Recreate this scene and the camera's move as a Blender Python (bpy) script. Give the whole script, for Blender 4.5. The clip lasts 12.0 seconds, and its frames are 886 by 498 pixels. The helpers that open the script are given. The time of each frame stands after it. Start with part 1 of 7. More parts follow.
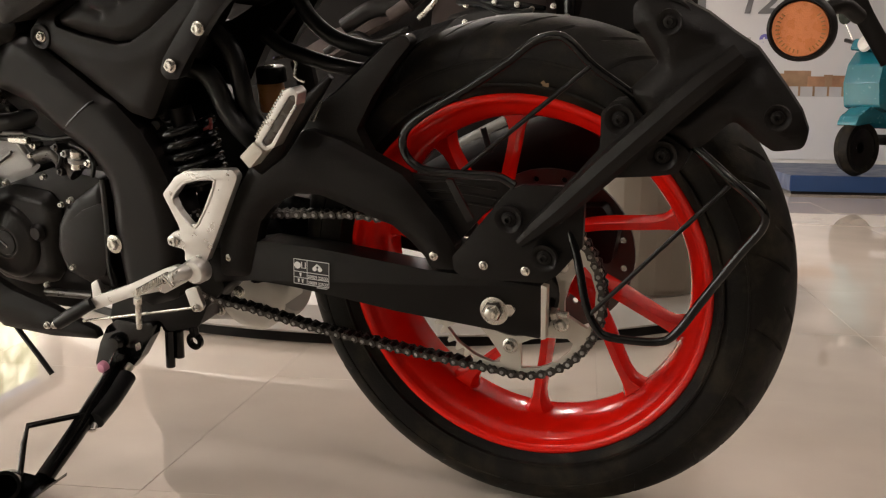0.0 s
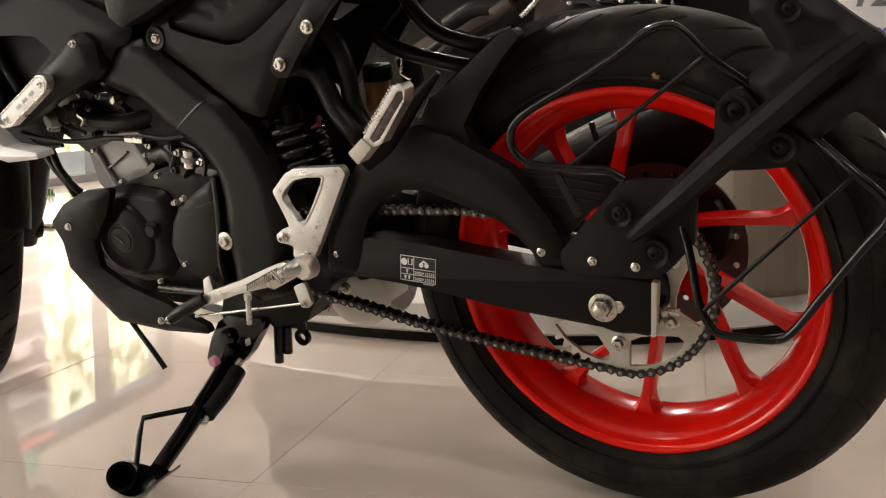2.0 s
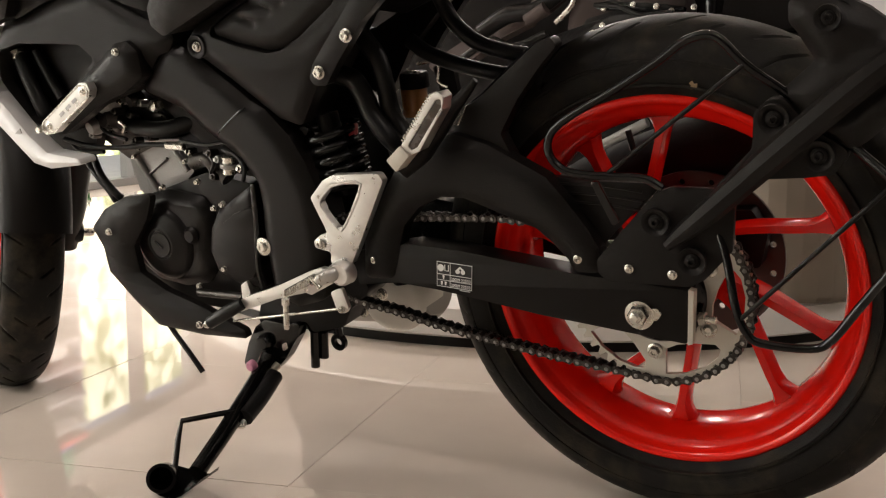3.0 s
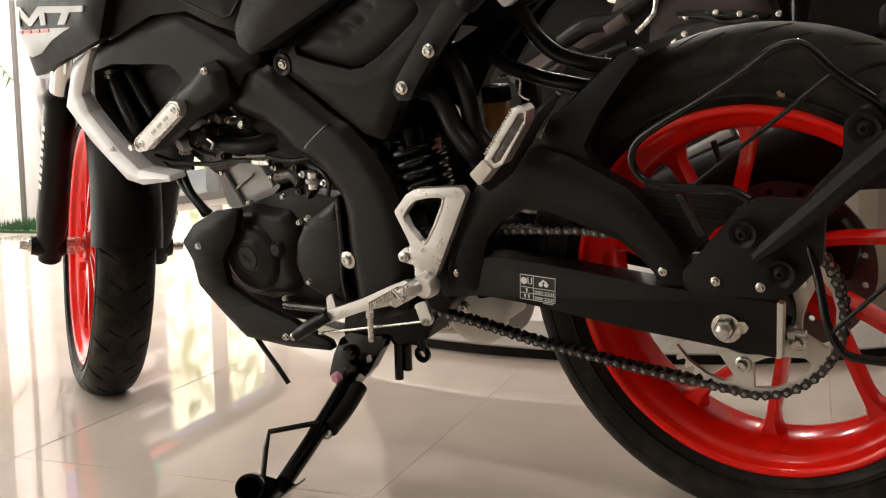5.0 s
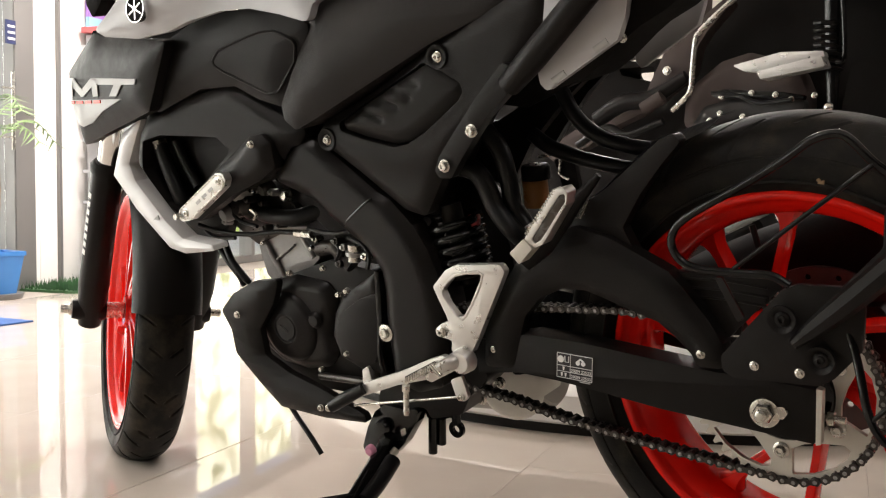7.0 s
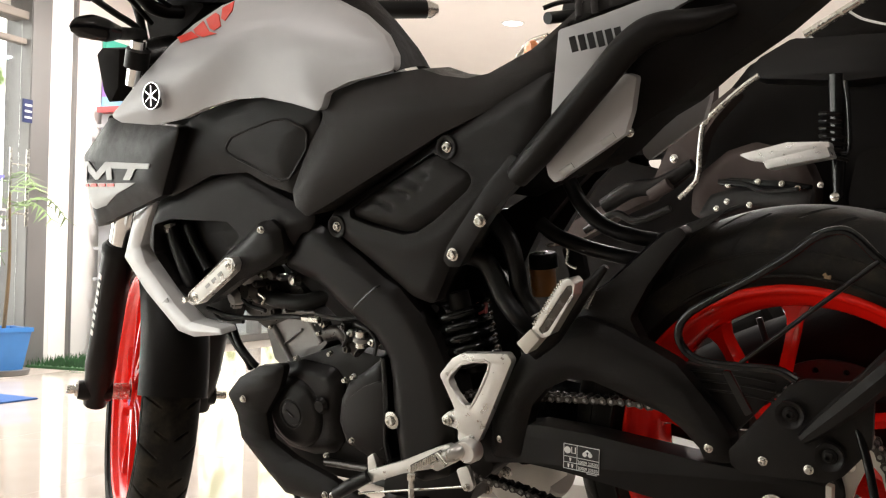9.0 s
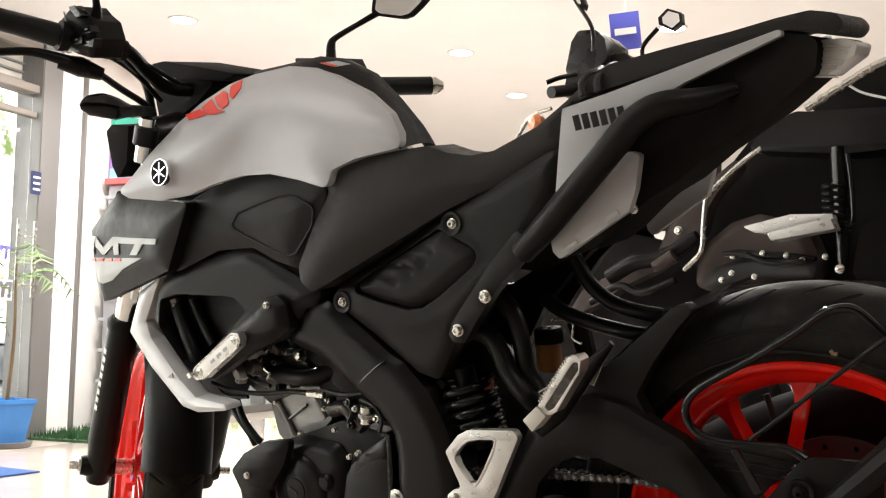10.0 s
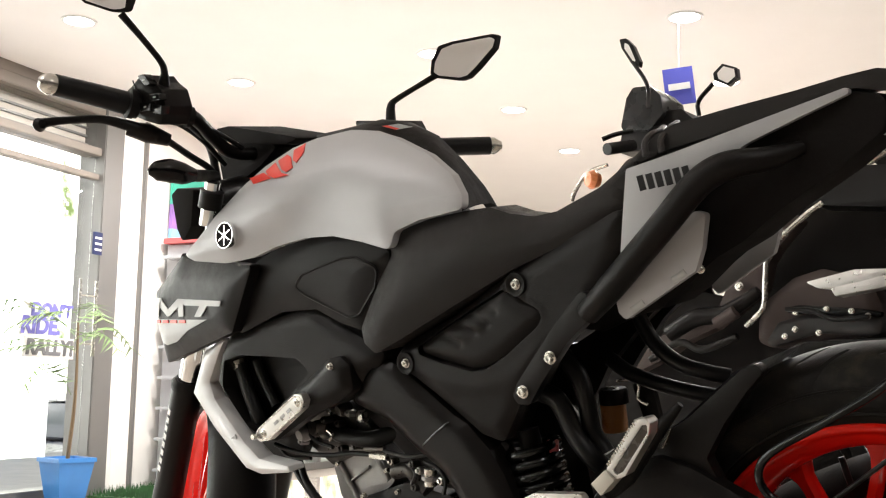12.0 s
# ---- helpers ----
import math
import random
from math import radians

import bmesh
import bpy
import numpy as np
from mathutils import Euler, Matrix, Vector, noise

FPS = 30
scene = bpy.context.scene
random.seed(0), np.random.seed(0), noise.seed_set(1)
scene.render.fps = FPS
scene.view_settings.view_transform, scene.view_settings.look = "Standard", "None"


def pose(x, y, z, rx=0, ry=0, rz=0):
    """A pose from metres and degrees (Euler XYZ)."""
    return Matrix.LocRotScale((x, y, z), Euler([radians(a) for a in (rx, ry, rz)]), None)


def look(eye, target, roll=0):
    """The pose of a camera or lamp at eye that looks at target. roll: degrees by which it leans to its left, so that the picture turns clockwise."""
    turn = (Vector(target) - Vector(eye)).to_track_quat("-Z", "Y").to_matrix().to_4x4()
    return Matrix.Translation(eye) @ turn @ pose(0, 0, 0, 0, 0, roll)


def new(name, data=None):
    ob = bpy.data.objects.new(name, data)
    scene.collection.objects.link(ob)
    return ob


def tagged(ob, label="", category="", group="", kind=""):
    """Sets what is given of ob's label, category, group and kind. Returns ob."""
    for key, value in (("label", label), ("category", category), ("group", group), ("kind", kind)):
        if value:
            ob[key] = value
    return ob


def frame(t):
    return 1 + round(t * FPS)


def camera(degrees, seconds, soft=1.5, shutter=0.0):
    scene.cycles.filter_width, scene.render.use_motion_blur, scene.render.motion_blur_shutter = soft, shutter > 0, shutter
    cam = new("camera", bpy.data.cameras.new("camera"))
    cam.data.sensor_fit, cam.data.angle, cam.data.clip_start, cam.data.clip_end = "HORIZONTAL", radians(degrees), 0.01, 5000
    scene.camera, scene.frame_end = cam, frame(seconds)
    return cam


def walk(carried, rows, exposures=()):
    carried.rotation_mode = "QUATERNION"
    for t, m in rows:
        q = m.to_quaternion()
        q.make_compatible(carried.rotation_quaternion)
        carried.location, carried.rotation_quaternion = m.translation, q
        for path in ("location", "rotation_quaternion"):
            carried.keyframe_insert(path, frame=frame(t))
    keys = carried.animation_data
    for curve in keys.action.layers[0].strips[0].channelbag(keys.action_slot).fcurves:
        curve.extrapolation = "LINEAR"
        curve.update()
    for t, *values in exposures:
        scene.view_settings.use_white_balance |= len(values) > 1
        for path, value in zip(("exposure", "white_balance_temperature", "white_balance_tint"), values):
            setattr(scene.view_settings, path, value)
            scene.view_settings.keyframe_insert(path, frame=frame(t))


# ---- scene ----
cam = camera(45.58, 12.0, soft=1.2)
PATH = [
    (0, (0.4224, -1.3097, 0.5092), (-0.3764, 0.5039, 0.2390), 0.79),
    (0.5, (0.4198, -1.3106, 0.5070), (-0.4305, 0.4798, 0.2401), 0.36),
    (1, (0.4196, -1.3099, 0.5048), (-0.4691, 0.4612, 0.2341), 0.19),
    (1.5, (0.4154, -1.3070, 0.5029), (-0.5139, 0.4427, 0.2290), -0.04),
    (2, (0.4108, -1.3080, 0.5014), (-0.5557, 0.4222, 0.2330), 0.05),
    (2.5, (0.4096, -1.3106, 0.5036), (-0.5859, 0.4035, 0.2373), 0.03),
    (3, (0.4083, -1.3191, 0.5050), (-0.6086, 0.3834, 0.2453), 0.09),
    (5, (0.4068, -1.3258, 0.5085), (-0.7373, 0.2972, 0.2698), -0.72),
    (5.5, (0.4048, -1.3333, 0.5121), (-0.7573, 0.2776, 0.2781), -0.36),
    (6, (0.4055, -1.3386, 0.5145), (-0.7771, 0.2620, 0.3158), -0.36),
    (6.5, (0.4040, -1.3420, 0.5175), (-0.7807, 0.2605, 0.3490), 0.10),
    (7, (0.4038, -1.3447, 0.5218), (-0.7902, 0.2559, 0.4095), 0.47),
    (9, (0.4072, -1.3503, 0.5337), (-0.8016, 0.2427, 0.5711), 1.20),
    (9.5, (0.4073, -1.3490, 0.5368), (-0.8049, 0.2386, 0.6377), 1.13),
    (10, (0.4089, -1.3537, 0.5432), (-0.8053, 0.2267, 0.7099), 1.11),
    (10.5, (0.4105, -1.3584, 0.5450), (-0.8130, 0.2098, 0.7545), 0.51),
    (11, (0.4067, -1.3621, 0.5456), (-0.8410, 0.1830, 0.7816), 0.52),
    (11.5, (0.4033, -1.3626, 0.5477), (-0.8669, 0.1608, 0.8050), 0.58),
    (12, (0.3982, -1.3654, 0.5507), (-0.8864, 0.1438, 0.8193), 0.92),
]
walk(cam, [(t, look(eye, target, roll)) for t, eye, target, roll in PATH], [(0, 0.08, 6950, 15), (4, 0.08, 6900, 15), (7, 0.10, 6600, 13), (12, 0.12, 6480, 11)])

# ---- world and light ----
world = bpy.data.worlds.new("world")
scene.world = world
world.use_nodes = True
wn = world.node_tree
sky = wn.nodes.new("ShaderNodeTexSky")
sky.sky_type = 'NISHITA'
sky.sun_disc = False
sky.sun_elevation = radians(55)
sky.sun_rotation = radians(200)
wn.nodes["Background"].inputs[1].default_value = 0.12
wn.links.new(sky.outputs[0], wn.nodes["Background"].inputs[0])
scene.view_settings.exposure = 0.0

POWER = 20.0


def lamp(name, m, power, size, color, shape='DISK', size_y=None):
    data = bpy.data.lights.new(name, 'AREA')
    data.energy, data.size, data.shape, data.color = power, size, shape, color
    if size_y:
        data.size_y = size_y
    ob = new(name, data)
    ob.matrix_world = m
    return ob


# ---- materials ----
def material(name, color, rough=0.5, metal=0.0, var=0.15, scale=40.0, bump=0.1, bump_scale=300.0, coat=0.0, spec=0.5, big=4.0, trans=0.0, rough_var=0.1):
    """A surface with stains at two sizes, uneven gloss and fine relief; sizes in marks a metre."""
    m = bpy.data.materials.new(name)
    m.use_nodes = True
    nt = m.node_tree
    bs = nt.nodes["Principled BSDF"]
    tc = nt.nodes.new("ShaderNodeTexCoord")
    n1 = nt.nodes.new("ShaderNodeTexNoise")
    n1.inputs["Scale"].default_value, n1.inputs["Detail"].default_value = scale, 5
    n2 = nt.nodes.new("ShaderNodeTexNoise")
    n2.inputs["Scale"].default_value, n2.inputs["Detail"].default_value = big, 3
    n3 = nt.nodes.new("ShaderNodeTexNoise")
    n3.inputs["Scale"].default_value, n3.inputs["Detail"].default_value = bump_scale, 2
    for n in (n1, n2, n3):
        nt.links.new(tc.outputs["Object"], n.inputs["Vector"])
    mix = nt.nodes.new("ShaderNodeMath")
    mix.operation = 'ADD'
    nt.links.new(n1.outputs[0], mix.inputs[0])
    nt.links.new(n2.outputs[0], mix.inputs[1])
    ramp = nt.nodes.new("ShaderNodeMapRange")
    ramp.inputs["From Min"].default_value, ramp.inputs["From Max"].default_value = 0.6, 1.4
    ramp.inputs["To Min"].default_value, ramp.inputs["To Max"].default_value = 1 - var, 1 + var
    nt.links.new(mix.outputs[0], ramp.inputs["Value"])
    hue = nt.nodes.new("ShaderNodeHueSaturation")
    hue.inputs["Color"].default_value = (*color, 1)
    nt.links.new(ramp.outputs[0], hue.inputs["Value"])
    nt.links.new(hue.outputs[0], bs.inputs["Base Color"])
    rr = nt.nodes.new("ShaderNodeMapRange")
    rr.inputs["From Min"].default_value, rr.inputs["From Max"].default_value = 0.3, 0.7
    rr.inputs["To Min"].default_value, rr.inputs["To Max"].default_value = max(rough - rough_var, 0.02), min(rough + rough_var, 1)
    nt.links.new(n1.outputs[0], rr.inputs["Value"])
    nt.links.new(rr.outputs[0], bs.inputs["Roughness"])
    bs.inputs["Metallic"].default_value = metal
    bs.inputs["Coat Weight"].default_value = coat
    bs.inputs["Coat Roughness"].default_value = 0.05
    bs.inputs["Specular IOR Level"].default_value = spec
    bs.inputs["Transmission Weight"].default_value = trans
    if bump > 0:
        b = nt.nodes.new("ShaderNodeBump")
        b.inputs["Strength"].default_value = bump
        b.inputs["Distance"].default_value = 0.001
        nt.links.new(n3.outputs[0], b.inputs["Height"])
        nt.links.new(b.outputs[0], bs.inputs["Normal"])
    return m


def glow(name, color, strength):
    m = bpy.data.materials.new(name)
    m.use_nodes = True
    nt = m.node_tree
    e = nt.nodes.new("ShaderNodeEmission")
    e.inputs[0].default_value, e.inputs[1].default_value = (*color, 1), strength
    nt.links.new(e.outputs[0], nt.nodes["Material Output"].inputs[0])
    return m


MATT = material("matt_black_plastic", (0.0076, 0.0063, 0.0055), 0.44, 0, 0.1, 60, 0.3, 900, spec=0.15, rough_var=0.07)
SATIN = material("satin_black_paint", (0.0062, 0.0051, 0.0045), 0.36, 0, 0.08, 50, 0.08, 500, spec=0.17, rough_var=0.06)
GLOSSB = material("gloss_black_paint", (0.003, 0.003, 0.003), 0.16, 0, 0.08, 50, 0.02, 300, spec=0.34, rough_var=0.05)
VINYL = material("seat_vinyl", (0.017, 0.0145, 0.013), 0.50, 0, 0.1, 80, 0.6, 1200, spec=0.18)
RUBBER = material("tyre_rubber", (0.0070, 0.0060, 0.0050), 0.58, 0, 0.25, 25, 0.3, 500, spec=0.13)
HOSE = material("rubber_hose", (0.006, 0.006, 0.006), 0.42, 0, 0.15, 40, 0.15, 500, spec=0.28)
RED = material("vermilion_paint", (0.76, 0.011, 0.005), 0.16, 0, 0.04, 30, 0.0, 200, coat=0.08, spec=0.38, rough_var=0.015)
SILVER = material("grey_metallic_paint", (0.45, 0.448, 0.455), 0.46, 0.2, 0.03, 60, 0.0, 1500, coat=0.0, rough_var=0.04)
# paler copy of the tank grey: window light on the shroud, in the colour
LITSILVER = material("window_lit_grey_paint", (0.62, 0.615, 0.61), 0.42, 0.1, 0.03, 60, 0.0, 1500, rough_var=0.04)
CAST = material("cast_aluminium", (0.58, 0.565, 0.54), 0.33, 0.8, 0.08, 60, 0.3, 600, rough_var=0.08)
ENGINE = material("engine_casting", (0.31, 0.305, 0.298), 0.42, 0.7, 0.2, 50, 0.5, 400)
STEEL = material("zinc_steel", (0.60, 0.58, 0.53), 0.26, 0.9, 0.04, 60, 0.0, 300, rough_var=0.04)
PLATED = material("zinc_plate", (0.52, 0.49, 0.43), 0.38, 0.35, 0.04, 40, 0.0, rough_var=0.03)
DULLB = material("dull_black_plastic", (0.0100, 0.0086, 0.0078), 0.8, 0, 0.3, 20, 0.3, 200, spec=0.08)
COVERP = material("matt_tank_cover_plastic", (0.020, 0.0175, 0.016), 0.75, 0, 0.1, 60, 0.3, 900, spec=0.06)
CHROME = material("chrome", (0.85, 0.85, 0.84), 0.08, 1.0, 0.03, 30, 0.0, rough_var=0.04)
DARKSTEEL = material("oiled_dark_steel", (0.055, 0.050, 0.046), 0.35, 0.8, 0.25, 150, 0.1, 400)
DISC = material("brake_disc_steel", (0.085, 0.075, 0.070), 0.42, 0.9, 0.1, 200, 0.1, 500)
WHITE = material("white_print", (0.75, 0.75, 0.73), 0.5, 0, 0.02, 40, 0.0)
BLACKPRINT = material("black_print", (0.012, 0.012, 0.012), 0.4, 0, 0.05, 40, 0.0)
GREYPRINT = material("grey_print", (0.42, 0.42, 0.41), 0.45, 0, 0.03, 40, 0.0)
REDPRINT = material("red_print", (0.75, 0.05, 0.03), 0.4, 0, 0.03, 40, 0.0)
ORANGE = material("amber_plastic", (0.78, 0.26, 0.10), 0.3, 0, 0.12, 120, 0.3, 900, coat=0.5)
FLUID = material("brown_fluid_in_plastic", (0.42, 0.17, 0.04), 0.3, 0, 0.1, 30, 0.0, coat=0.3)
PINK = material("pink_paint_mark", (0.55, 0.22, 0.32), 0.5, 0, 0.2, 120, 0.1)
LENS = material("clear_lens", (0.75, 0.73, 0.70), 0.12, 0, 0.05, 60, 0.2, 250, trans=0.35, coat=0.6)
MIRROR = material("mirror_glass", (0.9, 0.9, 0.9), 0.02, 1.0, 0.0, 10, 0.0, rough_var=0.0)
WALL = material("white_wall_paint", (0.76, 0.74, 0.71), 0.7, 0, 0.04, 6, 0.15, 120)
CEIL = material("white_ceiling_paint", (0.82, 0.80, 0.78), 0.8, 0, 0.02, 5, 0.1, 120)
DIMWALL = material("unseen_dark_wall", (0.09, 0.08, 0.075), 0.7, 0, 0.1, 6, 0.15, 120)
LINTEL = material("brown_lintel", (0.19, 0.165, 0.14), 0.6, 0, 0.1, 8, 0.1)
FRAMEGREY = material("grey_aluminium_frame", (0.185, 0.18, 0.172), 0.4, 0.4, 0.05, 20, 0.05, 300)
TILE = material("polished_floor_tile", (0.57, 0.50, 0.435), 0.014, 0, 0.08, 5, 0.0, 60, spec=0.8, big=1.2, rough_var=0.008)
GROUT = material("tile_grout", (0.36, 0.315, 0.27), 0.6, 0, 0.1, 60, 0.1)
BLUE = material("blue_paint", (0.02, 0.07, 0.19), 0.45, 0, 0.1, 20, 0.05)


def dusty(m, color, amount, scale, lo=0.50, hi=0.72):
    """Brownish dust lying in patches over a material's colour."""
    nt = m.node_tree
    bs = nt.nodes["Principled BSDF"]
    src = bs.inputs["Base Color"].links[0].from_socket
    tc = nt.nodes.new("ShaderNodeTexCoord")
    nz = nt.nodes.new("ShaderNodeTexNoise")
    nz.inputs["Scale"].default_value, nz.inputs["Detail"].default_value, nz.inputs["Roughness"].default_value = scale, 8, 0.65
    nt.links.new(tc.outputs["Object"], nz.inputs["Vector"])
    mr = nt.nodes.new("ShaderNodeMapRange")
    mr.inputs["From Min"].default_value, mr.inputs["From Max"].default_value = lo, hi
    mr.inputs["To Min"].default_value, mr.inputs["To Max"].default_value = 0.0, amount
    nt.links.new(nz.outputs[0], mr.inputs["Value"])
    mx = nt.nodes.new("ShaderNodeMix")
    mx.data_type = 'RGBA'
    nt.links.new(mr.outputs[0], mx.inputs["Factor"])
    nt.links.new(src, mx.inputs["A"])
    mx.inputs["B"].default_value = (*color, 1)
    nt.links.new(mx.outputs["Result"], bs.inputs["Base Color"])


dusty(RUBBER, (0.040, 0.032, 0.021), 0.8, 15.0, 0.48, 0.70)
dusty(TILE, (0.62, 0.555, 0.49), 0.5, 1.6)
dusty(CAST, (0.40, 0.39, 0.375), 0.3, 14.0)
dusty(ENGINE, (0.10, 0.09, 0.08), 0.6, 25.0)

# ---- building helpers ----
def link_mesh(name, bm, mat, parent=None, smooth=46):
    bmesh.ops.recalc_face_normals(bm, faces=bm.faces)
    me = bpy.data.meshes.new(name)
    bm.to_mesh(me)
    bm.free()
    me.materials.append(mat)
    if smooth:
        for p in me.polygons:
            p.use_smooth = True
        me.set_sharp_from_angle(angle=radians(smooth))
    ob = new(name, me)
    if parent:
        ob.parent = parent
    return ob


def part(name, bm, mat, parent, label="", smooth=46):
    ob = link_mesh(name, bm, mat, parent, smooth)
    if label:
        tagged(ob, label)
    return ob


def rounded(pts, r, n=4):
    """The outline with its corners rounded; a point may bring its own radius."""
    out = []
    k = len(pts)
    for i in range(k):
        p, a, b = Vector(pts[i][:2]), Vector(pts[i - 1][:2]), Vector(pts[(i + 1) % k][:2])
        rad = pts[i][2] if len(pts[i]) > 2 else r
        u, v = a - p, b - p
        lu, lv = u.length, v.length
        if rad <= 0 or lu < 1e-6 or lv < 1e-6:
            out.append(p)
            continue
        u, v = u / lu, v / lv
        ang = u.angle(v)
        if ang > 3.05:
            out.append(p)
            continue
        d = min(rad / math.tan(ang / 2), 0.45 * lu, 0.45 * lv)
        p0, p1 = p + u * d, p + v * d
        for j in range(n + 1):
            s = j / n
            out.append(p0 * (1 - s) ** 2 + p * 2 * s * (1 - s) + p1 * s * s)
    return out


def edge_distances(points, loop):
    """The distances of many points (x, z) from a closed outline."""
    b = np.array(loop)
    a = np.roll(b, 1, axis=0)
    d = b - a
    l2 = np.maximum((d * d).sum(1), 1e-12)
    rel = points[:, None, :] - a[None]
    q = np.clip((rel * d[None]).sum(2) / l2, 0, 1)
    return np.sqrt(((rel - q[..., None] * d[None]) ** 2).sum(2).min(1))


def edge_distance(x, z, loop):
    return float(edge_distances(np.array([(x, z)]), loop)[0])


def prof(pts, y, depth, r=0.006, bev=0.003, holes=(), bulge=0.0, soft=0.03, grid=0.0, flip=False, sculpt=None, relax=0.0):
    """A plate or moulded shell: an outline (x, z) whose face stands at y (a number, or a slanting plane y0, bx, bz, x0, z0) and that is depth thick,
    with rounded edges; bulge swells its face outwards, over soft metres from the rim; relax evens it out over so many metres."""
    plane = y if isinstance(y, tuple) else (y, 0, 0, 0, 0)
    y0, bx, bz, x0, z0 = plane
    out = rounded(pts, r)
    loops = [out] + [rounded(h, r * 0.7) for h in holes]
    bm = bmesh.new()
    flat = [Vector((p.x, 0, p.y)) for lp in loops for p in lp]
    vs = [bm.verts.new(p) for p in flat]
    from_tri = geometry_fill([[Vector((p.x, p.y, 0)) for p in lp] for lp in loops])
    for tri in from_tri:
        if len({*tri}) == 3:
            try:
                bm.faces.new([vs[i] for i in tri])
            except ValueError:
                pass
    bmesh.ops.dissolve_limit(bm, angle_limit=0.01, verts=bm.verts, edges=bm.edges)
    bmesh.ops.recalc_face_normals(bm, faces=bm.faces)
    if bm.faces and bm.faces[:][0].normal.y > 0:
        bmesh.ops.reverse_faces(bm, faces=bm.faces)
    faces = bm.faces[:]
    ext = bmesh.ops.extrude_face_region(bm, geom=faces)
    back = [v for v in ext["geom"] if isinstance(v, bmesh.types.BMVert)]
    bmesh.ops.translate(bm, vec=(0, -depth, 0), verts=back)
    # the moved copy is the outer face
    front = set(back)
    bmesh.ops.translate(bm, vec=(0, depth, 0), verts=bm.verts)
    rim = [e for e in bm.edges if e.verts[0] in front and e.verts[1] in front and any(len([v for v in fc.verts if v in front]) < len(fc.verts) for fc in e.link_faces)]
    if bev > 0:
        bmesh.ops.bevel(bm, geom=rim, offset=bev, segments=2, profile=0.6, affect='EDGES', clamp_overlap=True)
    if grid > 0:
        grid *= 3 if flip else 1
        xs = [v.co.x for v in bm.verts]
        zs = [v.co.z for v in bm.verts]
        for lo, hi, nrm in ((min(xs), max(xs), (1, 0, 0)), (min(zs), max(zs), (0, 0, 1))):
            for i in range(1, int((hi - lo) / grid) + 1):
                c = lo + i * grid
                bmesh.ops.bisect_plane(bm, geom=bm.verts[:] + bm.edges[:] + bm.faces[:], plane_co=(c, 0, c), plane_no=nrm)
        ol = [(p.x, p.y) for p in out]
        face = [v for v in bm.verts if v.co.y < depth * 0.5]
        spots = np.array([(v.co.x, v.co.z) for v in face])

        def swell(where):
            q = np.minimum(1, edge_distances(where, ol) / soft)
            rise = -bulge * np.sin(q * math.pi / 2)
            if sculpt:
                rise += q * np.array([sculpt(x, z) for x, z in where])
            return rise

        rise = swell(spots)
        if relax and not flip:
            rad = np.minimum(relax, edge_distances(spots, ol))[:, None]
            for f in (0.5, 1.0):
                for k in range(6):
                    rise = rise + swell(spots + rad * f * np.array([[math.cos(k * 1.0472 + f), math.sin(k * 1.0472 + f)]]))
            rise /= 13
        for v, dy in zip(face, rise):
            v.co.y += dy
    sgn = -1 if flip else 1
    for v in bm.verts:
        v.co.y = sgn * (v.co.y + y0 + bx * (v.co.x - x0) + bz * (v.co.z - z0))
    return bm


SHOULDER = [(-0.915, 0.765), (-0.8585, 0.8021), (-0.7917, 0.8802), (-0.7488, 0.9108), (-0.675, 0.9185), (-0.5659, 0.8875), (-0.44, 0.82)]


def hollow(x, z):
    """The tucked-in flank of the tank, below its shoulder line."""
    if x < SHOULDER[0][0] or x > SHOULDER[-1][0]:
        return 0.0
    for (ax, az), (bx, bz) in zip(SHOULDER, SHOULDER[1:]):
        if ax <= x <= bx:
            if z > az + (bz - az) * (x - ax) / (bx - ax):
                return 0.0
    d = along(x, z, SHOULDER)
    return 0.020 * (1 - math.exp(-(d / 0.022) ** 1.4)) + 0.10 * d


def along(x, z, pts):
    """The distance from (x, z) to a broken line."""
    best = 1e9
    for (ax, az), (bx, bz) in zip(pts, pts[1:]):
        dx, dz = bx - ax, bz - az
        q = min(1, max(0, ((x - ax) * dx + (z - az) * dz) / (dx * dx + dz * dz)))
        best = min(best, math.hypot(x - ax - q * dx, z - az - q * dz))
    return best


def creases(*rows):
    """A relief of soft grooves (depth above 0) and ridges (below 0): rows of (line, depth, width)."""
    return lambda x, z: sum(depth * math.exp(-(along(x, z, pts) / width) ** 2) for pts, depth, width in rows)


def draped(pts, host, lift, r=0.0, grid=0.008):
    """A thin print that lies on a moulded shell; host: the shell's outline, plane, bulge, soft and corner radius."""
    outline, plane, bulge, soft, hr = host
    ol = [(p.x, p.y) for p in rounded(outline, hr)]
    bm = prof(pts, 0.0, 0.0015, r=r, bev=0.0, bulge=0.0, grid=grid)
    y0, bx, bz, x0, z0 = plane if isinstance(plane, tuple) else (plane, 0, 0, 0, 0)
    for v in bm.verts:
        d = edge_distance(v.co.x, v.co.z, ol)
        v.co.y += y0 + bx * (v.co.x - x0) + bz * (v.co.z - z0) - bulge * math.sin(min(1, d / soft) * math.pi / 2) - lift
    return bm


def shell_y(x, z, host):
    outline, plane, bulge, soft, hr = host
    d = edge_distance(x, z, [(p.x, p.y) for p in rounded(outline, hr)])
    y0, bx, bz, x0, z0 = plane if isinstance(plane, tuple) else (plane, 0, 0, 0, 0)
    return y0 + bx * (x - x0) + bz * (z - z0) - bulge * math.sin(min(1, d / soft) * math.pi / 2)


def geometry_fill(loops):
    from mathutils import geometry
    return geometry.tessellate_polygon(loops)


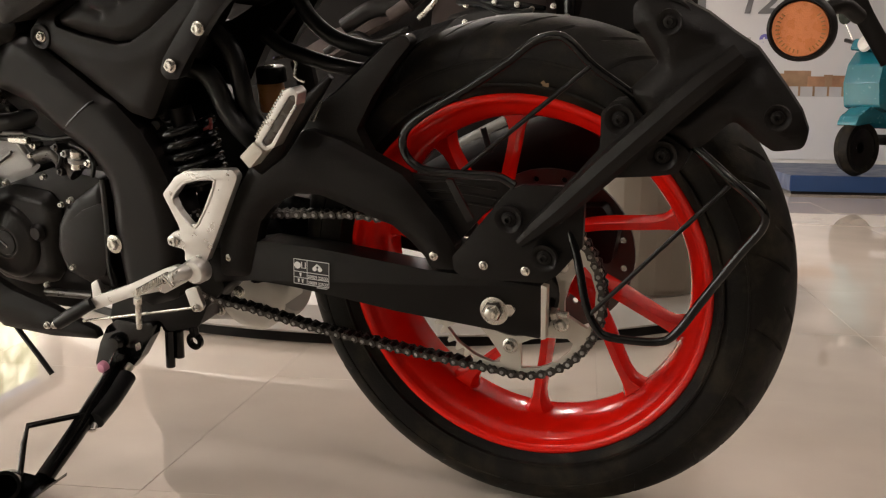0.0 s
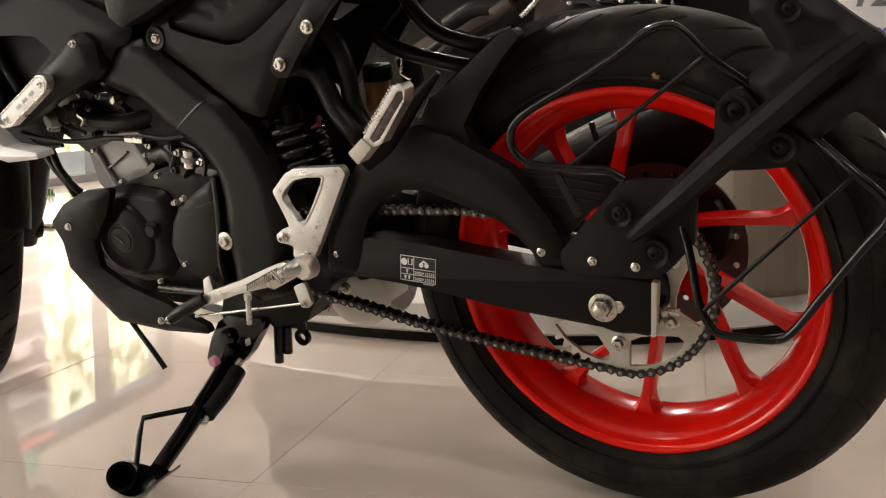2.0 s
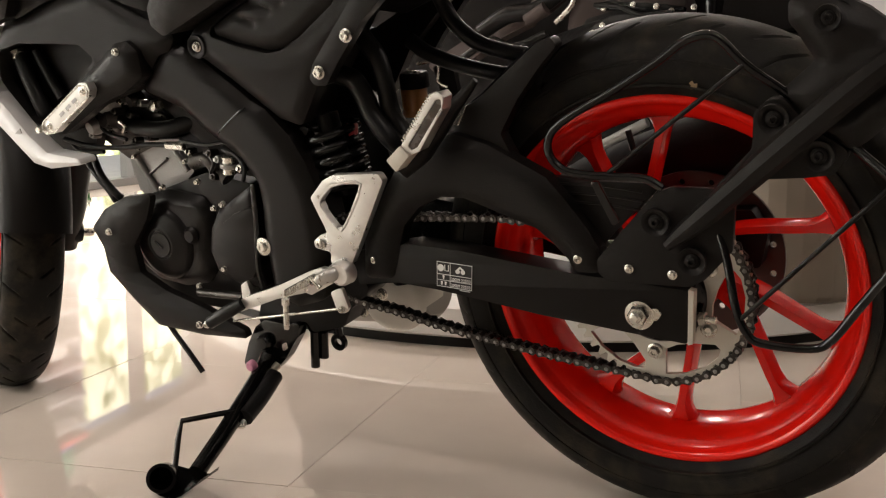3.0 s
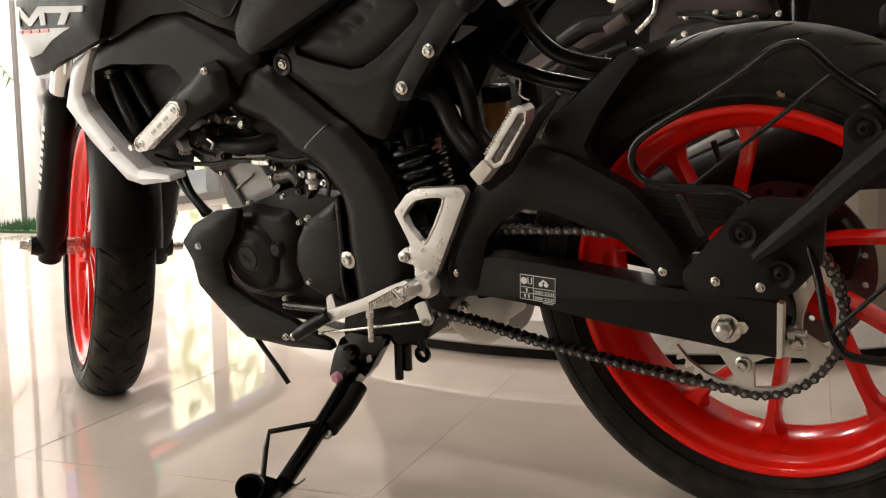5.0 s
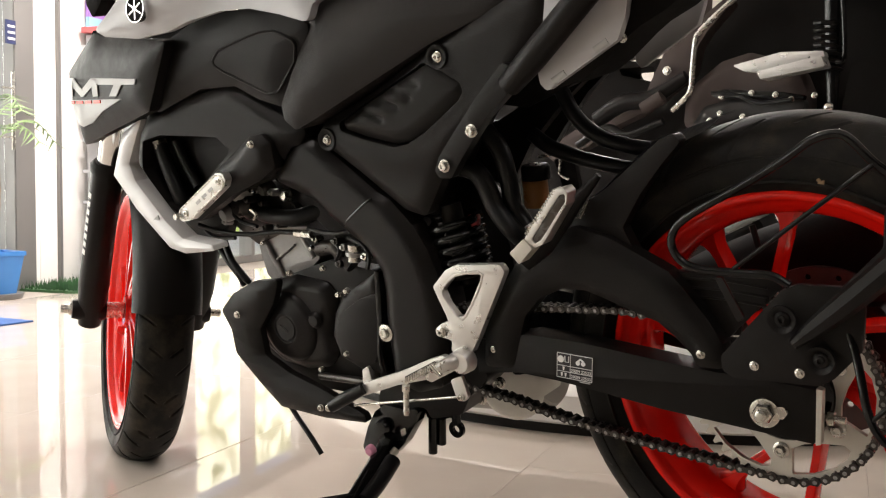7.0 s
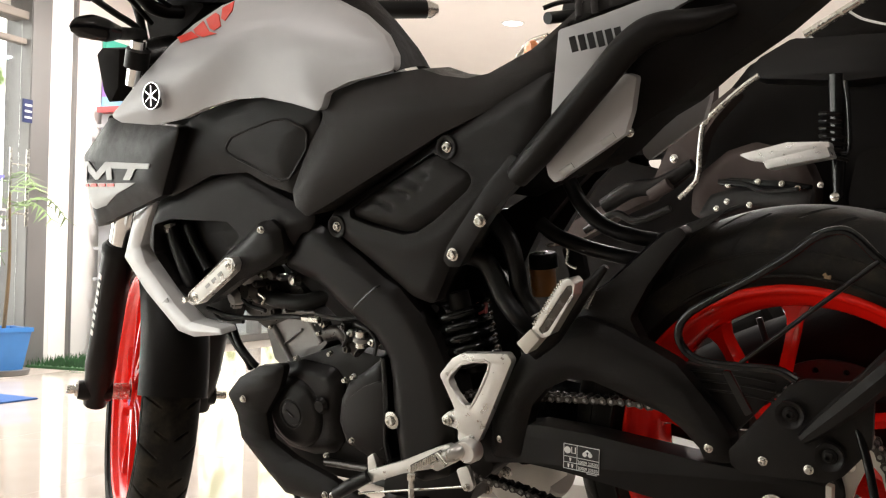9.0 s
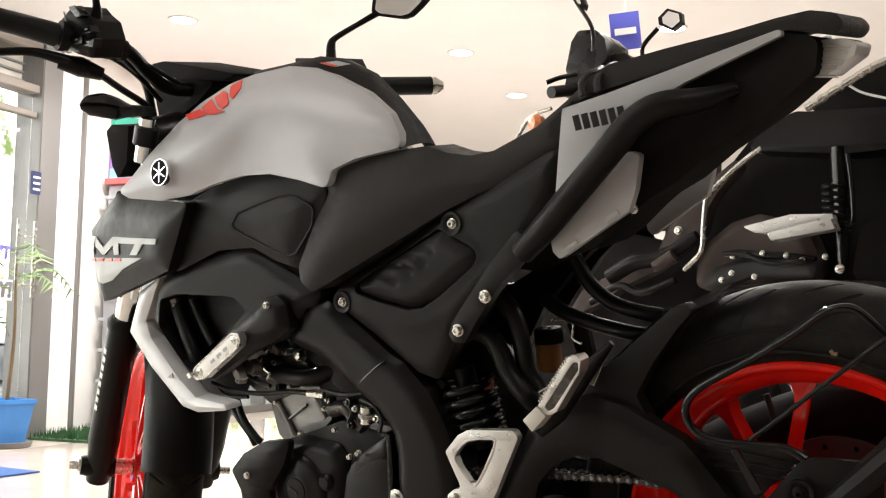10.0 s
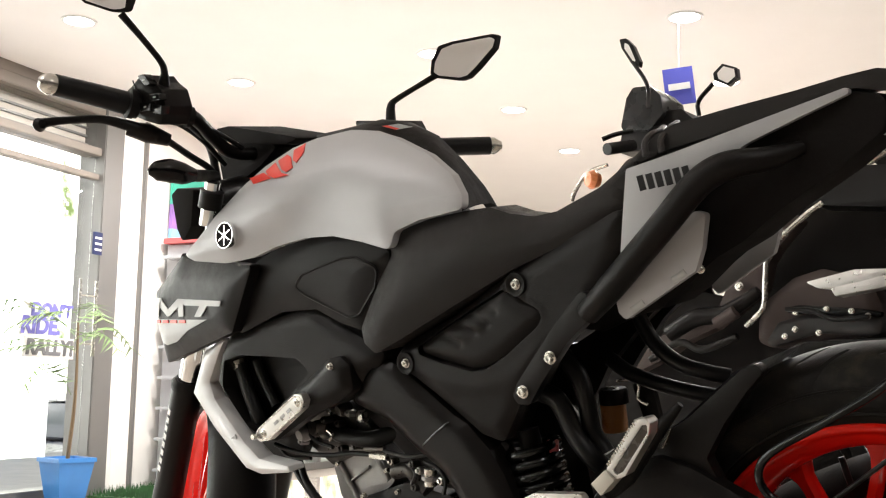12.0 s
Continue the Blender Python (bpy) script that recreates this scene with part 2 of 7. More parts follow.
def smooth_path(pts, n=6, closed=False):
    """A smooth line through the points."""
    pts = [Vector(p) for p in pts]
    k = len(pts)
    if k < 3:
        return pts
    out = []
    span = range(k) if closed else range(k - 1)
    for i in span:
        p1, p2 = pts[i], pts[(i + 1) % k]
        p0 = pts[i - 1] if closed or i > 0 else p1 * 2 - p2
        p3 = pts[(i + 2) % k] if closed or i + 2 < k else p2 * 2 - p1
        for j in range(n):
            s = j / n
            out.append(0.5 * (2 * p1 + (p2 - p0) * s + (2 * p0 - 5 * p1 + 4 * p2 - p3) * s * s + (3 * p1 - p0 - 3 * p2 + p3) * s ** 3))
    if not closed:
        out.append(pts[-1])
    return out


def tube(pts, r, n=6, seg=12, closed=False, flat=1.0, bm=None, smooth=True):
    """A round bar along a line; r may be a list, one for each given point."""
    bm = bm or bmesh.new()
    line = smooth_path(pts, n, closed) if smooth else [Vector(p) for p in pts]
    k = len(line)
    if isinstance(r, (list, tuple)):
        rs = [r[min(int(i / max(1, k - 1) * (len(r) - 1)), len(r) - 2)] * (1 - (i / max(1, k - 1) * (len(r) - 1)) % 1 if i < k - 1 else 0) + r[min(int(i / max(1, k - 1) * (len(r) - 1)) + 1, len(r) - 1)] * ((i / max(1, k - 1) * (len(r) - 1)) % 1 if i < k - 1 else 1) for i in range(k)]
    else:
        rs = [r] * k
    rings = []
    ref = None
    for i in range(k):
        a = line[i - 1] if i > 0 or closed else line[i]
        b = line[(i + 1) % k] if i + 1 < k or closed else line[i]
        d = (b - a).normalized()
        if ref is None:
            ref = Vector((0, 0, 1)) if abs(d.z) < 0.9 else Vector((1, 0, 0))
        ref = (ref - d * ref.dot(d)).normalized()
        side = d.cross(ref)
        rings.append([bm.verts.new(line[i] + ref * (rs[i] * math.cos(6.28318 * j / seg)) + side * (rs[i] * flat * math.sin(6.28318 * j / seg))) for j in range(seg)])
    for i in range(k if closed else k - 1):
        A, Bq = rings[i], rings[(i + 1) % k]
        for j in range(seg):
            bm.faces.new((A[j], A[(j + 1) % seg], Bq[(j + 1) % seg], Bq[j]))
    if not closed:
        bm.faces.new(rings[0])
        bm.faces.new(rings[-1][::-1])
    return bm


def lathe(profile, centre, axis=(0, -1, 0), seg=32, bm=None, start=0.0, sweep=360.0, closed_profile=False):
    """A turned shape: (radius, height along the axis from centre)."""
    bm = bm or bmesh.new()
    a = Vector(axis).normalized()
    u = a.orthogonal().normalized() if abs(a.y) < 0.99 else Vector((1, 0, 0))
    w = a.cross(u)
    c = Vector(centre)
    full = sweep >= 360
    cols = []
    for j in range(seg if full else seg + 1):
        t = radians(start + sweep * j / seg)
        dirn = u * math.cos(t) + w * math.sin(t)
        cols.append([bm.verts.new(c + dirn * max(rr, 1e-5) + a * h) for rr, h in profile])
    k = len(profile)
    for j in range(seg):
        A, Bq = cols[j], cols[(j + 1) % len(cols)]
        for i in range(k if closed_profile else k - 1):
            i2 = (i + 1) % k
            bm.faces.new((A[i], Bq[i], Bq[i2], A[i2]))
    bmesh.ops.remove_doubles(bm, verts=bm.verts, dist=5e-6)
    return bm


def box(x0, x1, y0, y1, z0, z1, bev=0.0, bm=None, seg=2):
    own = bmesh.new()
    bmesh.ops.create_cube(own, size=1)
    for v in own.verts:
        v.co = Vector((x0 + (v.co.x + 0.5) * (x1 - x0), y0 + (v.co.y + 0.5) * (y1 - y0), z0 + (v.co.z + 0.5) * (z1 - z0)))
    if bev:
        bmesh.ops.bevel(own, geom=own.edges[:], offset=bev, segments=seg, affect='EDGES', clamp_overlap=True)
    if bm is None:
        return own
    me = bpy.data.meshes.new("scratch")
    own.to_mesh(me)
    own.free()
    bm.from_mesh(me)
    bpy.data.meshes.remove(me)
    return bm


def moved(bm, m):
    bmesh.ops.transform(bm, matrix=m, verts=bm.verts)
    return bm


def bolt(c, r, parent, mat=None, axis=(0, -1, 0), hexed=True, washer=1.5, h=None):
    """A flanged hexagon or socket bolt."""
    mat = mat or STEEL
    h = h or r * 0.9
    r *= 0.80
    bm = lathe([(0, 0), (r * washer, 0), (r * washer, h * 0.25), (r * 1.1, h * 0.4), (r * 1.0, h * 0.4)], c, axis, 16)
    if hexed:
        lathe([(r * 1.02, h * 0.3), (r * 1.02, h * 0.9), (r * 0.85, h), (r * 0.5, h), (r * 0.45, h * 0.8), (0, h * 0.8)], c, axis, 6, bm)
    else:
        lathe([(r * 1.02, h * 0.3), (r * 0.98, h * 0.8), (r * 0.75, h), (r * 0.5, h), (r * 0.45, h * 0.5), (0, h * 0.5)], c, axis, 14, bm)
    return part("bolt", bm, mat, parent, smooth=30)


# ---- the room ----
EAST = Vector((0.956, 0.292, 0))
ALONG = Vector((-0.292, 0.956, 0))
ROOM = Matrix((EAST.to_4d(), ALONG.to_4d(), (0, 0, 1, 0), (0, 0, 0, 1))).transposed()
for i in range(3):
    ROOM[3][i] = 0
ROOM[3][3] = 1
CEIL_Z = 2.05
E0, E1, A0, A1 = -3.795, 4.2, -3.6, 6.905
PILLAR_A = 3.005


def room_box(name, e0, e1, a0, a1, z0, z1, mat, label, category="wall", bev=0.0):
    return tagged(link_mesh(name, moved(box(e0, e1, a0, a1, z0, z1, bev), ROOM), mat, smooth=0), label, category, kind="structure")


room_box("ceiling", E0 - 0.2, E1 + 0.2, A0 - 0.2, A1 + 0.2, CEIL_Z, CEIL_Z + 0.2, CEIL, "plain white plastered showroom ceiling", "ceiling")
room_box("wall_back", E0 - 0.2, E1 + 0.2, A1, A1 + 0.2, 0, CEIL_Z, WALL, "white painted back wall of the showroom")
# right and rear walls are out of view, dark to hold back fill light
room_box("wall_right", E1, E1 + 0.2, A0, A1, 0, CEIL_Z, DIMWALL, "unseen side wall, coloured dark to cut fill light")
room_box("wall_rear", E0 - 0.2, E1 + 0.2, A0 - 0.2, A0, 0, CEIL_Z, DIMWALL, "unseen rear wall, coloured dark to cut fill light")
room_box("wall_left", E0 - 0.2, E0, PILLAR_A, PILLAR_A + 1.28, 0, CEIL_Z, WALL, "white painted wall beside the glass shopfront")
room_box("wall_left_far", E0 - 0.2, E0, PILLAR_A + 3.1, A1, 0, CEIL_Z, WALL, "white painted wall beyond the second window")
room_box("wall_left_head", E0 - 0.2, E0, PILLAR_A + 1.28, PILLAR_A + 3.1, 1.65, CEIL_Z, WALL, "white painted wall over the second window")
room_box("bulkhead", E0 - 0.2, E0 + 0.02, A0, PILLAR_A, 2.0, CEIL_Z, LINTEL, "brown bulkhead over the glass shopfront")
floor = room_box("floor", E0 - 0.2, E1 + 0.2, A0 - 0.2, A1 + 0.2, -0.2, -0.0010, GROUT, "polished beige floor tiles with thin dark joints", "floor")

# ---- the motorcycle ----
bike = new("motorcycle")
bike.matrix_world = Matrix.Translation((0, 0, 0.010)) @ Matrix.Rotation(radians(11.5), 4, 'X')
tagged(bike, "matt black and grey motorcycle with vermilion wheels on its side stand", "motorcycle")
AXLE = Vector((0, 0, 0.305))
FRONT = Vector((-1.308, 0, 0.273))
STEER_AXIS = Vector((math.sin(radians(26)), 0, math.cos(radians(26))))
STEER_FOOT = Vector((-1.41, 0, 0))
STEER = Matrix.Translation(STEER_FOOT) @ Matrix.Rotation(radians(-33), 4, STEER_AXIS) @ Matrix.Translation(-STEER_FOOT)


def tyre_mesh(centre, radius, half, bead, groove, seg=480):
    """A tyre with grooves cut into its tread."""
    shape = []
    side = radius - bead
    prof_pts = [(bead - 0.004, half * 0.66), (bead + 0.004, half * 0.80), (bead + side * 0.20, half * 0.93), (bead + side * 0.42, half), (bead + side * 0.60, half * 0.97), (bead + side * 0.72, half * 0.88)]
    crown = []
    for i in range(0, 19):
        a = i / 18
        y = half * 0.88 * (1 - 2 * a)
        crown.append((bead + side * 0.72 + side * 0.28 * (1 - (abs(y) / (half * 0.88)) ** 2.0) ** 0.75, y))
    shape = prof_pts[:-1] + crown + [(r, -h) for r, h in prof_pts[-2::-1]]
    bm = bmesh.new()
    cols = []
    for j in range(seg):
        t = 6.283185 * j / seg
        col = []
        for r, h in shape:
            cut = 0.0
            w = abs(h) / half
            lean = t + abs(h) * 3.2 * groove
            if r > bead + side * 0.55 and j % 12 == 0 and ((0.12 < w < 0.55) if j % 24 else (0.42 < w < 0.90)):
                cut = 0.004
            col.append(bm.verts.new(centre + Vector(((r - cut) * math.cos(lean), h, (r - cut) * math.sin(lean)))))
        cols.append(col)
    k = len(shape)
    for j in range(seg):
        A, Bq = cols[j], cols[(j + 1) % seg]
        for i in range(k - 1):
            bm.faces.new((A[i], Bq[i], Bq[i + 1], A[i + 1]))
        bm.faces.new((A[k - 1], Bq[k - 1], Bq[0], A[0]))
    return bm


def rim_mesh(centre, half, lip=0.232, well=0.197):
    p = [(lip, half - 0.002), (lip - 0.001, half + 0.002), (lip - 0.004, half + 0.004), (lip - 0.009, half + 0.003), (lip - 0.0125, half - 0.001), (lip - 0.0145, half - 0.0075), (lip - 0.018, half - 0.010), (well + 0.009, half - 0.018), (well + 0.003, half - 0.028), (well, half * 0.25)]
    full = p + [(r, -h) for r, h in p[::-1]] + [(lip - 0.012, -half + 0.006), (well + 0.012, -half * 0.4), (well + 0.012, half * 0.4), (lip - 0.012, half - 0.006)]
    return lathe(full, centre, (0, -1, 0), 96, closed_profile=True)


def spoke_mesh(centre, a_out, a_in, r_in, r_out, w, d):
    bm = bmesh.new()
    rows = []
    for i in range(15):
        s = i / 14
        r = r_in + (r_out - r_in) * s
        a = radians(a_in + (a_out - a_in) * (1 - (1 - s) ** 2))
        c = centre + Vector((r * math.cos(a), 0, r * math.sin(a)))
        t = Vector((-math.sin(a), 0, math.cos(a)))
        flare = 1 + 2.2 * (max(0, s - 0.78) / 0.22) ** 2 + 0.8 * max(0, 0.2 - s) / 0.2
        ww, dd = w * flare, d * (1.25 - 0.35 * s)
        sect = [(-ww, -dd * 0.4), (-ww * 0.6, -dd), (ww * 0.6, -dd), (ww, -dd * 0.4), (ww, dd * 0.4), (ww * 0.6, dd), (-ww * 0.6, dd), (-ww, dd * 0.4)]
        rows.append([bm.verts.new(c + t * u + Vector((0, v, 0))) for u, v in sect])
    for i in range(14):
        for j in range(8):
            bm.faces.new((rows[i][j], rows[i][(j + 1) % 8], rows[i + 1][(j + 1) % 8], rows[i + 1][j]))
    bm.faces.new(rows[0])
    bm.faces.new(rows[-1][::-1])
    return bm


def build_wheel(name, centre, radius, tyre_half, rim_half, groove, m, depth, hub):
    w = part(name, moved(rim_mesh(centre, rim_half), m), RED, bike, "glossy vermilion cast alloy wheel")
    part("tyre", moved(tyre_mesh(centre, radius, tyre_half, 0.226, groove), m), RUBBER, w, "new black rubber tyre", smooth=32)
    for k in range(5):
        for a, i in ((22, 36), (-19, 19)):
            part("spoke", moved(spoke_mesh(centre, a + 72 * k, a + i + 72 * k, 0.050 * hub, 0.204, 0.0080, depth), m), RED, w)
    part("hub", moved(lathe([(r * hub, h * hub) for r, h in ((0.022, -0.060), (0.036, -0.060), (0.040, -0.04), (0.052, -0.026), (0.056, 0.0), (0.052, 0.026), (0.042, 0.04), (0.040, 0.055), (0.022, 0.055))], centre, (0, -1, 0), 32), m), RED, w)
    for ring_r, ring_y in ((0.2, 0.96), (0.52, 0.985)):
        rr = 0.226 + (radius - 0.226) * ring_r
        part("tyre_ring", moved(lathe([(rr - 0.0022, -tyre_half * ring_y + 0.003), (rr - 0.0012, -tyre_half * ring_y - 0.0012), (rr + 0.0012, -tyre_half * ring_y - 0.0012), (rr + 0.0022, -tyre_half * ring_y + 0.003)], centre, (0, 1, 0), 96), m), RUBBER, w)
    part("valve", moved(tube([centre + Vector((0.187 * math.cos(1.9), 0, 0.187 * math.sin(1.9))), centre + Vector((0.155 * math.cos(1.92), 0, 0.155 * math.sin(1.92)))], 0.004, smooth=False), m), HOSE, w)
    return w


I4 = Matrix.Identity(4)
rear_wheel = build_wheel("rear_wheel", AXLE, 0.314, 0.070, 0.055, 1.0, I4, 0.016, 1.0)
front_wheel = build_wheel("front_wheel", FRONT, 0.290, 0.050, 0.039, 0.8, STEER, 0.027, 0.7)


def drilled_disc(centre, r0, r1, y, thick, n, m=I4):
    """A brake disc with two rows of holes bored right through it."""
    def ring(cx, cz, r, k):
        return [(cx + r * math.cos(6.28318 * i / k), cz + r * math.sin(6.28318 * i / k)) for i in range(k)]
    bores = [ring(centre.x, centre.z, r0, 40)]
    for i in range(n):
        for q, turn in ((0.36, 0.0), (0.76, 0.5)):
            a, rr = 6.28318 * (i + turn) / n, r0 + (r1 - r0) * q
            bores.append(ring(centre.x + rr * math.cos(a), centre.z + rr * math.sin(a), 0.0042, 8))
    return moved(prof(ring(centre.x, centre.z, r1, 72), centre.y + y - thick, 2 * thick, r=0.0, bev=0.0, holes=bores), m)


part("brake_disc", drilled_disc(AXLE, 0.055, 0.110, 0.072, 0.002, 16), DISC, rear_wheel)
part("brake_disc", drilled_disc(FRONT, 0.085, 0.141, 0.062, 0.002, 22, STEER), DISC, front_wheel)

# chain and sprocket
SPY = -0.080


def sprocket_mesh(centre, r, teeth, y):
    outer = []
    for i in range(teeth * 4):
        a = 6.28318 * i / (teeth * 4)
        rr = r + (0.004, 0.0045, -0.004, -0.004)[i % 4]
        outer.append((centre.x + rr * math.cos(a), centre.z + rr * math.sin(a)))
    holes = []
    for k in range(6):
        holes.append([(centre.x + rr * r * math.cos(radians(a + 60 * k)), centre.z + rr * r * math.sin(radians(a + 60 * k))) for rr, a in ((0.93, -85), (0.945, -72), (0.945, -58), (0.93, -46), (0.89, -40), (0.81, -40), (0.66, -54), (0.61, -69), (0.64, -82))])
    return prof(outer, y, 0.006, r=0, bev=0.0, holes=holes)


sprocket = part("sprocket", sprocket_mesh(AXLE + Vector((-0.004, 0, 0.002)), 0.112, 52, SPY - 0.003), PLATED, rear_wheel, "bright zinc-plated steel sprocket")
for k in range(6):
    a = radians(60 * k - 92)
    bolt(AXLE + Vector((-0.004 + 0.0745 * math.cos(a), SPY - 0.003, 0.002 + 0.0745 * math.sin(a))), 0.0082, rear_wheel, washer=1.5, h=0.009)
part("cush_drum", lathe([(0, 0.006), (0.046, 0.006), (0.056, 0.003), (0.060, -0.001), (0.060, -0.035), (0.03, -0.04)], AXLE + Vector((-0.002, SPY - 0.004, 0)), (0, -1, 0), 40), GLOSSB, rear_wheel)
part("brake_caliper", prof([(0.03, 0.37), (0.075, 0.375), (0.095, 0.345), (0.085, 0.30), (0.05, 0.30), (0.04, 0.335)], 0.045, 0.05, r=0.008, bev=0.005), SATIN, bike)

CHAIN_LINE = [(-0.449, -0.08, 0.259), (-0.377, -0.08, 0.245), (-0.299, -0.08, 0.23), (-0.215, -0.08, 0.218), (-0.134, -0.08, 0.208)]
line = [Vector(p) for p in CHAIN_LINE]
for i in range(13):
    a = radians(-104 + i * 200 / 12)
    line.append(AXLE + Vector((0.110 * math.cos(a), SPY, 0.110 * math.sin(a))))
line += [Vector(p) for p in [(-0.15, -0.08, 0.387), (-0.213, -0.08, 0.387), (-0.331, -0.08, 0.381)]]
line += [Vector((-0.46, SPY, 0.372)), Vector((-0.495, SPY, 0.345)), Vector((-0.47, SPY, 0.300))]
dense = smooth_path(line, 12, True)
walked = [0.0]
for i in range(len(dense)):
    walked.append(walked[-1] + (dense[(i + 1) % len(dense)] - dense[i]).length)
LINKS = int(walked[-1] / 0.0127 / 2) * 2


def at_length(s):
    s %= walked[-1]
    for i in range(len(dense)):
        if walked[i + 1] >= s:
            q = (s - walked[i]) / max(1e-9, walked[i + 1] - walked[i])
            return dense[i].lerp(dense[(i + 1) % len(dense)], q)
    return dense[0]


def link_plate(half_w, p, name):
    """One chain link along x: two waisted plates, its pins and rollers."""
    bm = bmesh.new()
    for sgn in (-1, 1):
        y = half_w * sgn
        ring = []
        for i in range(16):
            a = 6.28318 * i / 16
            cx = p / 2 * (1 if math.cos(a) > 0.15 else -1 if math.cos(a) < -0.15 else 0)
            rr = 0.0057 if cx else 0.0029
            ring.append((cx + rr * math.cos(a), rr * math.sin(a)))
        f1 = [bm.verts.new((x, y - 0.0009, z)) for x, z in ring]
        f2 = [bm.verts.new((x, y + 0.0009, z)) for x, z in ring]
        bm.faces.new(f1)
        bm.faces.new(f2[::-1])
        for i in range(16):
            bm.faces.new((f1[i], f1[(i + 1) % 16], f2[(i + 1) % 16], f2[i]))
    for sx in (-p / 2, p / 2):
        lathe([(0, -half_w - 0.0022), (0.0020, -half_w - 0.0022), (0.0027, -half_w - 0.0014), (0.0027, half_w + 0.0014), (0, half_w + 0.002)], (sx, 0, 0), (0, 1, 0), 8, bm)
        lathe([(0.004, -0.004), (0.0042, -0.004), (0.0042, 0.004), (0.004, 0.004)], (sx, 0, 0), (0, 1, 0), 8, bm)
    me = bpy.data.meshes.new(name)
    bmesh.ops.recalc_face_normals(bm, faces=bm.faces)
    for fc in bm.faces:
        if abs(fc.calc_center_median().y) > half_w + 0.0012:
            fc.material_index = 1
    bm.to_mesh(me)
    bm.free()
    me.materials.append(DARKSTEEL)
    me.materials.append(ENGINE)
    return me


chain = new("drive_chain")
chain.parent = bike
tagged(chain, "oiled dark steel roller chain")
pitch = walked[-1] / LINKS
outer_link, inner_link = link_plate(0.0082, pitch, "chain_link"), link_plate(0.0056, pitch, "chain_link")
for i in range(LINKS):
    a, b = at_length(i * pitch), at_length((i + 1) * pitch)
    ob = new("chain_link", outer_link if i % 2 else inner_link)
    ob.parent = chain
    d = (b - a).normalized()
    ob.matrix_basis = Matrix.Translation((a + b) / 2) @ Matrix.Rotation(-math.atan2(d.z, d.x), 4, 'Y')

# swingarm
SA = [(-0.408, 0.339), (-0.32, 0.355), (-0.246, 0.351), (-0.175, 0.343), (-0.092, 0.334), (-0.02, 0.33), (0.047, 0.325), (0.044, 0.26), (-0.024, 0.266), (-0.143, 0.277), (-0.221, 0.288), (-0.286, 0.296), (-0.345, 0.3), (-0.408, 0.292)]
part("tyre_sticker", prof([(0.039, 0.55), (0.043, 0.553), (0.045, 0.549), (0.049, 0.55), (0.048, 0.544), (0.044, 0.543), (0.039, 0.544), (0.042, 0.548)], -0.0680, 0.002, r=0.001, bev=0), material("brown_paper", (0.20, 0.125, 0.06), 0.7), rear_wheel)
swingarm = part("swingarm", prof(SA, -0.116, 0.034, r=0.004, bev=0.003), SATIN, bike, "satin black steel box-section swingarm")
part("arm", prof(SA, -0.112, 0.034, r=0.004, bev=0.003, flip=True), SATIN, swingarm)
part("pivot_tube", tube([(-0.40, -0.11, 0.325), (-0.40, 0.11, 0.325)], 0.024, smooth=False, seg=16), SATIN, swingarm)
part("end_cap", prof([(0.048, 0.328), (0.055, 0.326), (0.051, 0.262), (0.045, 0.26)], -0.119, 0.010, r=0.001, bev=0.001), PLATED, swingarm)
part("axle_washer", lathe([(0, 0), (0.0175, 0), (0.0175, 0.003), (0.013, 0.004), (0, 0.004)], (-0.011, -0.117, 0.291), (0, -1, 0), 28), STEEL, swingarm)
part("axle_nut", lathe([(0.0125, 0), (0.0125, 0.008), (0.011, 0.010), (0.0075, 0.010), (0.0075, 0.015), (0.006, 0.016), (0, 0.016)], (-0.01, -0.121, 0.293), (0, -1, 0), 6), STEEL, swingarm)
part("axle_slot", prof([(-0.007, 0.299), (0.011, 0.301), (0.015, 0.294), (0.01, 0.286), (-0.008, 0.285)], -0.119, 0.004, r=0.003, bev=0.001), STEEL, swingarm)
part("adjuster_bolt", tube([(0.042, -0.1, 0.288), (0.073, -0.1, 0.286)], 0.0045, smooth=False), STEEL, swingarm)
part("adjuster_nut", lathe([(0, 0), (0.0085, 0), (0.0085, 0.007), (0, 0.007)], (0.054, -0.1, 0.287), (1, 0, 0), 6), STEEL, swingarm)

# chain guard arching over the upper run
GUARD = [(-0.238, 0.501), (-0.194, 0.489), (-0.158, 0.471), (-0.119, 0.451), (-0.096, 0.425), (-0.071, 0.392), (-0.057, 0.367), (-0.055, 0.337), (-0.09, 0.337), (-0.096, 0.351), (-0.114, 0.37), (-0.136, 0.388), (-0.169, 0.399), (-0.202, 0.411), (-0.232, 0.421), (-0.264, 0.421), (-0.298, 0.406), (-0.323, 0.381), (-0.336, 0.347), (-0.35, 0.306), (-0.396, 0.302), (-0.388, 0.359), (-0.362, 0.405), (-0.325, 0.457), (-0.279, 0.492)]
part("chain_guard", prof(GUARD, -0.117, 0.022, r=0.010, bev=0.003, bulge=0.010, soft=0.020, grid=0.009, relax=0.007), MATT, bike, "matt black moulded chain guard")
for c in [(-0.081, -0.125, 0.356), (-0.372, -0.125, 0.332)]:
    bolt(c, 0.0046, bike, hexed=False)

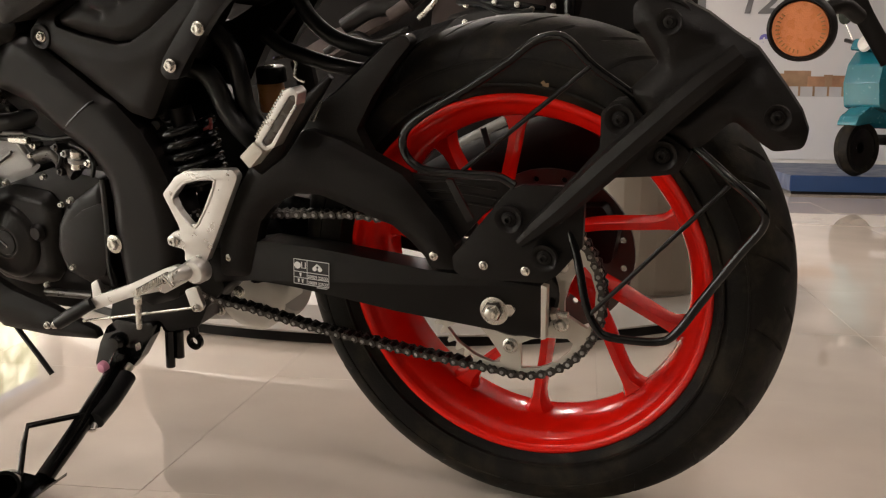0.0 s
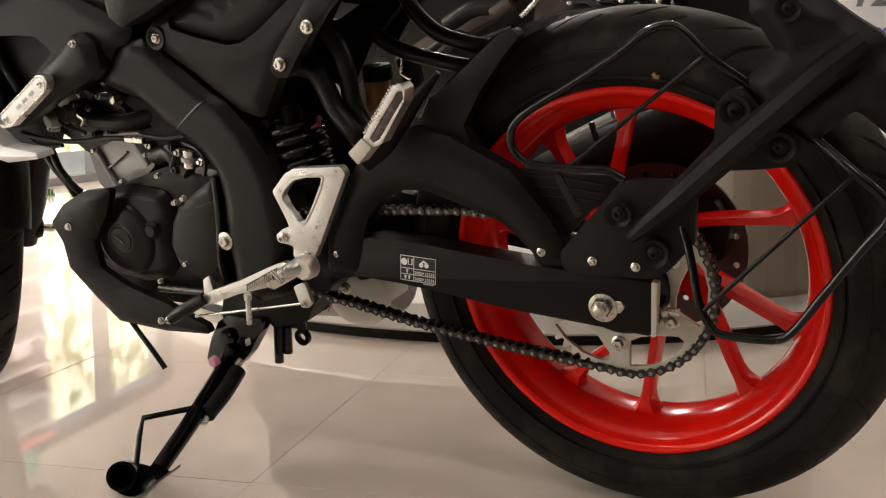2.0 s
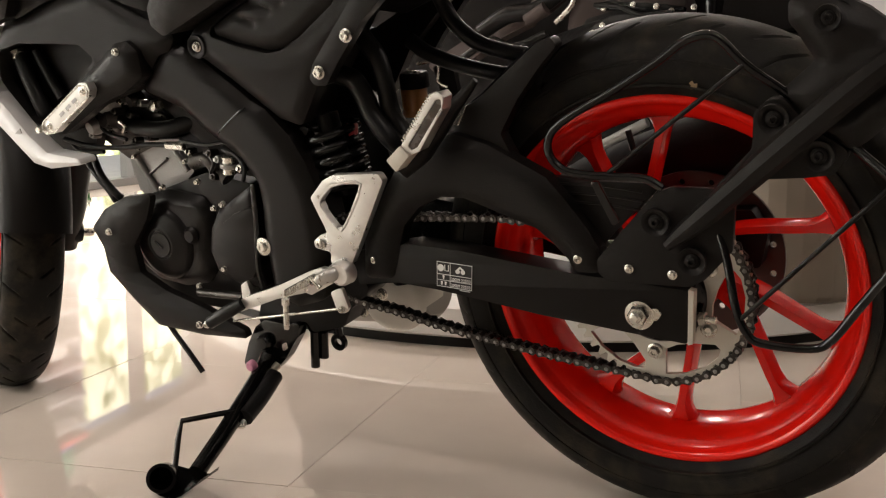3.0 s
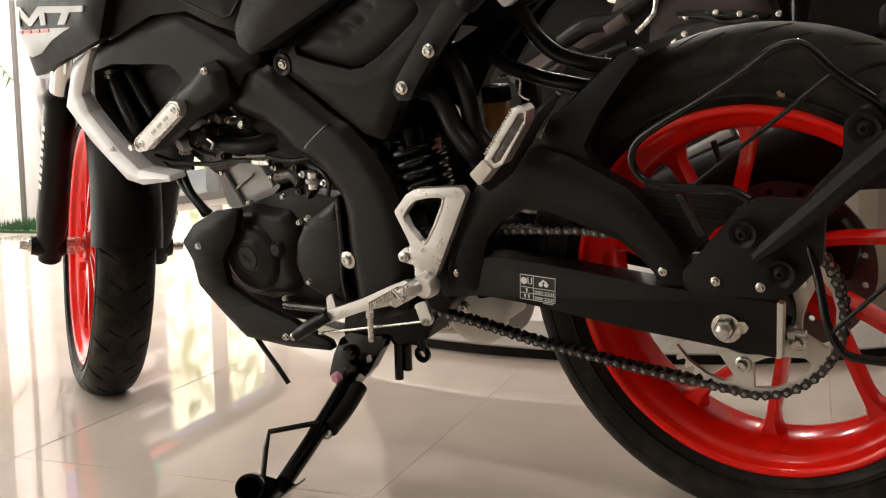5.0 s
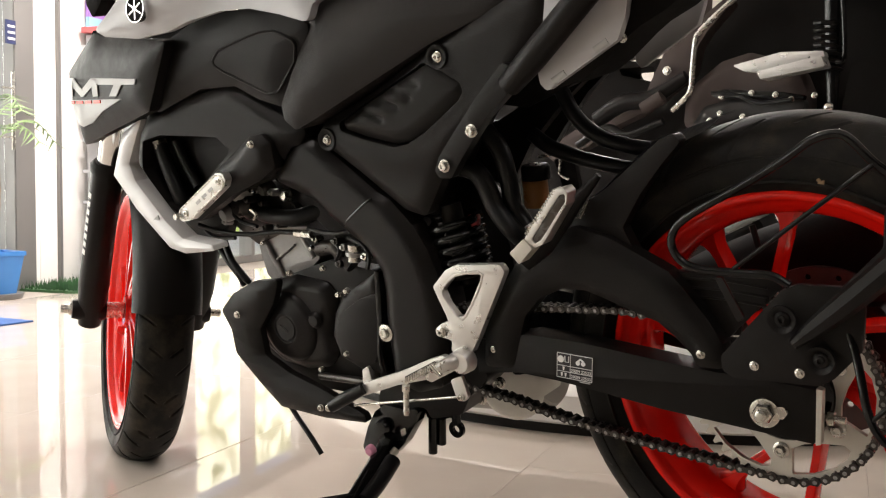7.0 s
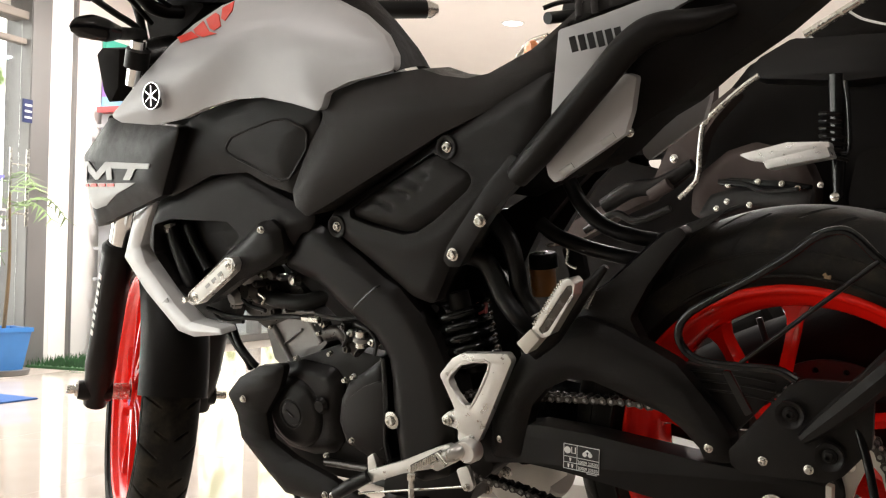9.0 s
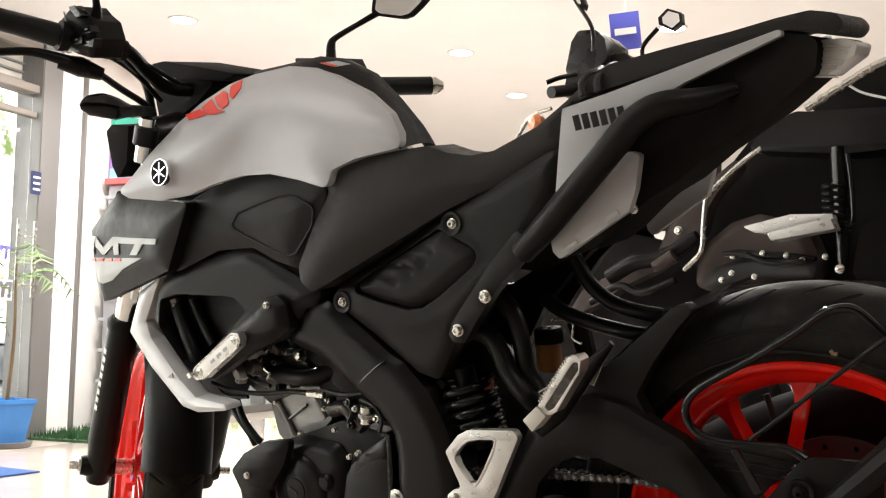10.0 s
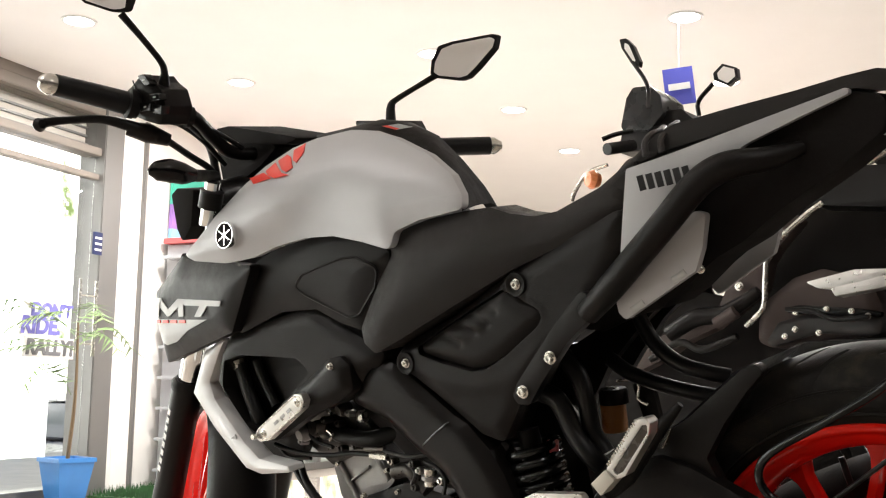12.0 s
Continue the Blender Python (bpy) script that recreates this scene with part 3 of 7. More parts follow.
part("silencer_can", tube([(-0.30, 0.135, 0.315), (-0.166, 0.135, 0.3635), (-0.0794, 0.135, 0.3955), (0.01, 0.135, 0.428), (0.0715, 0.135, 0.452), (0.085, 0.135, 0.457)], [0.030, 0.050, 0.054, 0.054, 0.050, 0.036], n=4, seg=28), DULLB, bike, "dull black silencer")
part("chain_run_cover", prof([(-0.1349, 0.448), (-0.0622, 0.4428), (0.0145, 0.4433), (0.0108, 0.4366), (-0.022, 0.406), (-0.0681, 0.3579), (-0.1051, 0.4049), (-0.1251, 0.4318)], -0.098, 0.008, r=0.004, bev=0.002), MATT, bike, "matt black upper chain cover")
for dz in (0.0, -0.011, -0.022):
    part("cover_rib", tube([(-0.118 + dz * -0.6, -0.0985, 0.4391 + dz), (-0.0569, -0.0985, 0.4384 + dz), (-0.0085, -0.0985, 0.4326 + dz)], 0.0016, n=2, seg=6), SATIN, bike)

# hugger: bracket, arm and mudguard over the tyre
BRACKET = [(-0.049, 0.347), (-0.05, 0.363), (0.023, 0.445), (0.04, 0.452), (0.11, 0.452), (0.105, 0.384), (0.075, 0.35), (0.058, 0.34), (-0.037, 0.338)]
part("hugger_bracket", prof(BRACKET, -0.142, 0.006, r=0.008, bev=0.002), MATT, bike)
ARM = [(0.034, 0.39), (0.042, 0.406), (0.128, 0.496), (0.13, 0.534), (0.143, 0.546), (0.159, 0.548), (0.185, 0.519), (0.223, 0.495), (0.208, 0.472), (0.18, 0.468), (0.14, 0.465), (0.114, 0.446), (0.054, 0.391)]
part("hugger_arm", prof(ARM, -0.146, 0.020, r=0.010, bev=0.005), MATT, bike)
for c in [(0.025, -0.15, 0.415), (0.064, -0.15, 0.373), (0.151, -0.15, 0.528), (0.194, -0.15, 0.492)]:
    part("bolt_seat", lathe([(0.016, 0), (0.0155, 0.004), (0.012, 0.003), (0.009, 0.0)], c, (0, -1, 0), 20), MATT, bike)
    bolt(c, 0.0065, bike, MATT, hexed=False)
for c in [(-0.011, -0.143, 0.356), (0.039, -0.143, 0.353)]:
    bolt(c, 0.0046, bike)
MUD = [(0.1605, 0.6192), (0.1596, 0.6383), (0.1708, 0.6488), (0.2037, 0.6452), (0.2333, 0.6297), (0.2573, 0.6112), (0.281, 0.5951), (0.2864, 0.5881), (0.3078, 0.5588), (0.3239, 0.5347), (0.3308, 0.5158), (0.3279, 0.4981), (0.2993, 0.4955), (0.2886, 0.5025), (0.275, 0.5144), (0.2603, 0.5264), (0.2373, 0.5049), (0.2235, 0.4948), (0.1823, 0.5191), (0.1556, 0.5548), (0.1815, 0.5775), (0.186, 0.5831), (0.1677, 0.6108)]

mud_relief = creases(([(0.200, 0.520), (0.242, 0.552), (0.285, 0.582)], 0.007, 0.010), ([(0.165, 0.555), (0.205, 0.580), (0.245, 0.605)], 0.004, 0.010))
part("mudguard", prof(MUD, (-0.132, 0.06, 0.12, 0.25, 0.55), 0.012, r=0.010, bev=0.003, bulge=0.016, soft=0.022, grid=0.007, sculpt=mud_relief), MATT, bike, "matt black moulded tyre hugger", smooth=60)
part("hugger_beam", tube([(0.036, -0.150, 0.388), (0.060, -0.154, 0.409), (0.0923, -0.157, 0.4375), (0.142, -0.158, 0.4835), (0.1887, -0.157, 0.5255), (0.2327, -0.152, 0.5641), (0.268, -0.142, 0.5915)], [0.006, 0.011, 0.0135, 0.0145, 0.0145, 0.0145, 0.012], seg=8, flat=0.62), MATT, bike, smooth=25)
for c in [(0.3044, -0.150, 0.5322), (0.2, -0.143, 0.6239)]:
    part("bolt_seat", lathe([(0.013, 0), (0.0125, 0.004), (0.010, 0.003), (0.007, 0.0)], c, (0, -1, 0), 20), MATT, bike)
    bolt(c, 0.0055, bike, MATT, hexed=False)
ridge = smooth_path([Vector((x, 0, z)) for x, z in [(0.17, 0.645), (0.207, 0.64), (0.234, 0.616), (0.274, 0.588), (0.282, 0.575), (0.304, 0.549)]], 4)
bm = bmesh.new()
rows = []
for p in ridge:
    rows.append([bm.verts.new((p.x, y, p.z + dz)) for y, dz in ((-0.130, 0.0), (-0.118, 0.005), (-0.102, 0.003), (-0.094, -0.010), (-0.090, -0.020), (-0.088, -0.028))])
for i in range(len(rows) - 1):
    for j in range(5):
        bm.faces.new((rows[i][j], rows[i][j + 1], rows[i + 1][j + 1], rows[i + 1][j]))
bmesh.ops.solidify(bm, geom=bm.faces[:], thickness=0.004)
part("mudguard_top", bm, MATT, bike, smooth=60)

# guard rails beside the wheel
rails = part("side_guard", tube([(0.037, -0.158, 0.455), (0.017, -0.158, 0.465), (-0.016, -0.158, 0.466), (-0.063, -0.158, 0.468), (-0.086, -0.158, 0.479), (-0.093, -0.158, 0.501), (-0.075, -0.158, 0.525), (-0.01, -0.158, 0.561), (0.036, -0.158, 0.588), (0.065, -0.158, 0.608), (0.089, -0.158, 0.614), (0.104, -0.158, 0.607), (0.126, -0.154, 0.582), (0.16, -0.136, 0.551), (0.191, -0.128, 0.519), (0.228, -0.138, 0.495), (0.261, -0.152, 0.471), (0.291, -0.158, 0.446), (0.295, -0.158, 0.426), (0.273, -0.158, 0.395), (0.235, -0.158, 0.34), (0.209, -0.158, 0.302), (0.188, -0.158, 0.29), (0.138, -0.158, 0.29), (0.123, -0.158, 0.3), (0.111, -0.155, 0.325), (0.101, -0.146, 0.37), (0.086, -0.134, 0.415)], 0.0047, n=4, seg=12), GLOSSB, bike, "gloss black bent-rod side guard")
part("rod", tube([(-0.023, -0.158, 0.47), (0.124, -0.158, 0.583)], 0.0026, smooth=False, seg=8), SATIN, rails)
part("rod", tube([(0.117, -0.158, 0.315), (0.261, -0.158, 0.465)], 0.0026, smooth=False, seg=8), SATIN, rails)
part("strut", prof([(-0.049, 0.457), (-0.04, 0.457), (-0.017, 0.412), (-0.025, 0.407)], -0.150, 0.005, r=0.003, bev=0.001), GLOSSB, rails)

# frame spars and pivot plates
FRAME = [(-0.71, 0.604), (-0.675, 0.625), (-0.641, 0.611), (-0.549, 0.542), (-0.527, 0.531), (-0.494, 0.496), (-0.472, 0.46), (-0.459, 0.425), (-0.453, 0.372), (-0.455, 0.315), (-0.472, 0.263), (-0.517, 0.249), (-0.557, 0.261), (-0.559, 0.312), (-0.559, 0.363), (-0.556, 0.397), (-0.558, 0.428), (-0.581, 0.462), (-0.626, 0.492), (-0.676, 0.532), (-0.745, 0.558), (-0.734, 0.58)]

for flip in (False, True):
    part("frame_spar", prof(FRAME, -0.116, 0.050, r=0.012, bev=0.003, bulge=0.013, soft=0.022, grid=0.0065, flip=flip, relax=0.008), SATIN, bike, "satin black frame spar", smooth=60)
part("frame_seam", tube([(-0.613, -0.122, 0.4940), (-0.602, -0.1275, 0.5020), (-0.5852, -0.1285, 0.5141), (-0.562, -0.1285, 0.5294), (-0.552, -0.126, 0.5345)], 0.0016, seg=6), GLOSSB, bike)
bolt((-0.556, -0.127, 0.339), 0.0095, bike, washer=1.7)
part("lower_bracket", prof([(-0.6093, 0.252), (-0.6285, 0.1952), (-0.5327, 0.2134), (-0.5252, 0.1964), (-0.4664, 0.2122), (-0.4488, 0.2417), (-0.4132, 0.2723), (-0.4276, 0.3026), (-0.5713, 0.291)], -0.088, 0.06, r=0.012, bev=0.004), SATIN, bike)

# engine
CASE = [(-0.842, 0.382), (-0.695, 0.427), (-0.601, 0.413), (-0.582, 0.242), (-0.665, 0.211), (-0.781, 0.214), (-0.87, 0.254), (-0.893, 0.309)]
engine = part("engine", prof(CASE, -0.075, 0.15, r=0.02, bev=0.01), SATIN, bike, "black crankcase with bare alloy cylinder")
part("generator_cover", lathe([(0, 0.012), (0.0185, 0.012), (0.0195, 0.0105), (0.022, 0.0105), (0.0235, 0.0125), (0.027, 0.0125), (0.029, 0.011), (0.046, 0.010), (0.054, 0.006), (0.059, -0.001), (0.061, -0.02)], (-0.787, -0.09, 0.317), (0, -1, 0), 48), SATIN, engine)
SPC = [(-0.672, 0.352), (-0.652, 0.38), (-0.594, 0.414), (-0.575, 0.425), (-0.581, 0.357), (-0.589, 0.298), (-0.581, 0.264), (-0.633, 0.268), (-0.672, 0.284), (-0.682, 0.317)]
part("sprocket_cover", prof(SPC, -0.104, 0.04, r=0.010, bev=0.003, bulge=0.006, soft=0.012, grid=0.008), SATIN, engine, smooth=60)
part("cover_step", prof([(-0.5755, 0.3937), (-0.6161, 0.3792), (-0.6482, 0.3585), (-0.6634, 0.3356), (-0.6693, 0.3041), (-0.6467, 0.288), (-0.5985, 0.2805), (-0.5807, 0.3151), (-0.5796, 0.3581)], -0.1135, 0.006, r=0.016, bev=0.003), SATIN, engine)
CYL = [(-0.865, 0.443), (-0.776, 0.473), (-0.73, 0.425), (-0.748, 0.411), (-0.833, 0.373), (-0.855, 0.391)]
part("cylinder", prof(CYL, -0.060, 0.12, r=0.006, bev=0.004), ENGINE, engine, "bare cast alloy cylinder")

# belly pan
PAN = [(-0.917, 0.341), (-0.882, 0.372), (-0.831, 0.395), (-0.772, 0.402), (-0.792, 0.362), (-0.831, 0.317), (-0.828, 0.273), (-0.779, 0.248), (-0.703, 0.226), (-0.678, 0.215), (-0.631, 0.199), (-0.627, 0.186), (-0.715, 0.182), (-0.809, 0.188), (-0.851, 0.224), (-0.897, 0.269), (-0.9, 0.31)]
for flip in (False, True):
    part("belly_pan", prof(PAN, -0.115, 0.012, r=0.008, bev=0.004, bulge=0.010, soft=0.02, grid=0.02, flip=flip), MATT, bike, "matt black moulded belly pan")

# heel plate
HEEL = [(-0.4516, 0.4175), (-0.4277, 0.4416), (-0.4107, 0.4497), (-0.3391, 0.4538), (-0.3328, 0.4444), (-0.3832, 0.3548), (-0.3981, 0.3302), (-0.4181, 0.3206), (-0.4327, 0.3291), (-0.4284, 0.3438), (-0.4552, 0.3484), (-0.4554, 0.358), (-0.4434, 0.3667), (-0.4317, 0.369), (-0.4347, 0.3791)]
HOLE = [(-0.4374, 0.4126), (-0.4204, 0.4303), (-0.4064, 0.4369), (-0.3674, 0.4396), (-0.4019, 0.3809), (-0.4162, 0.3778), (-0.4301, 0.395)]
part("heel_rim", tube([(x, -0.1395, z) for x, z in HOLE], 0.0022, n=3, seg=6, closed=True), CAST, bike)
part("heel_plate", prof(HEEL, -0.140, 0.012, r=0.006, bev=0.003, holes=[HOLE]), CAST, bike, "cast aluminium footrest hanger")

# tank, covers and seat
INS = [(-0.5952, 0.6413), (-0.5531, 0.6626), (-0.5044, 0.6844), (-0.4378, 0.7141), (-0.4158, 0.7056), (-0.382, 0.6859), (-0.3772, 0.6748), (-0.3866, 0.6627), (-0.4448, 0.6244), (-0.4754, 0.6094), (-0.5004, 0.6057), (-0.5544, 0.6177), (-0.5926, 0.63)]
side_relief = creases((INS + INS[:1], -0.002, 0.008), ([(-0.6, 0.605), (-0.5, 0.585), (-0.44, 0.602), (-0.36, 0.655)], -0.003, 0.016))
TANK = [(-1.034, 0.808), (-1.005, 0.796), (-0.931, 0.787), (-0.87, 0.792), (-0.825, 0.804), (-0.768, 0.812), (-0.713, 0.81), (-0.657, 0.797), (-0.604, 0.781), (-0.6, 0.806), (-0.56, 0.818), (-0.488, 0.826), (-0.491, 0.845), (-0.511, 0.874), (-0.554, 0.907), (-0.619, 0.94), (-0.664, 0.957), (-0.706, 0.965), (-0.775, 0.962), (-0.821, 0.954), (-0.877, 0.932), (-0.921, 0.906), (-0.975, 0.863), (-1.012, 0.826)]
KNEE = [(-0.979, 0.699), (-0.921, 0.779), (-0.856, 0.801), (-0.789, 0.812), (-0.728, 0.81), (-0.671, 0.797), (-0.616, 0.779), (-0.629, 0.752), (-0.689, 0.668), (-0.737, 0.682), (-0.782, 0.703), (-0.86, 0.702), (-0.97, 0.669)]
WING = [(-1.1381, 0.8071), (-1.2548, 0.7457), (-1.2442, 0.6839), (-1.207, 0.6194), (-1.1336, 0.6358), (-0.956, 0.6752), (-0.8856, 0.7799), (-0.973, 0.7881), (-1.0938, 0.797)]
SEAT = [(-0.675, 0.674), (-0.624, 0.779), (-0.615, 0.805), (-0.554, 0.818), (-0.495, 0.823), (-0.452, 0.824), (-0.419, 0.812), (-0.382, 0.805), (-0.348, 0.808), (-0.287, 0.831), (-0.244, 0.859), (-0.218, 0.878), (-0.204, 0.862), (-0.248, 0.849), (-0.252, 0.803), (-0.336, 0.767), (-0.421, 0.737), (-0.611, 0.652), (-0.647, 0.637), (-0.669, 0.652)]
SIDE = [(-0.651, 0.62), (-0.627, 0.643), (-0.528, 0.682), (-0.434, 0.731), (-0.331, 0.771), (-0.243, 0.807), (-0.254, 0.755), (-0.311, 0.674), (-0.363, 0.633), (-0.424, 0.574), (-0.467, 0.508), (-0.502, 0.518), (-0.576, 0.572), (-0.624, 0.603)]
TAIL = [(-0.232, 0.848), (-0.181, 0.858), (-0.088, 0.879), (0.02, 0.903), (0.022, 0.896), (-0.027, 0.88), (-0.087, 0.859), (-0.11, 0.848), (-0.161, 0.793), (-0.202, 0.764), (-0.251, 0.745), (-0.242, 0.795)]
TAIL2 = [(-0.2608, 0.6957), (-0.2349, 0.7245), (-0.1546, 0.7899), (-0.1417, 0.7854), (-0.1503, 0.7462), (-0.1605, 0.721), (-0.251, 0.6691), (-0.2588, 0.6784)]
for flip in (False, True):
    shape = [(x, z - (0.135 * min(1, max(0, (x + 0.82) / 0.15)) if flip else 0)) for x, z in TANK]
    part("tank_shell", prof(shape, (-0.125, 0.09, 0.36, -0.72, 0.88), 0.014, r=0.010, bev=0.003, bulge=0.040, soft=0.10, grid=0.009, flip=flip, sculpt=hollow, relax=0.028), SILVER, bike, "light grey metallic tank shell", smooth=60)
    part("knee_panel", prof(KNEE, -0.135, 0.03, r=0.010, bev=0.006, bulge=0.010, soft=0.05, grid=0.02, flip=flip), MATT, bike)
    part("air_scoop", prof(WING, (-0.166, -0.22, 0.12, -0.90, 0.74), 0.02, r=0.008, bev=0.004, bulge=0.016, soft=0.045, grid=0.009, flip=flip, relax=0.014), MATT, bike, smooth=60)
    part("seat_side", prof([(x, z - 0.11 if flip and z > 0.70 else z) for x, z in SEAT], (-0.115, 0.05, 0.2, -0.45, 0.80), 0.06, r=0.010, bev=0.006, bulge=0.020, soft=0.06, grid=0.012, flip=flip, relax=0.02), VINYL, bike)
    part("side_cover", prof(SIDE, -0.116, 0.02, r=0.012, bev=0.004, bulge=0.008, soft=0.022, grid=0.0055, flip=flip, sculpt=side_relief, holes=[INS]), MATT, bike, smooth=60)
    part("tail_panel", prof(TAIL, (-0.122, 0.15, 0.0, -0.2, 0.83), 0.012, r=0.004, bev=0.003, flip=flip), SILVER, bike)
    part("lower_tail_panel", prof(TAIL2, (-0.125, 0.15, 0.0, -0.2, 0.73), 0.012, r=0.005, bev=0.003, flip=flip), SILVER, bike)


# dark core added behind the panels, a black filler for the shaded interior
CORE = [(-0.988, 0.688), (-0.777, 0.653), (-0.477, 0.734), (-0.429, 0.668), (-0.524, 0.542), (-0.593, 0.423), (-0.636, 0.429), (-0.793, 0.554), (-0.888, 0.609)]
part("core_filler", prof(CORE, -0.075, 0.15, r=0.01, bev=0.004), MATT, bike)

# tank top strip, between the two shells
bm = bmesh.new()
rows = []
RIM = [(-0.775, 0.959), (-0.705, 0.96), (-0.663, 0.952), (-0.621, 0.936), (-0.558, 0.904), (-0.516, 0.872), (-0.496, 0.844), (-0.49, 0.823)]
CROWN = [(-0.9, 0.981), (-0.816, 0.983), (-0.741, 0.986), (-0.691, 0.976), (-0.642, 0.949), (-0.599, 0.905), (-0.565, 0.863), (-0.548, 0.832)]
for (lx, lz), (cx, cz) in zip(RIM, CROWN):
    ly = -0.125 + 0.09 * (lx + 0.72) + 0.36 * (lz - 0.88) + 0.003
    row = [(lx + (cx - lx) * q, ly + (0.02 - ly) * q, lz + (cz - lz) * (1 - (1 - q) ** 2)) for q in (0, 0.2, 0.4, 0.6, 0.8, 1.0)]
    row += [(cx, 0.032, cz - 0.003), (cx, 0.045, cz - 0.018), (cx, 0.055, cz - 0.06)]
    rows.append([bm.verts.new(p) for p in row])
for i in range(7):
    for j in range(8):
        bm.faces.new((rows[i][j], rows[i][j + 1], rows[i + 1][j + 1], rows[i + 1][j]))
part("tank_cover", bm, COVERP, bike, "matt black tank centre cover", smooth=50)
part("warning_label", prof([(-0.672, 0.9655), (-0.639, 0.9640), (-0.612, 0.9555), (-0.645, 0.9560)], -0.0625, 0.001, r=0, bev=0), GREYPRINT, bike)
part("warning_mark", prof([(-0.672, 0.9655), (-0.660, 0.9650), (-0.637, 0.9565), (-0.645, 0.9560)], -0.0632, 0.001, r=0, bev=0), REDPRINT, bike)

# decals
TP = (-0.125, 0.09, 0.36, -0.72, 0.88)
TANK_HOST = (TANK, TP, 0.040, 0.10, 0.010)
for pts in ([(-0.9063, 0.917), (-0.8692, 0.9216), (-0.8365, 0.9094), (-0.8835, 0.9059)], [(-0.865, 0.9237), (-0.85, 0.9349), (-0.8152, 0.9154), (-0.7935, 0.9095), (-0.825, 0.9081), (-0.8497, 0.9151)], [(-0.8441, 0.9368), (-0.8268, 0.9442), (-0.8128, 0.9389), (-0.7929, 0.9203), (-0.8026, 0.9148), (-0.8188, 0.9209)], [(-0.8146, 0.9495), (-0.7954, 0.9573), (-0.7857, 0.9422), (-0.7898, 0.9275), (-0.8017, 0.9324)]):
    part("stripe", draped(pts, TANK_HOST, 0.0015), REDPRINT, bike, "red printed tank stripe")
EMB = Vector((-0.9108, -0.2, 0.830))
EMB.y = shell_y(EMB.x, EMB.z, TANK_HOST) + hollow(EMB.x, EMB.z) - 0.0015
EAX = Vector((0.0, -1, 0.15))
emblem = part("tank_emblem", lathe([(0.0, 0.003), (0.0192, 0.003), (0.0195, 0.0052), (0.0205, 0.0052), (0.0210, 0.003), (0.0210, -0.006)], EMB, EAX, 32), CHROME, bike, "round chrome and black tank badge")
part("badge_field", lathe([(0.0, 0.0044), (0.0190, 0.0044)], EMB, EAX, 32), DULLB, emblem)
for k in range(3):
    b = box(-0.0008, 0.0008, -0.0010, 0.0010, -0.0155, 0.0155)
    moved(b, Matrix.Translation(EMB + EAX.normalized() * 0.0045) @ EAX.to_track_quat('-Y', 'Z').to_matrix().to_4x4() @ Matrix.Rotation(radians(60 * k), 4, 'Y'))
    part("badge_bar", b, CHROME, emblem)
WP = (-0.166, -0.22, 0.12, -0.90, 0.74)
WING_HOST = (WING, WP, 0.016, 0.045, 0.008)

part("scoop_print", draped([(-1.2234, 0.6993), (-1.0194, 0.698), (-1.0938, 0.6793), (-1.142, 0.6596), (-1.1798, 0.6535), (-1.2086, 0.6612)], WING_HOST, 0.0015), GREYPRINT, bike, "grey printed side graphic")
for pts in ([(-1.2276, 0.737), (-1.2011, 0.7362), (-1.2104, 0.7043), (-1.2289, 0.7049)], [(-1.2011, 0.7362), (-1.167, 0.7167), (-1.1277, 0.7342), (-1.1058, 0.7335), (-1.1043, 0.704), (-1.124, 0.7035), (-1.1268, 0.7199), (-1.1616, 0.7045), (-1.1716, 0.7042), (-1.2006, 0.7193)], [(-1.1277, 0.7342), (-0.9645, 0.7278), (-0.9685, 0.7194), (-1.0134, 0.7204), (-1.0356, 0.7028), (-1.0613, 0.7032), (-1.0411, 0.7208), (-1.1006, 0.7227)]):
    part("scoop_print", draped(pts, WING_HOST, 0.0022), GREYPRINT, bike)
for k in range(4):
    pts = [(-1.2262, 0.6977), (-1.0872, 0.6982), (-1.0872, 0.6928), (-1.2255, 0.6921)]
    x0, x1, z0, z1 = pts[0][0], pts[1][0], pts[0][1], pts[2][1]
    a, b = x0 + (x1 - x0) * k / 4, x0 + (x1 - x0) * (k + 0.75) / 4
    part("scoop_print", draped([(a, z0), (b, z0), (b, z1), (a, z1)], WING_HOST, 0.0030), REDPRINT, bike)

part("tank_support", prof([(-1.147, 0.812), (-1.027, 0.794), (-0.923, 0.807), (-0.922, 0.729), (-1.045, 0.696), (-1.201, 0.722)], -0.10, 0.03, r=0.01, bev=0.004), DULLB, bike)

# knee panel: raised pad and its bead
PAD = [(-0.814, 0.739), (-0.793, 0.757), (-0.707, 0.776), (-0.678, 0.776), (-0.641, 0.758), (-0.651, 0.73), (-0.688, 0.691), (-0.707, 0.689), (-0.789, 0.724)]
KNEE_HOST = (KNEE, -0.135, 0.010, 0.05, 0.010)
part("knee_pad", draped([(p.x, p.y) for p in rounded(PAD, 0.012)], KNEE_HOST, 0.0022), MATT, bike)
part("knee_bead", tube([(p.x, shell_y(p.x, p.y, KNEE_HOST) - 0.0018, p.y) for p in rounded(PAD, 0.012)], 0.0022, n=1, seg=6, closed=True), MATT, bike)

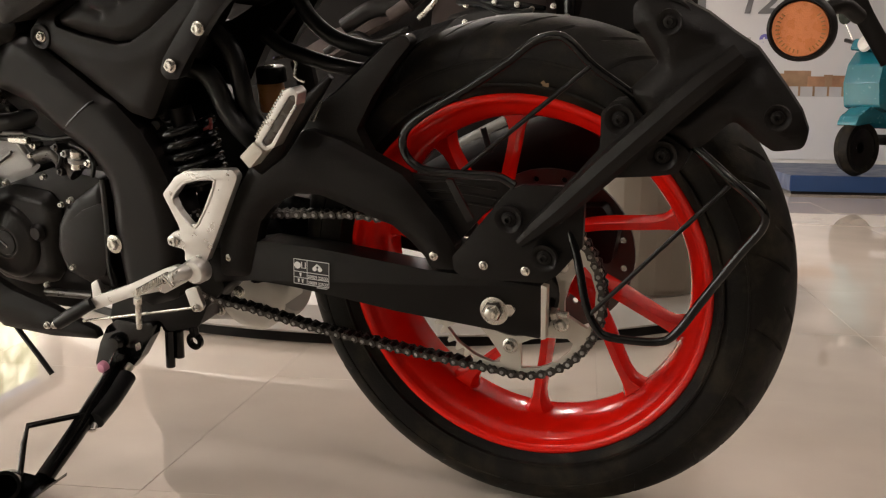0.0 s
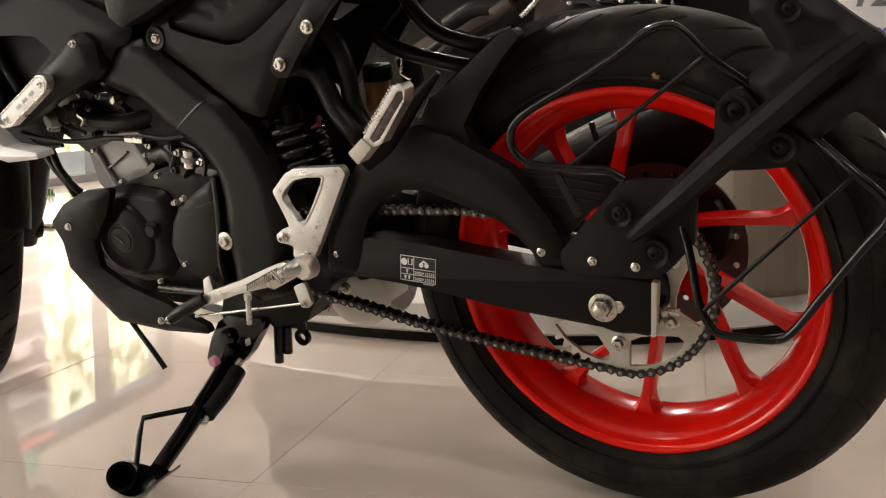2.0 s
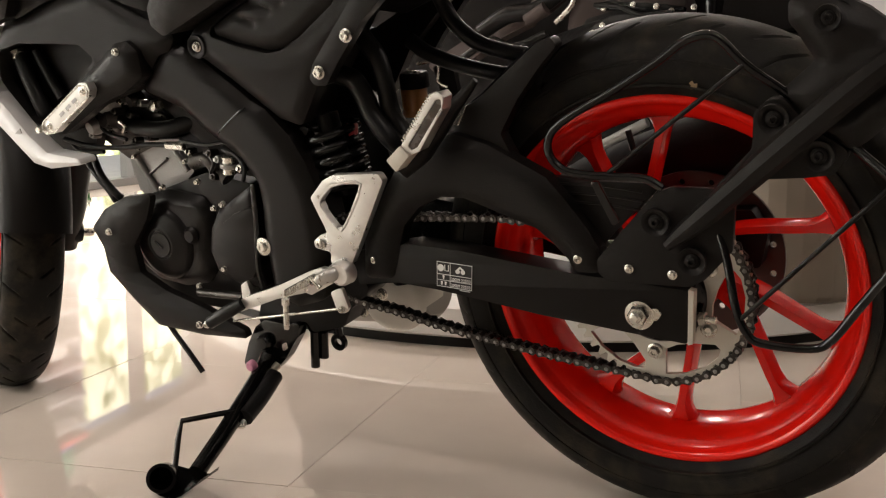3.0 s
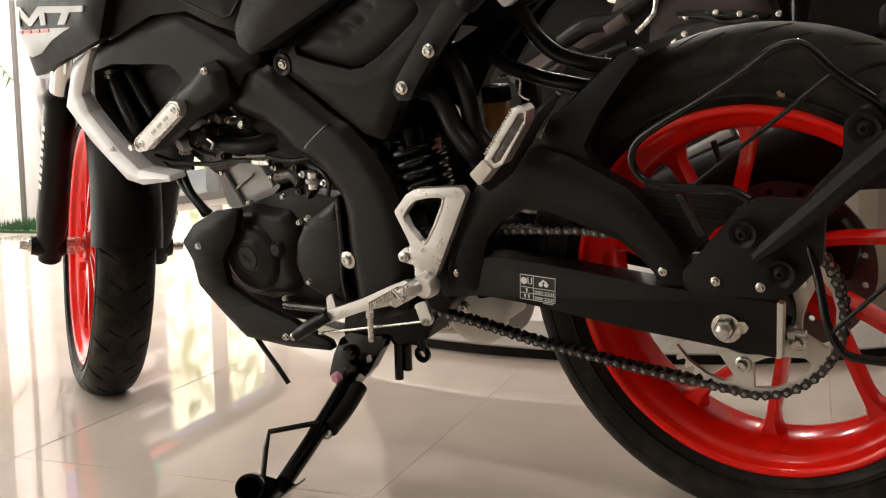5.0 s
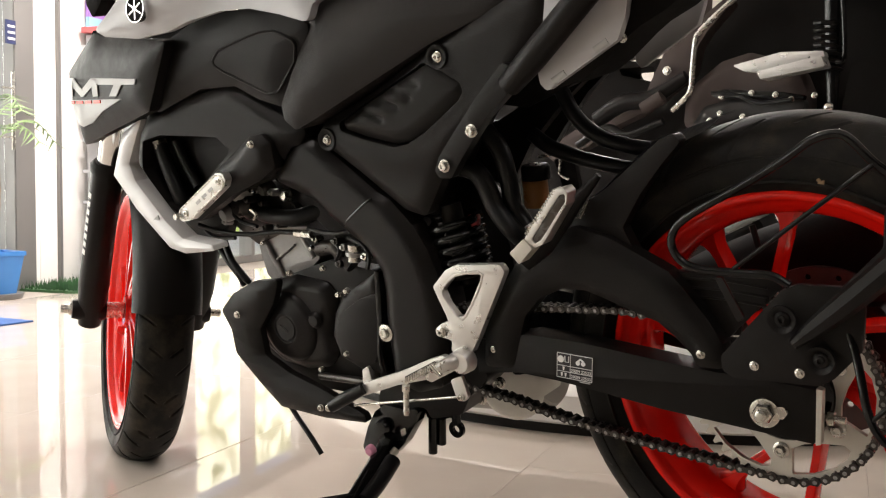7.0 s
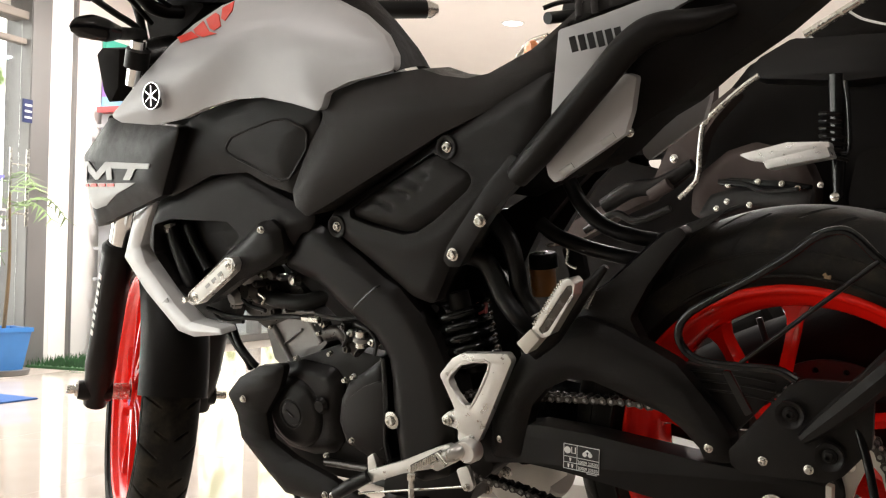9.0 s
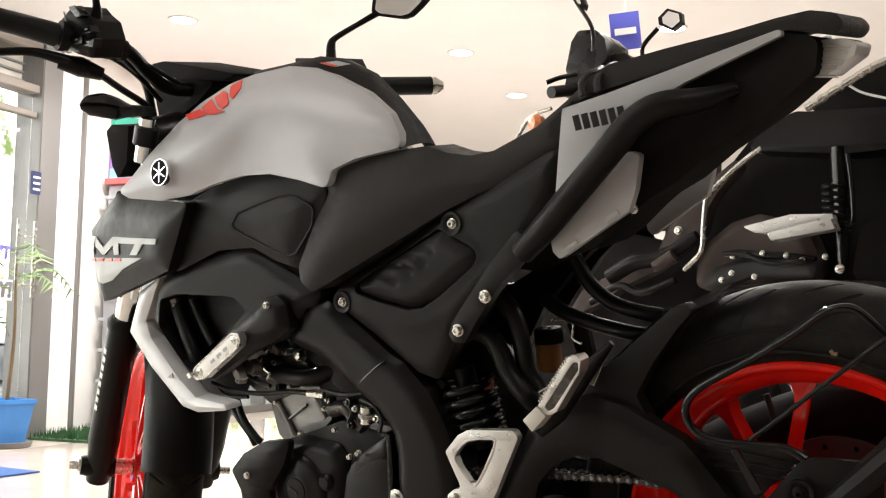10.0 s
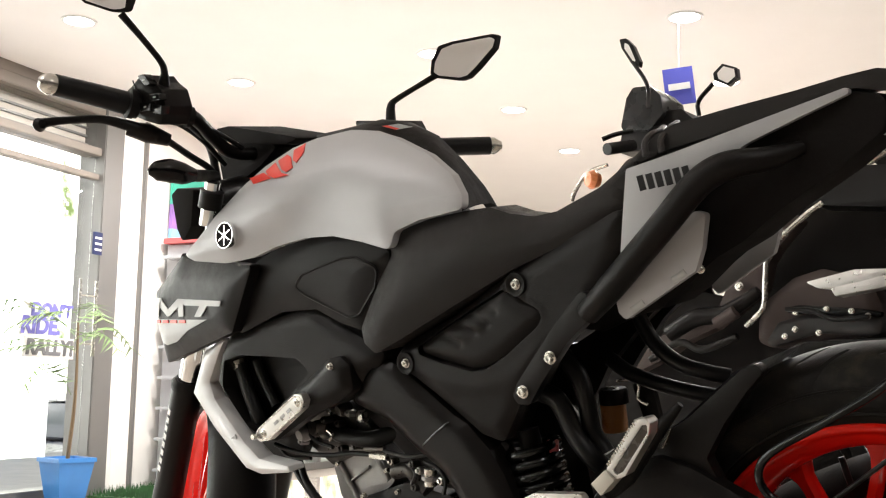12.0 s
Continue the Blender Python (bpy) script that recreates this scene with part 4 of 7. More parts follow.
# side cover: raised insert with slanting ribs, fixings
pleats = creases(([(-0.5617, 0.6631), (-0.5185, 0.6434)], 0.0055, 0.0042), ([(-0.5318, 0.6779), (-0.4906, 0.6582)], 0.0055, 0.0042), ([(-0.5069, 0.6909), (-0.4677, 0.6698)], 0.005, 0.0042), ([(-0.4844, 0.7037), (-0.4522, 0.6858)], 0.004, 0.0042), ([(-0.55, 0.672), (-0.505, 0.651)], -0.002, 0.005), ([(-0.52, 0.686), (-0.478, 0.664)], -0.002, 0.005))
part("cover_insert", prof([(-0.486 + (x + 0.486) * 0.972, 0.659 + (z - 0.659) * 0.945) for x, z in INS], -0.1185, 0.010, r=0.010, bev=0.003, bulge=0.0075, soft=0.020, grid=0.004, sculpt=pleats), MATT, bike, smooth=60)
for c in [(-0.413, -0.124, 0.72), (-0.621, -0.124, 0.618)]:
    part("bolt_seat", lathe([(0.0165, 0), (0.0155, 0.0035), (0.0115, 0.0035), (0.009, 0.001)], c, (0, -1, 0), 24), MATT, bike)
    bolt(c, 0.0068, bike, hexed=False, washer=1.35)
SUB = [(-0.428, 0.575), (-0.419, 0.592), (-0.397, 0.617), (-0.347, 0.671), (-0.306, 0.708), (-0.291, 0.698), (-0.296, 0.675), (-0.338, 0.641), (-0.382, 0.591), (-0.402, 0.565), (-0.42, 0.565)]
for flip in (False, True):
    part("subframe_bracket", prof(SUB, -0.138, 0.016, r=0.008, bev=0.004, flip=flip), SATIN, bike)
for c in [(-0.361, -0.139, 0.626), (-0.409, -0.139, 0.582)]:
    bolt(c, 0.0078, bike, washer=1.4, h=0.008)

# seat, pillion seat and tail
bm = bmesh.new()
rows = []
for x, z, w in ((-0.56, 0.780, 0.075), (-0.50, 0.768, 0.085), (-0.44, 0.764, 0.100), (-0.38, 0.772, 0.110), (-0.32, 0.795, 0.112), (-0.27, 0.835, 0.105), (-0.235, 0.862, 0.100)):
    rows.append([bm.verts.new((x, w * y, z + 0.006 - 0.012 * y * y)) for y in (-1, -0.6, -0.2, 0.2, 0.6, 1)] + [bm.verts.new((x, w * y, z - 0.06)) for y in (1, -1)])
for i in range(6):
    for j in range(8):
        bm.faces.new((rows[i][j], rows[i][(j + 1) % 8], rows[i + 1][(j + 1) % 8], rows[i + 1][j]))
bm.faces.new(rows[0])
bm.faces.new(rows[-1][::-1])
part("rider_seat", bm, VINYL, bike, "black vinyl rider seat", smooth=60)
PIL = [(-0.204, 0.88), (-0.175, 0.893), (-0.113, 0.901), (-0.036, 0.909), (0.013, 0.916), (0.048, 0.919), (0.075, 0.912), (0.083, 0.899), (0.074, 0.888), (0.024, 0.902), (-0.037, 0.888), (-0.114, 0.876), (-0.19, 0.863), (-0.208, 0.865)]
part("pillion_seat", prof(PIL, (-0.095, 0.12, 0.15, -0.1, 0.9), 0.10, r=0.020, bev=0.018), VINYL, bike, "raised black vinyl pillion seat")
part("seat_strap", tube([(-0.208, -0.118, 0.86), (-0.211, -0.112, 0.876), (-0.207, -0.1, 0.887), (-0.216, -0.06, 0.893), (-0.269, 0.05, 0.905)], 0.0045, flat=0.5), VINYL, bike)
part("seat_strap", tube([(-0.187, -0.118, 0.862), (-0.19, -0.112, 0.877), (-0.187, -0.1, 0.887), (-0.199, -0.06, 0.896), (-0.249, 0.05, 0.908)], 0.0045, flat=0.5), VINYL, bike)
UNDER = [(-0.249, 0.798), (-0.17, 0.822), (-0.108, 0.857), (-0.038, 0.881), (0.019, 0.9), (0.056, 0.889), (0.05, 0.854), (0.0422, 0.8481), (-0.0004, 0.8182), (-0.0703, 0.7788), (-0.1126, 0.7491), (-0.1454, 0.7333), (-0.1631, 0.7208), (-0.1966, 0.6928), (-0.2205, 0.6785), (-0.277, 0.664)]
part("tail_body", prof(UNDER, (-0.080, 0.08, 0.0, 0.0, 0.8), 0.085, r=0.015, bev=0.010), DULLB, bike)
part("grab_rail", tube([(-0.302, -0.135, 0.679), (-0.262, -0.142, 0.709), (-0.217, -0.145, 0.747), (-0.176, -0.145, 0.783), (-0.142, -0.142, 0.815), (-0.117, -0.138, 0.831), (-0.094, -0.132, 0.837), (-0.065, -0.115, 0.838), (-0.035, -0.085, 0.846)], [0.015, 0.017, 0.017, 0.017, 0.017, 0.017, 0.016, 0.014, 0.008], seg=14), MATT, bike, "thick matt black grab rail")
bolt((-0.161, -0.105, 0.722), 0.0045, bike, STEEL, hexed=False)
for x, z in ((-0.2341, 0.6841), (-0.1803, 0.7160)):
    part("panel_dimple", tube([(x - 0.008, -0.1258 + 0.15 * (x + 0.192), z - 0.004), (x + 0.008, -0.1258 + 0.15 * (x + 0.208), z + 0.005)], 0.0042, smooth=False, seg=10, flat=0.3), GREYPRINT, bike)
part("tail_light", prof([(0.035, 0.864), (0.047, 0.888), (0.075, 0.886), (0.09, 0.879), (0.085, 0.867), (0.055, 0.849), (0.037, 0.854)], -0.055, 0.055, r=0.006, bev=0.008), LENS, bike, "clear ribbed tail light lens")
for k in range(6):
    pts = [(0.048, 0.883), (0.082, 0.877), (0.082, 0.875), (0.048, 0.88)]
    dz = -0.006 * k
    part("lens_rib", prof([(x - 0.003 * k, z + dz) for x, z in pts], -0.0575, 0.004, r=0, bev=0.0008), LENS, bike)
base, tip = Vector((-0.211, -0.137, 0.828)), Vector((-0.148, -0.124, 0.833))
d = tip - base
for i in range(6):
    b = box(0, d.length / 6 * 0.72, -0.0012, 0.0005, -0.0085, 0.0095)
    moved(b, Matrix.Translation(base + d * (i / 6) + Vector((0, -0.001, 0))) @ Matrix.Rotation(math.atan2(d.y, d.x), 4, 'Z') @ Matrix.Rotation(-0.16, 4, 'Y'))
    part("tail_print", b, BLACKPRINT, bike)

# front frame, radiator shroud and slider
BACK = [(-1.104, 0.585), (-1.068, 0.633), (-1.027, 0.664), (-0.925, 0.688), (-0.849, 0.697), (-0.794, 0.69), (-0.694, 0.628), (-0.728, 0.606), (-0.766, 0.565), (-0.868, 0.534), (-0.926, 0.447), (-0.997, 0.456), (-1.033, 0.484), (-1.097, 0.556)]
part("radiator_guard", prof(BACK, -0.080, 0.02, r=0.006, bev=0.003), MATT, bike)
UPF = [(-1.035, 0.636), (-1.007, 0.667), (-0.918, 0.689), (-0.832, 0.702), (-0.799, 0.705), (-0.658, 0.633), (-0.676, 0.612), (-0.697, 0.608), (-0.711, 0.592), (-0.739, 0.568), (-0.775, 0.556), (-0.847, 0.534), (-0.922, 0.495), (-0.964, 0.494), (-0.983, 0.505), (-1.033, 0.561), (-1.054, 0.589)]
UPH = [(-1.017, 0.626), (-0.97, 0.635), (-0.839, 0.629), (-0.811, 0.606), (-0.957, 0.507), (-0.993, 0.522), (-1.03, 0.578)]
SHR = [(-1.0126, 0.6653), (-1.0922, 0.637), (-1.1399, 0.5664), (-1.0678, 0.5123), (-0.964, 0.4554), (-0.9145, 0.4507), (-0.8269, 0.4627), (-0.8318, 0.4709), (-0.9201, 0.4734), (-0.9697, 0.4968), (-1.0621, 0.5585), (-1.0777, 0.5879), (-1.0402, 0.6354)]
HOLD = [(-0.789, 0.608), (-0.757, 0.629), (-0.733, 0.632), (-0.715, 0.618), (-0.713, 0.582), (-0.75, 0.562), (-0.817, 0.539), (-0.898, 0.498), (-0.943, 0.499), (-0.949, 0.51), (-0.878, 0.556)]
SLIDE = [(-0.9146, 0.51), (-0.9099, 0.5206), (-0.8125, 0.5794), (-0.7979, 0.5791), (-0.7935, 0.5691), (-0.7993, 0.5575), (-0.8857, 0.5057), (-0.9063, 0.5029)]
for flip in (False, True):
    part("front_spar", prof(UPF, -0.124, 0.045, r=0.012, bev=0.004, holes=[UPH], bulge=0.013, soft=0.020, grid=0.008, flip=flip, relax=0.007), MATT, bike, smooth=60)
    part("radiator_shroud", prof(SHR, (-0.148, -0.2, 0.08, -0.98, 0.55), 0.03, r=0.006, bev=0.003, bulge=0.008, soft=0.016, grid=0.008, flip=flip), LITSILVER, bike, "light grey radiator shroud")
    part("slider_mount", prof(HOLD, -0.145, 0.022, r=0.010, bev=0.003, bulge=0.012, soft=0.018, grid=0.007, flip=flip, relax=0.007), MATT, bike, smooth=60)
    part("frame_slider", prof(SLIDE, -0.172, 0.014, r=0.005, bev=0.003, flip=flip), CAST, bike, "bare aluminium slider plate")
part("slider_rim", tube([(-0.854 + (p.x + 0.854) * 0.93, -0.1722, 0.5415 + (p.y - 0.5415) * 0.90) for p in rounded(SLIDE, 0.006)], 0.0014, n=1, seg=6, closed=True), STEEL, bike)
for c in [(-0.8089, -0.1715, 0.5673), (-0.8945, -0.1715, 0.5166)]:
    bolt(c, 0.0060, bike, STEEL, hexed=False, h=0.003)
for k in range(3):
    part("slider_print", prof([(-0.868 + 0.016 * k, 0.534 + 0.0095 * k), (-0.858 + 0.016 * k, 0.540 + 0.0095 * k), (-0.855 + 0.016 * k, 0.536 + 0.0095 * k), (-0.865 + 0.016 * k, 0.530 + 0.0095 * k)], -0.1726, 0.001, r=0, bev=0), ENGINE, bike)
bolt((-0.744, -0.156, 0.619), 0.0060, bike, hexed=False, washer=1.2)
part("slider_tab", lathe([(0, 0), (0.005, 0), (0.005, 0.006), (0, 0.006)], (-0.912, -0.175, 0.512), (0, -1, 0), 6), STEEL, bike)
part("radiator_hose", tube([(-1.014, -0.105, 0.614), (-1.001, -0.108, 0.582), (-0.983, -0.108, 0.532), (-0.982, -0.1, 0.505)], 0.0125), HOSE, bike)
part("hose_cap", tube([(-1.018, -0.105, 0.621), (-1.014, -0.105, 0.609)], 0.0135, smooth=False, seg=16), STEEL, bike)
part("radiator_hose", tube([(-0.991, -0.09, 0.618), (-0.975, -0.09, 0.581), (-0.953, -0.09, 0.543)], 0.009), HOSE, bike)
part("shroud_print", prof([(-0.999, 0.5), (-0.986, 0.508), (-0.984, 0.501), (-0.997, 0.491)], -0.1560, 0.002, r=0, bev=0), GREYPRINT, bike)

# fork, axle and front mudguard, turned with the handlebar
def steered(name, bm, mat, label="", smooth=46):
    return part(name, moved(bm, STEER), mat, bike, label, smooth)


LEG = STEER_AXIS
for sy in (-1, 1):
    y = 0.100 * sy
    a = FRONT + Vector((0, y, 0))
    steered("fork_slider", tube([a - LEG * 0.03, a + LEG * 0.06, a + LEG * 0.10, a + LEG * 0.305], [0.022, 0.029, 0.028, 0.028], seg=18, n=2), SATIN, "satin black fork slider")
    steered("fork_seal", lathe([(0.020, 0), (0.030, 0), (0.031, 0.012), (0.024, 0.02), (0.020, 0.02)], a + LEG * 0.300, LEG, 20), MATT)
    steered("fork_tube", tube([a + LEG * 0.28, a + LEG * 0.66], 0.0195, smooth=False, seg=18), CHROME, "polished fork tube")
    steered("fork_foot", lathe([(0, -0.035), (0.018, -0.035), (0.021, -0.02), (0.021, 0.02), (0.018, 0.028), (0, 0.028)], a, (0, 1, 0), 18), SATIN)
steered("front_axle", tube([FRONT + Vector((0, -0.155, 0)), FRONT + Vector((0, 0.15, 0))], 0.008, smooth=False), STEEL)
steered("axle_nut", lathe([(0, 0), (0.013, 0), (0.013, 0.012), (0.009, 0.014), (0.009, 0.022), (0, 0.022)], FRONT + Vector((0, -0.128, 0)), (0, -1, 0), 6), STEEL)
steered("hub_spacer", tube([FRONT + Vector((0, -0.085, 0)), FRONT + Vector((0, -0.04, 0))], 0.016, smooth=False, seg=18), STEEL)
steered("front_mudguard", lathe([(0.262, -0.060), (0.276, -0.0585), (0.290, -0.051), (0.301, -0.038), (0.308, -0.021), (0.311, 0.0), (0.308, 0.021), (0.301, 0.038), (0.290, 0.051), (0.276, 0.0585), (0.262, 0.060), (0.262, 0.056), (0.284, 0.049), (0.299, 0.021), (0.302, 0), (0.299, -0.021), (0.284, -0.049), (0.262, -0.056)], FRONT, (0, -1, 0), 48, start=7, sweep=123, closed_profile=True), MATT, "matt black front mudguard")
for sy in (-1, 1):
    steered("mudguard_stay", tube([FRONT + Vector((0.05, 0.070 * sy, 0.235)), FRONT + Vector((0.075, 0.082 * sy, 0.20)), FRONT + Vector((0.085, 0.098 * sy, 0.165))], [0.012, 0.012, 0.010], seg=10, flat=0.5), MATT)
for i in range(8):
    p = FRONT + Vector((0, -0.100, 0)) + LEG * (0.13 + 0.017 * i)
    steered("fork_print", moved(box(-0.0045, 0.0045, -0.0005, 0.0012, -0.0048, 0.0052), Matrix.Translation(p + Vector((0.0105, -0.0262, 0))) @ Matrix.Rotation(radians(26), 4, 'Y') @ Matrix.Rotation(radians(22), 4, 'Z')), WHITE)
steered("lower_clamp", moved(box(-0.035, 0.035, -0.13, 0.13, -0.02, 0.02, 0.01), Matrix.Translation(FRONT + LEG * 0.50 + Vector((0.02, 0, 0))) @ Matrix.Rotation(radians(26), 4, 'Y')), SATIN)
steered("upper_clamp", moved(box(-0.035, 0.045, -0.13, 0.13, -0.014, 0.014, 0.008), Matrix.Translation(FRONT + LEG * 0.655 + Vector((0.02, 0, 0))) @ Matrix.Rotation(radians(26), 4, 'Y')), SATIN)

# handlebar and its fittings
part("handlebar", tube([(-1.04, -0.385, 1.082), (-1.015, -0.265, 1.053), (-0.999, -0.2, 1.036), (-0.988, -0.165, 1.028), (-1.007, -0.11, 0.995), (-1.007, -0.06, 0.969), (-0.945, 0.06, 0.968), (-0.913, 0.14, 0.963), (-0.849, 0.26, 0.953), (-0.779, 0.366, 0.946)], 0.0115, seg=12), SATIN, bike, "black tapered handlebar")
part("grip", tube([(-1.033, -0.375, 1.081), (-1.027, -0.32, 1.068), (-1.015, -0.268, 1.053)], [0.0165, 0.0175, 0.0185], seg=16), HOSE, bike, "black rubber grip")
part("bar_end", tube([(-1.040, -0.396, 1.0855), (-1.0385, -0.391, 1.0845), (-1.036, -0.382, 1.0825), (-1.033, -0.372, 1.08)], [0.007, 0.0125, 0.0165, 0.0155], n=2, seg=16), STEEL, bike, "bare steel bar end")
part("grip", tube([(-0.849, 0.265, 0.954), (-0.787, 0.352, 0.947)], 0.0170, smooth=False, seg=16), HOSE, bike)
part("bar_end", tube([(-0.788, 0.35, 0.947), (-0.782, 0.359, 0.946), (-0.774, 0.37, 0.945)], [0.0150, 0.0160, 0.009], n=2, seg=14), STEEL, bike)
SW = [(-1.035, 1.0793), (-1.004, 1.094), (-0.9863, 1.0925), (-0.9743, 1.0791), (-0.9551, 1.0653), (-0.9481, 1.0377), (-0.955, 1.0259), (-0.967, 1.0112), (-1.0017, 1.0226), (-1.0437, 1.0407), (-1.0464, 1.0634)]
switch = part("switch_box", prof(SW, -0.243, 0.05, r=0.006, bev=0.003, bulge=0.008, soft=0.012, grid=0.006), MATT, bike, "matt black handlebar switch box", smooth=60)
for pts in ([(-0.9882, 1.0908), (-0.9718, 1.0904), (-0.9567, 1.0722), (-0.9702, 1.0711)], [(-0.9628, 1.0578), (-0.9414, 1.0558), (-0.9379, 1.045), (-0.9607, 1.0471)], [(-0.99, 1.0486), (-0.9639, 1.046), (-0.964, 1.0322), (-0.9901, 1.0347)], [(-0.959, 1.0417), (-0.9342, 1.0359), (-0.9398, 1.0232), (-0.9591, 1.028)]):
    part("switch", prof(pts, -0.260, 0.014, r=0.002, bev=0.002), GLOSSB, switch)
    part("switch_mark", prof([(pts[0][0] * 0.5 + pts[2][0] * 0.5 + dx, pts[0][1] * 0.5 + pts[2][1] * 0.5 + dz) for dx, dz in ((-0.003, 0.001), (0.003, 0.001), (0.003, -0.001), (-0.003, -0.001))], -0.2606, 0.001, r=0, bev=0), GREYPRINT, switch)
part("switch_seam", tube([(-1.012, -0.252, 1.088), (-1.005, -0.2525, 1.060), (-1.015, -0.2515, 1.036)], 0.0012, seg=5), GLOSSB, switch)
for y, rr in ((-0.264, 0.0235), (-0.258, 0.0215), (-0.198, 0.0185), (-0.175, 0.0175)):
    q = Vector((-1.006, -0.232, 1.044)) - Vector((-1.015, -0.265, 1.053))
    c = Vector((-1.015, -0.265, 1.053)) + q * ((y + 0.265) / 0.033)
    part("bar_collar", tube([c, c + q.normalized() * 0.009], rr, smooth=False, seg=18), MATT, bike)
part("horn_button", lathe([(0, 0.006), (0.006, 0.005), (0.007, 0)], (-0.998, -0.252, 1.044), (0.2, -1, 0), 14), HOSE, switch)
part("clutch_lever", tube([(-1.087, -0.375, 1.029), (-1.081, -0.365, 1.032), (-1.065, -0.34, 1.033), (-1.036, -0.3, 1.03), (-1.022, -0.265, 1.019), (-1.001, -0.225, 1)], [0.010, 0.007, 0.006, 0.007, 0.009, 0.011], seg=10, flat=0.8), SATIN, bike, "black clutch lever")
part("lever_ball", lathe([(0, -0.011), (0.007, -0.009), (0.011, 0), (0.007, 0.009), (0, 0.011)], (-1.087, -0.375, 1.029), (1, 0, 0), 14), SATIN, bike)
part("lever_perch", tube([(-1.028, -0.262, 1.015), (-1.013, -0.235, 1.005), (-1.001, -0.205, 0.992)], [0.011, 0.016, 0.010], seg=12), MATT, bike)
part("switch_cable", tube([(-1.002, -0.22, 1.032), (-1.007, -0.17, 1.015), (-1.022, -0.12, 0.991), (-1.038, -0.07, 0.954)], 0.0045), HOSE, bike)
part("switch_cable", tube([(-0.999, -0.21, 1.039), (-0.99, -0.165, 1.022), (-0.996, -0.11, 1.002), (-0.998, -0.06, 0.977)], 0.004), HOSE, bike)
part("clutch_cable", tube([(-0.997, -0.21, 0.99), (-1.001, -0.17, 0.967), (-1.011, -0.12, 0.942), (-1.052, -0.08, 0.919)], 0.0055), HOSE, bike)
part("brake_hose", tube([(-0.998, -0.2, 1.04), (-1.004, -0.15, 1.011), (-1.034, -0.1, 0.983), (-1.05, -0.08, 0.928)], 0.007), HOSE, bike)
stem = part("mirror", tube([(-0.975, -0.225, 1.04), (-0.973, -0.225, 1.067), (-0.962, -0.228, 1.091), (-0.959, -0.235, 1.109), (-0.966, -0.26, 1.146), (-0.975, -0.285, 1.182)], [0.011, 0.011, 0.006, 0.005, 0.005, 0.006], seg=10), MATT, bike, "black mirror on a bent stem")
ML = (-0.300, 2.0, 0.8, -1.0, 1.22)
part("head", prof([(-1.017, 1.218), (-1.005, 1.201), (-0.983, 1.185), (-0.975, 1.186), (-0.977, 1.205), (-0.987, 1.243), (-1.006, 1.265), (-1.018, 1.254)], ML, 0.012, r=0.006, bev=0.004), MATT, stem)
ML2 = (-0.3045, 2.0, 0.8, -1.0, 1.22)
part("glass", prof([(-1.012, 1.217), (-1.003, 1.204), (-0.982, 1.189), (-0.975, 1.19), (-0.978, 1.205), (-0.987, 1.239), (-1.004, 1.259), (-1.014, 1.249)], ML2, 0.002, r=0.005, bev=0), MIRROR, stem, "silvered mirror glass")
stem2 = part("mirror", tube([(-0.885, 0.195, 1.006), (-0.885, 0.2, 1.033), (-0.881, 0.21, 1.045), (-0.865, 0.25, 1.066), (-0.845, 0.29, 1.087)], [0.010, 0.008, 0.0055, 0.005, 0.006], seg=10), MATT, bike, "black mirror on a bent stem")
MR = (0.330, 1.4, 0.5, -0.80, 1.15)
part("head", prof([(-0.83, 1.085), (-0.832, 1.11), (-0.828, 1.138), (-0.813, 1.145), (-0.768, 1.155), (-0.763, 1.15), (-0.763, 1.126), (-0.778, 1.089), (-0.787, 1.072), (-0.795, 1.068), (-0.823, 1.077)], MR, 0.014, r=0.006, bev=0.004), MATT, stem2)
MR2 = (0.3260, 1.4, 0.5, -0.80, 1.15)
part("glass", prof([(-0.825, 1.088), (-0.826, 1.107), (-0.822, 1.131), (-0.81, 1.139), (-0.769, 1.148), (-0.764, 1.143), (-0.765, 1.126), (-0.779, 1.093), (-0.787, 1.077), (-0.795, 1.074), (-0.819, 1.081)], MR2, 0.002, r=0.005, bev=0), MIRROR, stem2, "silvered mirror glass")
part("control_block", prof([(-0.921, 1.013), (-0.807, 0.996), (-0.797, 0.976), (-0.917, 0.994)], 0.14, 0.05, r=0.004, bev=0.004), MATT, bike)
DASH = [(-1.081, 1.011), (-1.073, 1.021), (-1.042, 1.021), (-0.928, 0.992), (-0.868, 0.976), (-0.904, 0.97), (-1.017, 0.989)]
part("dash_stay", prof([(-1.091, 0.99), (-1.016, 0.991), (-0.932, 0.972), (-0.98, 0.945), (-1.045, 0.921), (-1.084, 0.92)], -0.04, 0.06, r=0.006, bev=0.006), DULLB, bike)
part("instrument", prof(DASH, -0.05, 0.12, r=0.006, bev=0.006), DULLB, bike, "black instrument housing")
LAMP = [(-1.198, 0.919), (-1.179, 0.929), (-1.133, 0.922), (-1.152, 0.858), (-1.181, 0.832), (-1.193, 0.856)]
part("headlamp_cowl", prof(LAMP, -0.07, 0.10, r=0.006, bev=0.006), DULLB, bike)
part("fork_top", tube([(-1.003, -0.15, 0.853), (-0.974, -0.15, 0.92)], 0.0125, smooth=False, seg=18), CHROME, bike)
part("fork_clamp", tube([(-0.99, -0.15, 0.88), (-0.978, -0.15, 0.906)], 0.0195, smooth=False, seg=18), SATIN, bike)
part("clamp_arm", tube([(-0.992, -0.14, 0.901), (-1.016, -0.08, 0.907), (-1.051, 0, 0.915)], [0.020, 0.022, 0.024], seg=10), MATT, bike)
